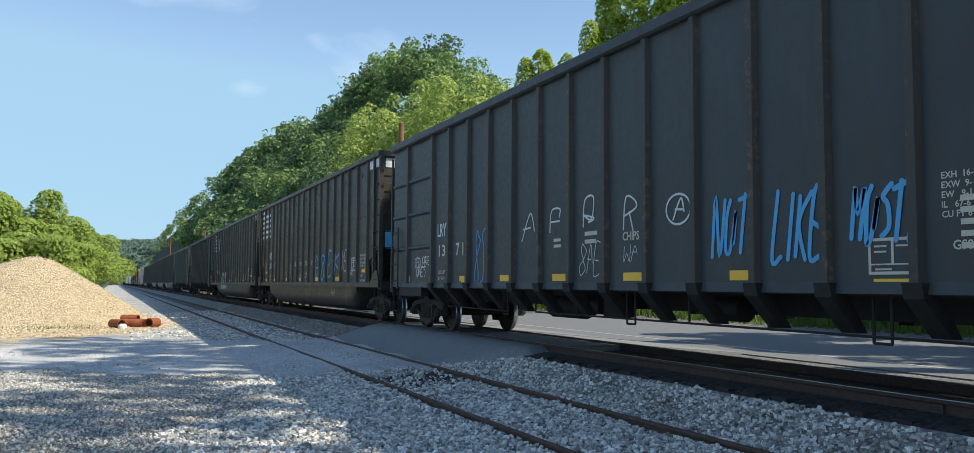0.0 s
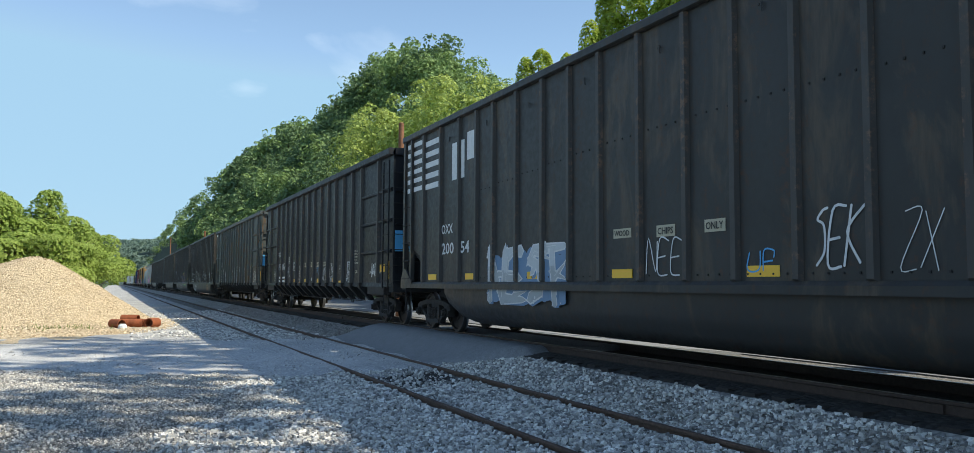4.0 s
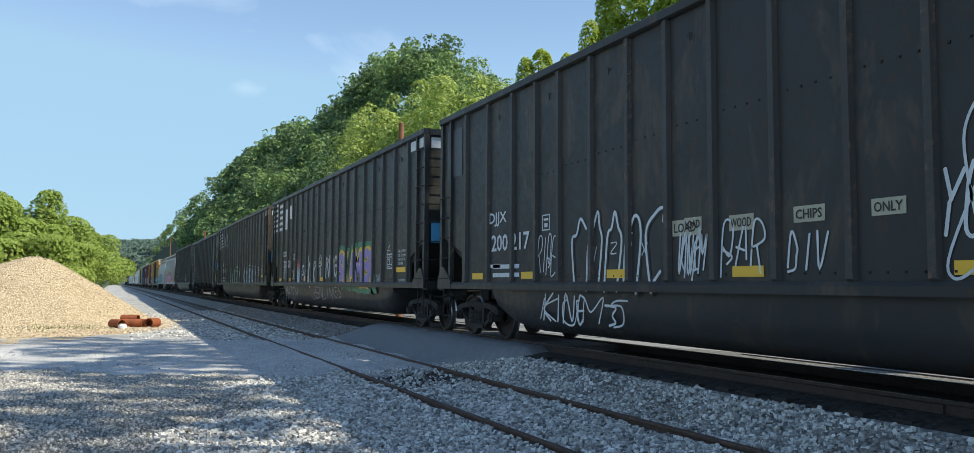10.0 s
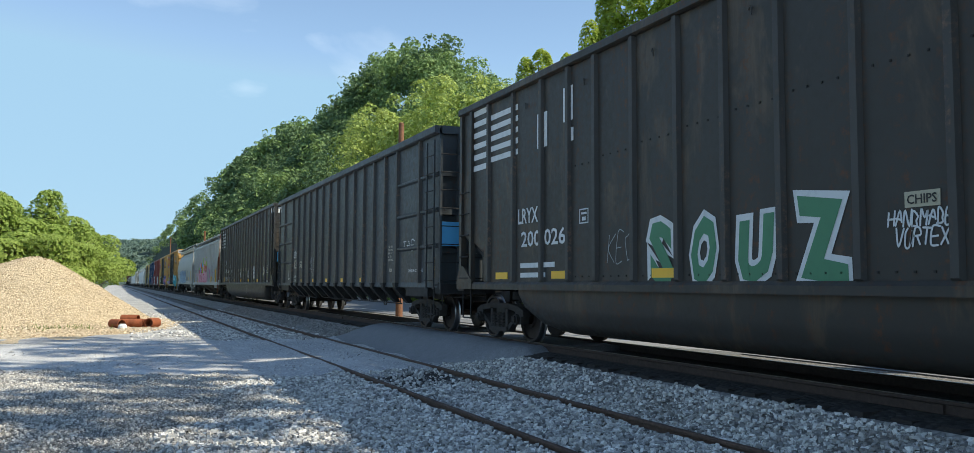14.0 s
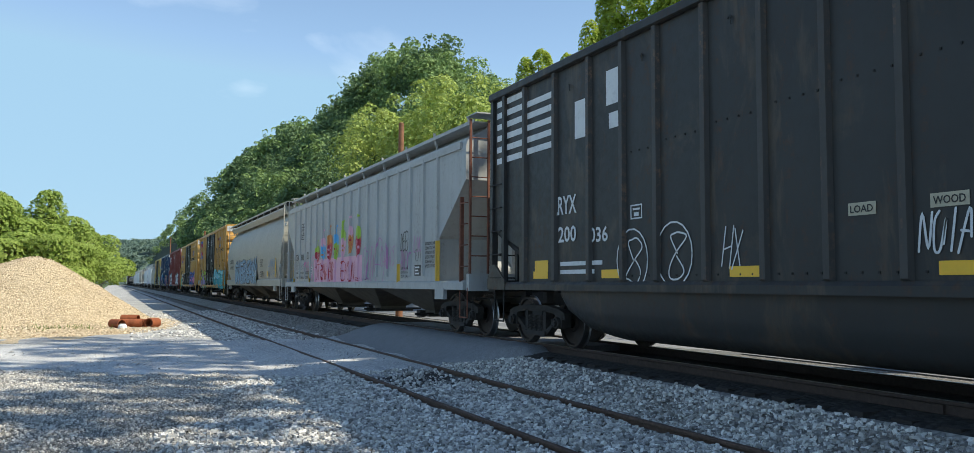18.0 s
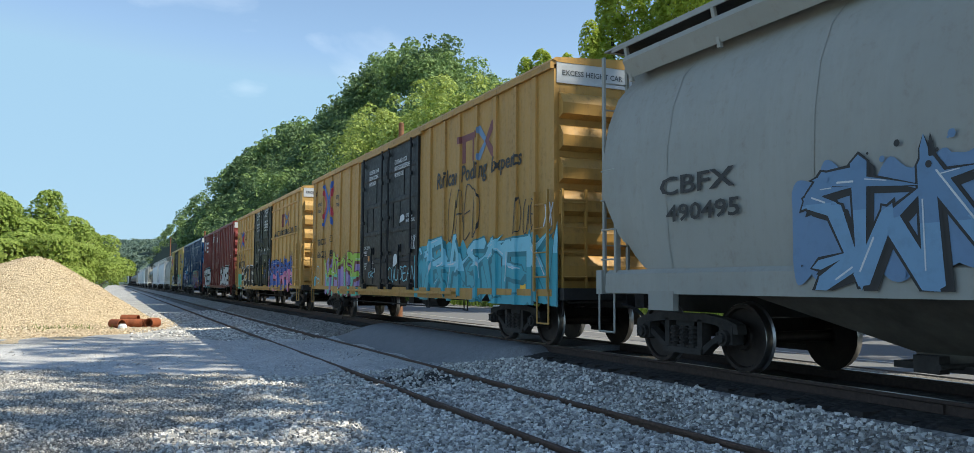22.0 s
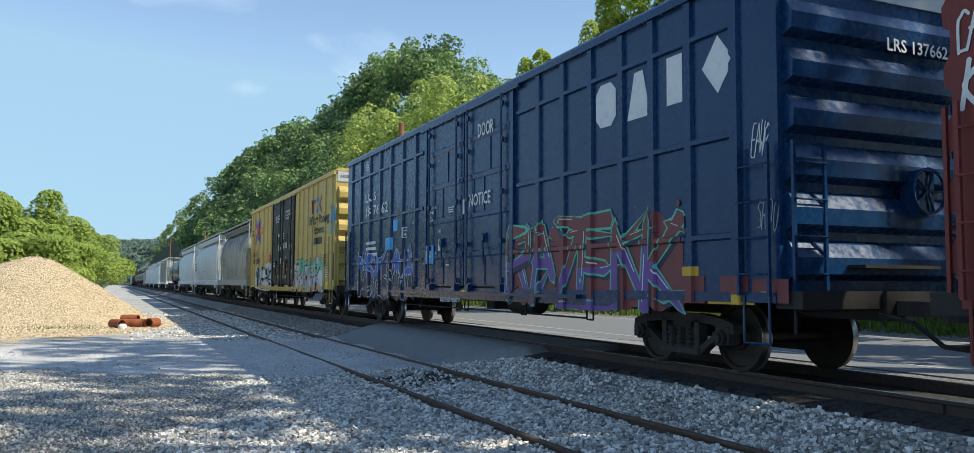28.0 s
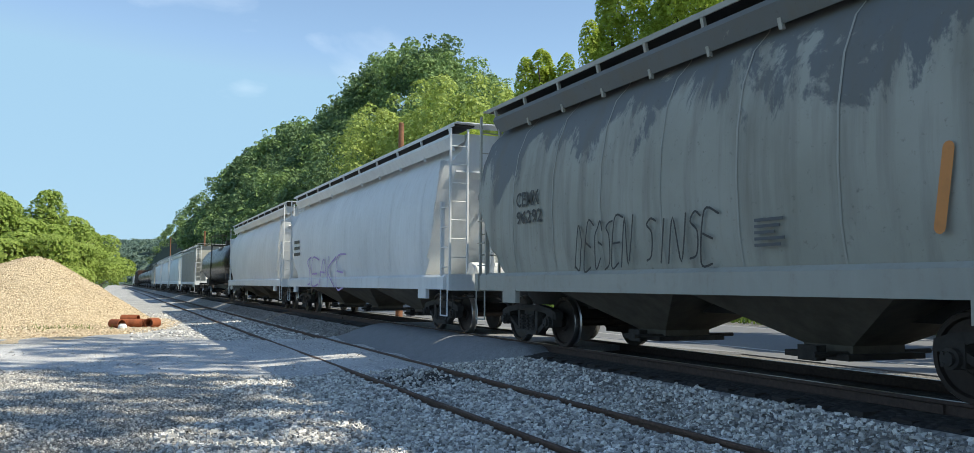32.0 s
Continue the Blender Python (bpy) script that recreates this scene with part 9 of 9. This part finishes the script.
patch(car12, -1.74, -1.57, 1.77, 1.92, ORANGE, -1.469, 'marking')
fit_words(car12, 'SEAL', -1.3, -1.14, 1.69, 1.75, WHITE, -1.519)
fit_words(car12, 'R', -1.28, -1.23, 1.55, 1.61, WHITE, -1.519)
fit_words(car12, 'OPEN', -1.37, -1.21, 2.25, 2.4, WHITE, -1.519)
fit_words(car12, 'CLOSE', -1.08, -0.93, 2.23, 2.37, WHITE, -1.519)
fit_words(car12, 'ASD', -1.2, -1.07, 2.16, 2.2, WHITE, -1.519)
fit_words(car12, 'UNLATCH\nTO CLOSE\nDOOR', -2.1, -1.82, 1.54, 1.72, WHITE, -1.519)
patch(car12, -1.08, -1.03, 1.44, 1.56, WHITE, -1.469, 'marking')
patch(car16, -0.96, -0.72, 3.2, 3.33, WHITE, -1.469, 'marking')
patch(car16, -0.95, -0.7, 2.58, 2.83, SILVER, -1.469, 'marking')
patch(car16, 0.27, 0.59, 2.64, 2.9, SILVER, -1.469, 'marking')
patch(car16, 0.81, 1.13, 2.65, 2.9, SILVER, -1.469, 'marking')
patch(car16, -0.44, -0.18, 2.0, 2.25, WHITE, -1.469, 'marking')
fit_words(car16, 'OPEN', 1.13, 1.29, 2.2, 2.39, WHITE, -1.519)
fit_words(car16, 'CLOSE', 1.37, 1.54, 2.21, 2.37, WHITE, -1.519)
disc_mark(car16, 0.81, 0.97, 2.17, 2.31, WHITE, -1.469)
patch(car16, 1.06, 1.25, 1.86, 2.06, WHITE, -1.469, 'marking')
fit_words(car16, 'SEAL', 1.19, 1.36, 1.68, 1.74, WHITE, -1.519)
fit_words(car16, 'OPENING  8-0 H 12-4\nMAIN   16-0 H 12-4\nTOTAL', 1.71, 2.32, 2.58, 2.76, WHITE, -1.519)
patch(car16, -0.41, -0.23, 2.63, 2.73, WHITE, -1.469, 'marking')
fit_words(car16, 'UNLATCH\nTO CLOSE\nDOOR', 2.16, 2.44, 1.53, 1.7, WHITE, -1.519)
patch(car16, 0.36, 0.45, 1.36, 2.02, YELLOW, -1.469, 'reflector')
patch(car16, 2.66, 2.79, 1.24, 1.71, YELLOW, -1.469, 'reflector')
patch(car16, -2.73, -2.63, 1.15, 1.59, YELLOW, -1.469, 'reflector')
tag(car16, 'K', 2.19, 1.9, 0.24, 0.38, LILAC, -1.519, 0.06, 470)
tag(car16, 'EO', 0.84, 1.59, 0.23, 0.2, MAROON, -1.519, 0.03, 471)
bars(car16, -2.02, 2.01, 0.51, 3, WHITE, -1.469, 0.034, 0.034, 472)
patch(car16, -1.5, -1.29, 1.85, 2.04, WHITE, -1.469, 'marking')
tag(car16, 'SAGO', -1.05, 1.35, 0.58, 0.16, WHITE, -1.519, 0.02, 474)
tag(car16, 'NERD', 0.75, 1.35, 0.33, 0.11, WHITE, -1.519, 0.015, 475)
bars(car16, 0.27, 3.27, 0.22, 3, WHITE, -1.469, 0.052, 0.052, 476)
fit_words(car15, 'DO NOT LUBE DOORS\nROLLERS LUBED\nDATE 02-22\nTEMP PLT 442', -1.87, -1.28, 2.56, 2.92, WHITE, -1.519)
fit_words(car15, 'OPEN', -1.14, -0.93, 2.29, 2.36, WHITE, -1.519)
fit_words(car15, 'ASD', -1.16, -0.94, 2.06, 2.15, WHITE, -1.519)
fit_words(car15, 'CLOSE', -0.55, -0.3, 2.22, 2.29, WHITE, -1.519)
patch(car15, -1.16, -0.97, 1.88, 2.05, WHITE, -1.469, 'marking')
bars(car15, -0.52, 2.8, 0.4, 3, WHITE, -1.469, 0.024, 0.024, 482)
patch(car15, 0.31, 0.4, 2.61, 2.92, WHITE, -1.469, 'marking')
patch(car15, -1.37, -1.28, 1.82, 1.86, WHITE, -1.469, 'marking')
patch(car15, -0.54, -0.44, 1.95, 1.99, WHITE, -1.469, 'marking')
bars(car15, -0.66, 1.53, 0.28, 1, WHITE, -1.469, 0.03, 0.03, 486)
fit_words(car15, 'BRAKE CYLINDER PRESSURE TAP', -0.99, 0.19, 0.73, 0.83, WHITE, -1.469)
patch(car15, 0.2, 0.56, 0.94, 1.0, YELLOW, -1.469, 'reflector')
patch(car15, -1.97, -1.47, 1.59, 2.02, BLUESPRAY, -1.469, 'marking')
tag(car15, 'FP', -2.03, 1.62, 0.41, 0.26, WHITE, -1.469, 0.06, 490, under=(BLACKLET, 0.07))
words(car6, "23\nKNG", -0.2, 4.15, 0.42, WHITE, 10.236, 0)
words(car15, "LRS 137662", 0.1, 3.95, 0.22, WHITE, 9.75, 0)
for c in (car12, car13, car16):
    words(c, "EXCESS HEIGHT CAR", -1.32, 4.74, 0.13, SOOTGREY, 9.545, 0)


# painted marks follow the ribs and rails that they cross
def drape(car, ribs, rails, door, wide, flat, depth):
    for ob in list(car.children):
        if ob.name.split(".")[0] not in ("lettering", "graffiti", "emblem", "marking", "stencil", "stripe", "seal", "reflector", "sign_board"):
            continue
        bm = bmesh.new()
        bm.from_mesh(ob.data)
        bm.transform(ob.matrix_basis)
        ys = [v.co.y for v in bm.verts]
        if not ys or max(ys) > -1.44 or min(ys) < -1.512:
            bm.free()
            continue
        x0, x1 = min(v.co.x for v in bm.verts), max(v.co.x for v in bm.verts)
        z0, z1 = min(v.co.z for v in bm.verts), max(v.co.z for v in bm.verts)
        cuts = [((r + e, 0, 0), (1, 0, 0)) for r in ribs for e in (-wide, -flat, flat, wide) if x0 < r + e < x1]
        cuts += [((0, 0, z + e), (0, 0, 1)) for z, a, b in rails for e in (-0.05, -0.03, 0.03, 0.05) if z0 < z + e < z1 and a < x1 and b > x0]
        for co, no in cuts:
            bmesh.ops.bisect_plane(bm, geom=bm.verts[:] + bm.edges[:] + bm.faces[:], dist=0.0002, plane_co=co, plane_no=no)
        for v in bm.verts:
            k = 0.0
            for r in ribs:
                k = max(k, min(1.0, (wide - abs(v.co.x - r)) / (wide - flat)))
            for z, a, b in rails:
                if a < v.co.x < b:
                    k = max(k, min(1.0, (0.05 - abs(v.co.z - z)) / 0.02))
            if door[0] - 0.03 < v.co.x < door[1] + 0.03 and door[0] < door[1]:
                k = 1.0
            v.co.y -= depth * k
        bm.transform(ob.matrix_basis.inverted())
        bm.to_mesh(ob.data)
        bm.free()


for row in DRAPE:
    drape(*row)

FAR = [("pale", 19.6), (car19, 20.0), (car18, 20.0), (car17, 14.0)] + [(car20, 16.2)] * 6 + [("brown", 22.0), (car8, 22.0), (car19, 20.0), (car21, 18.5)]
x = -476.0
for src, gap in FAR:
    if src == "pale":
        c = hopper(PALEBLUE, PALEBLUE, "pale blue-grey covered hopper", L=17.6)
    elif src == "brown":
        c = rib_gondola(BROWNCAR, "brown open gondola far down the train")
    else:
        c = copy_thing(src, pose(x, TRACK_Y, RAIL_Z))
    TRAIN.append((c, x))
    x -= gap


def along(t):
    """How far the train has rolled at t seconds."""
    return 11.359 * t + 0.00972 * t * t - 0.0002377 * t ** 3


def motions():
    rows_t = [2.0 * k for k in range(17)]
    for car, middle in TRAIN:
        walk(car, [(t, pose(middle + along(t), TRACK_Y, RAIL_Z)) for t in rows_t])
    where = dict(TRAIN)
    for ws, car, home in ROLLERS:
        middle = where.get(car)
        if middle is None:
            continue
        rows = []
        deg = 0.0
        for k in range(32 * FPS + 1):
            t = k / FPS
            if -75.0 < middle + along(t) < 16.0 or k in (0, 32 * FPS):
                deg = math.degrees((along(t)) / R_WHEEL) if k not in (0, 32 * FPS) or -75.0 < middle + along(t) < 16.0 else None
                rows.append((t, deg))
        known = [d for _, d in rows if d is not None]
        if not known:
            continue
        rows = [(t, (known[0] if i == 0 else known[-1]) if d is None else d) for i, (t, d) in enumerate(rows)]
        walk(ws, [(t, pose(*home, 0, d % 360.0, 0)) for t, d in rows])


motions()
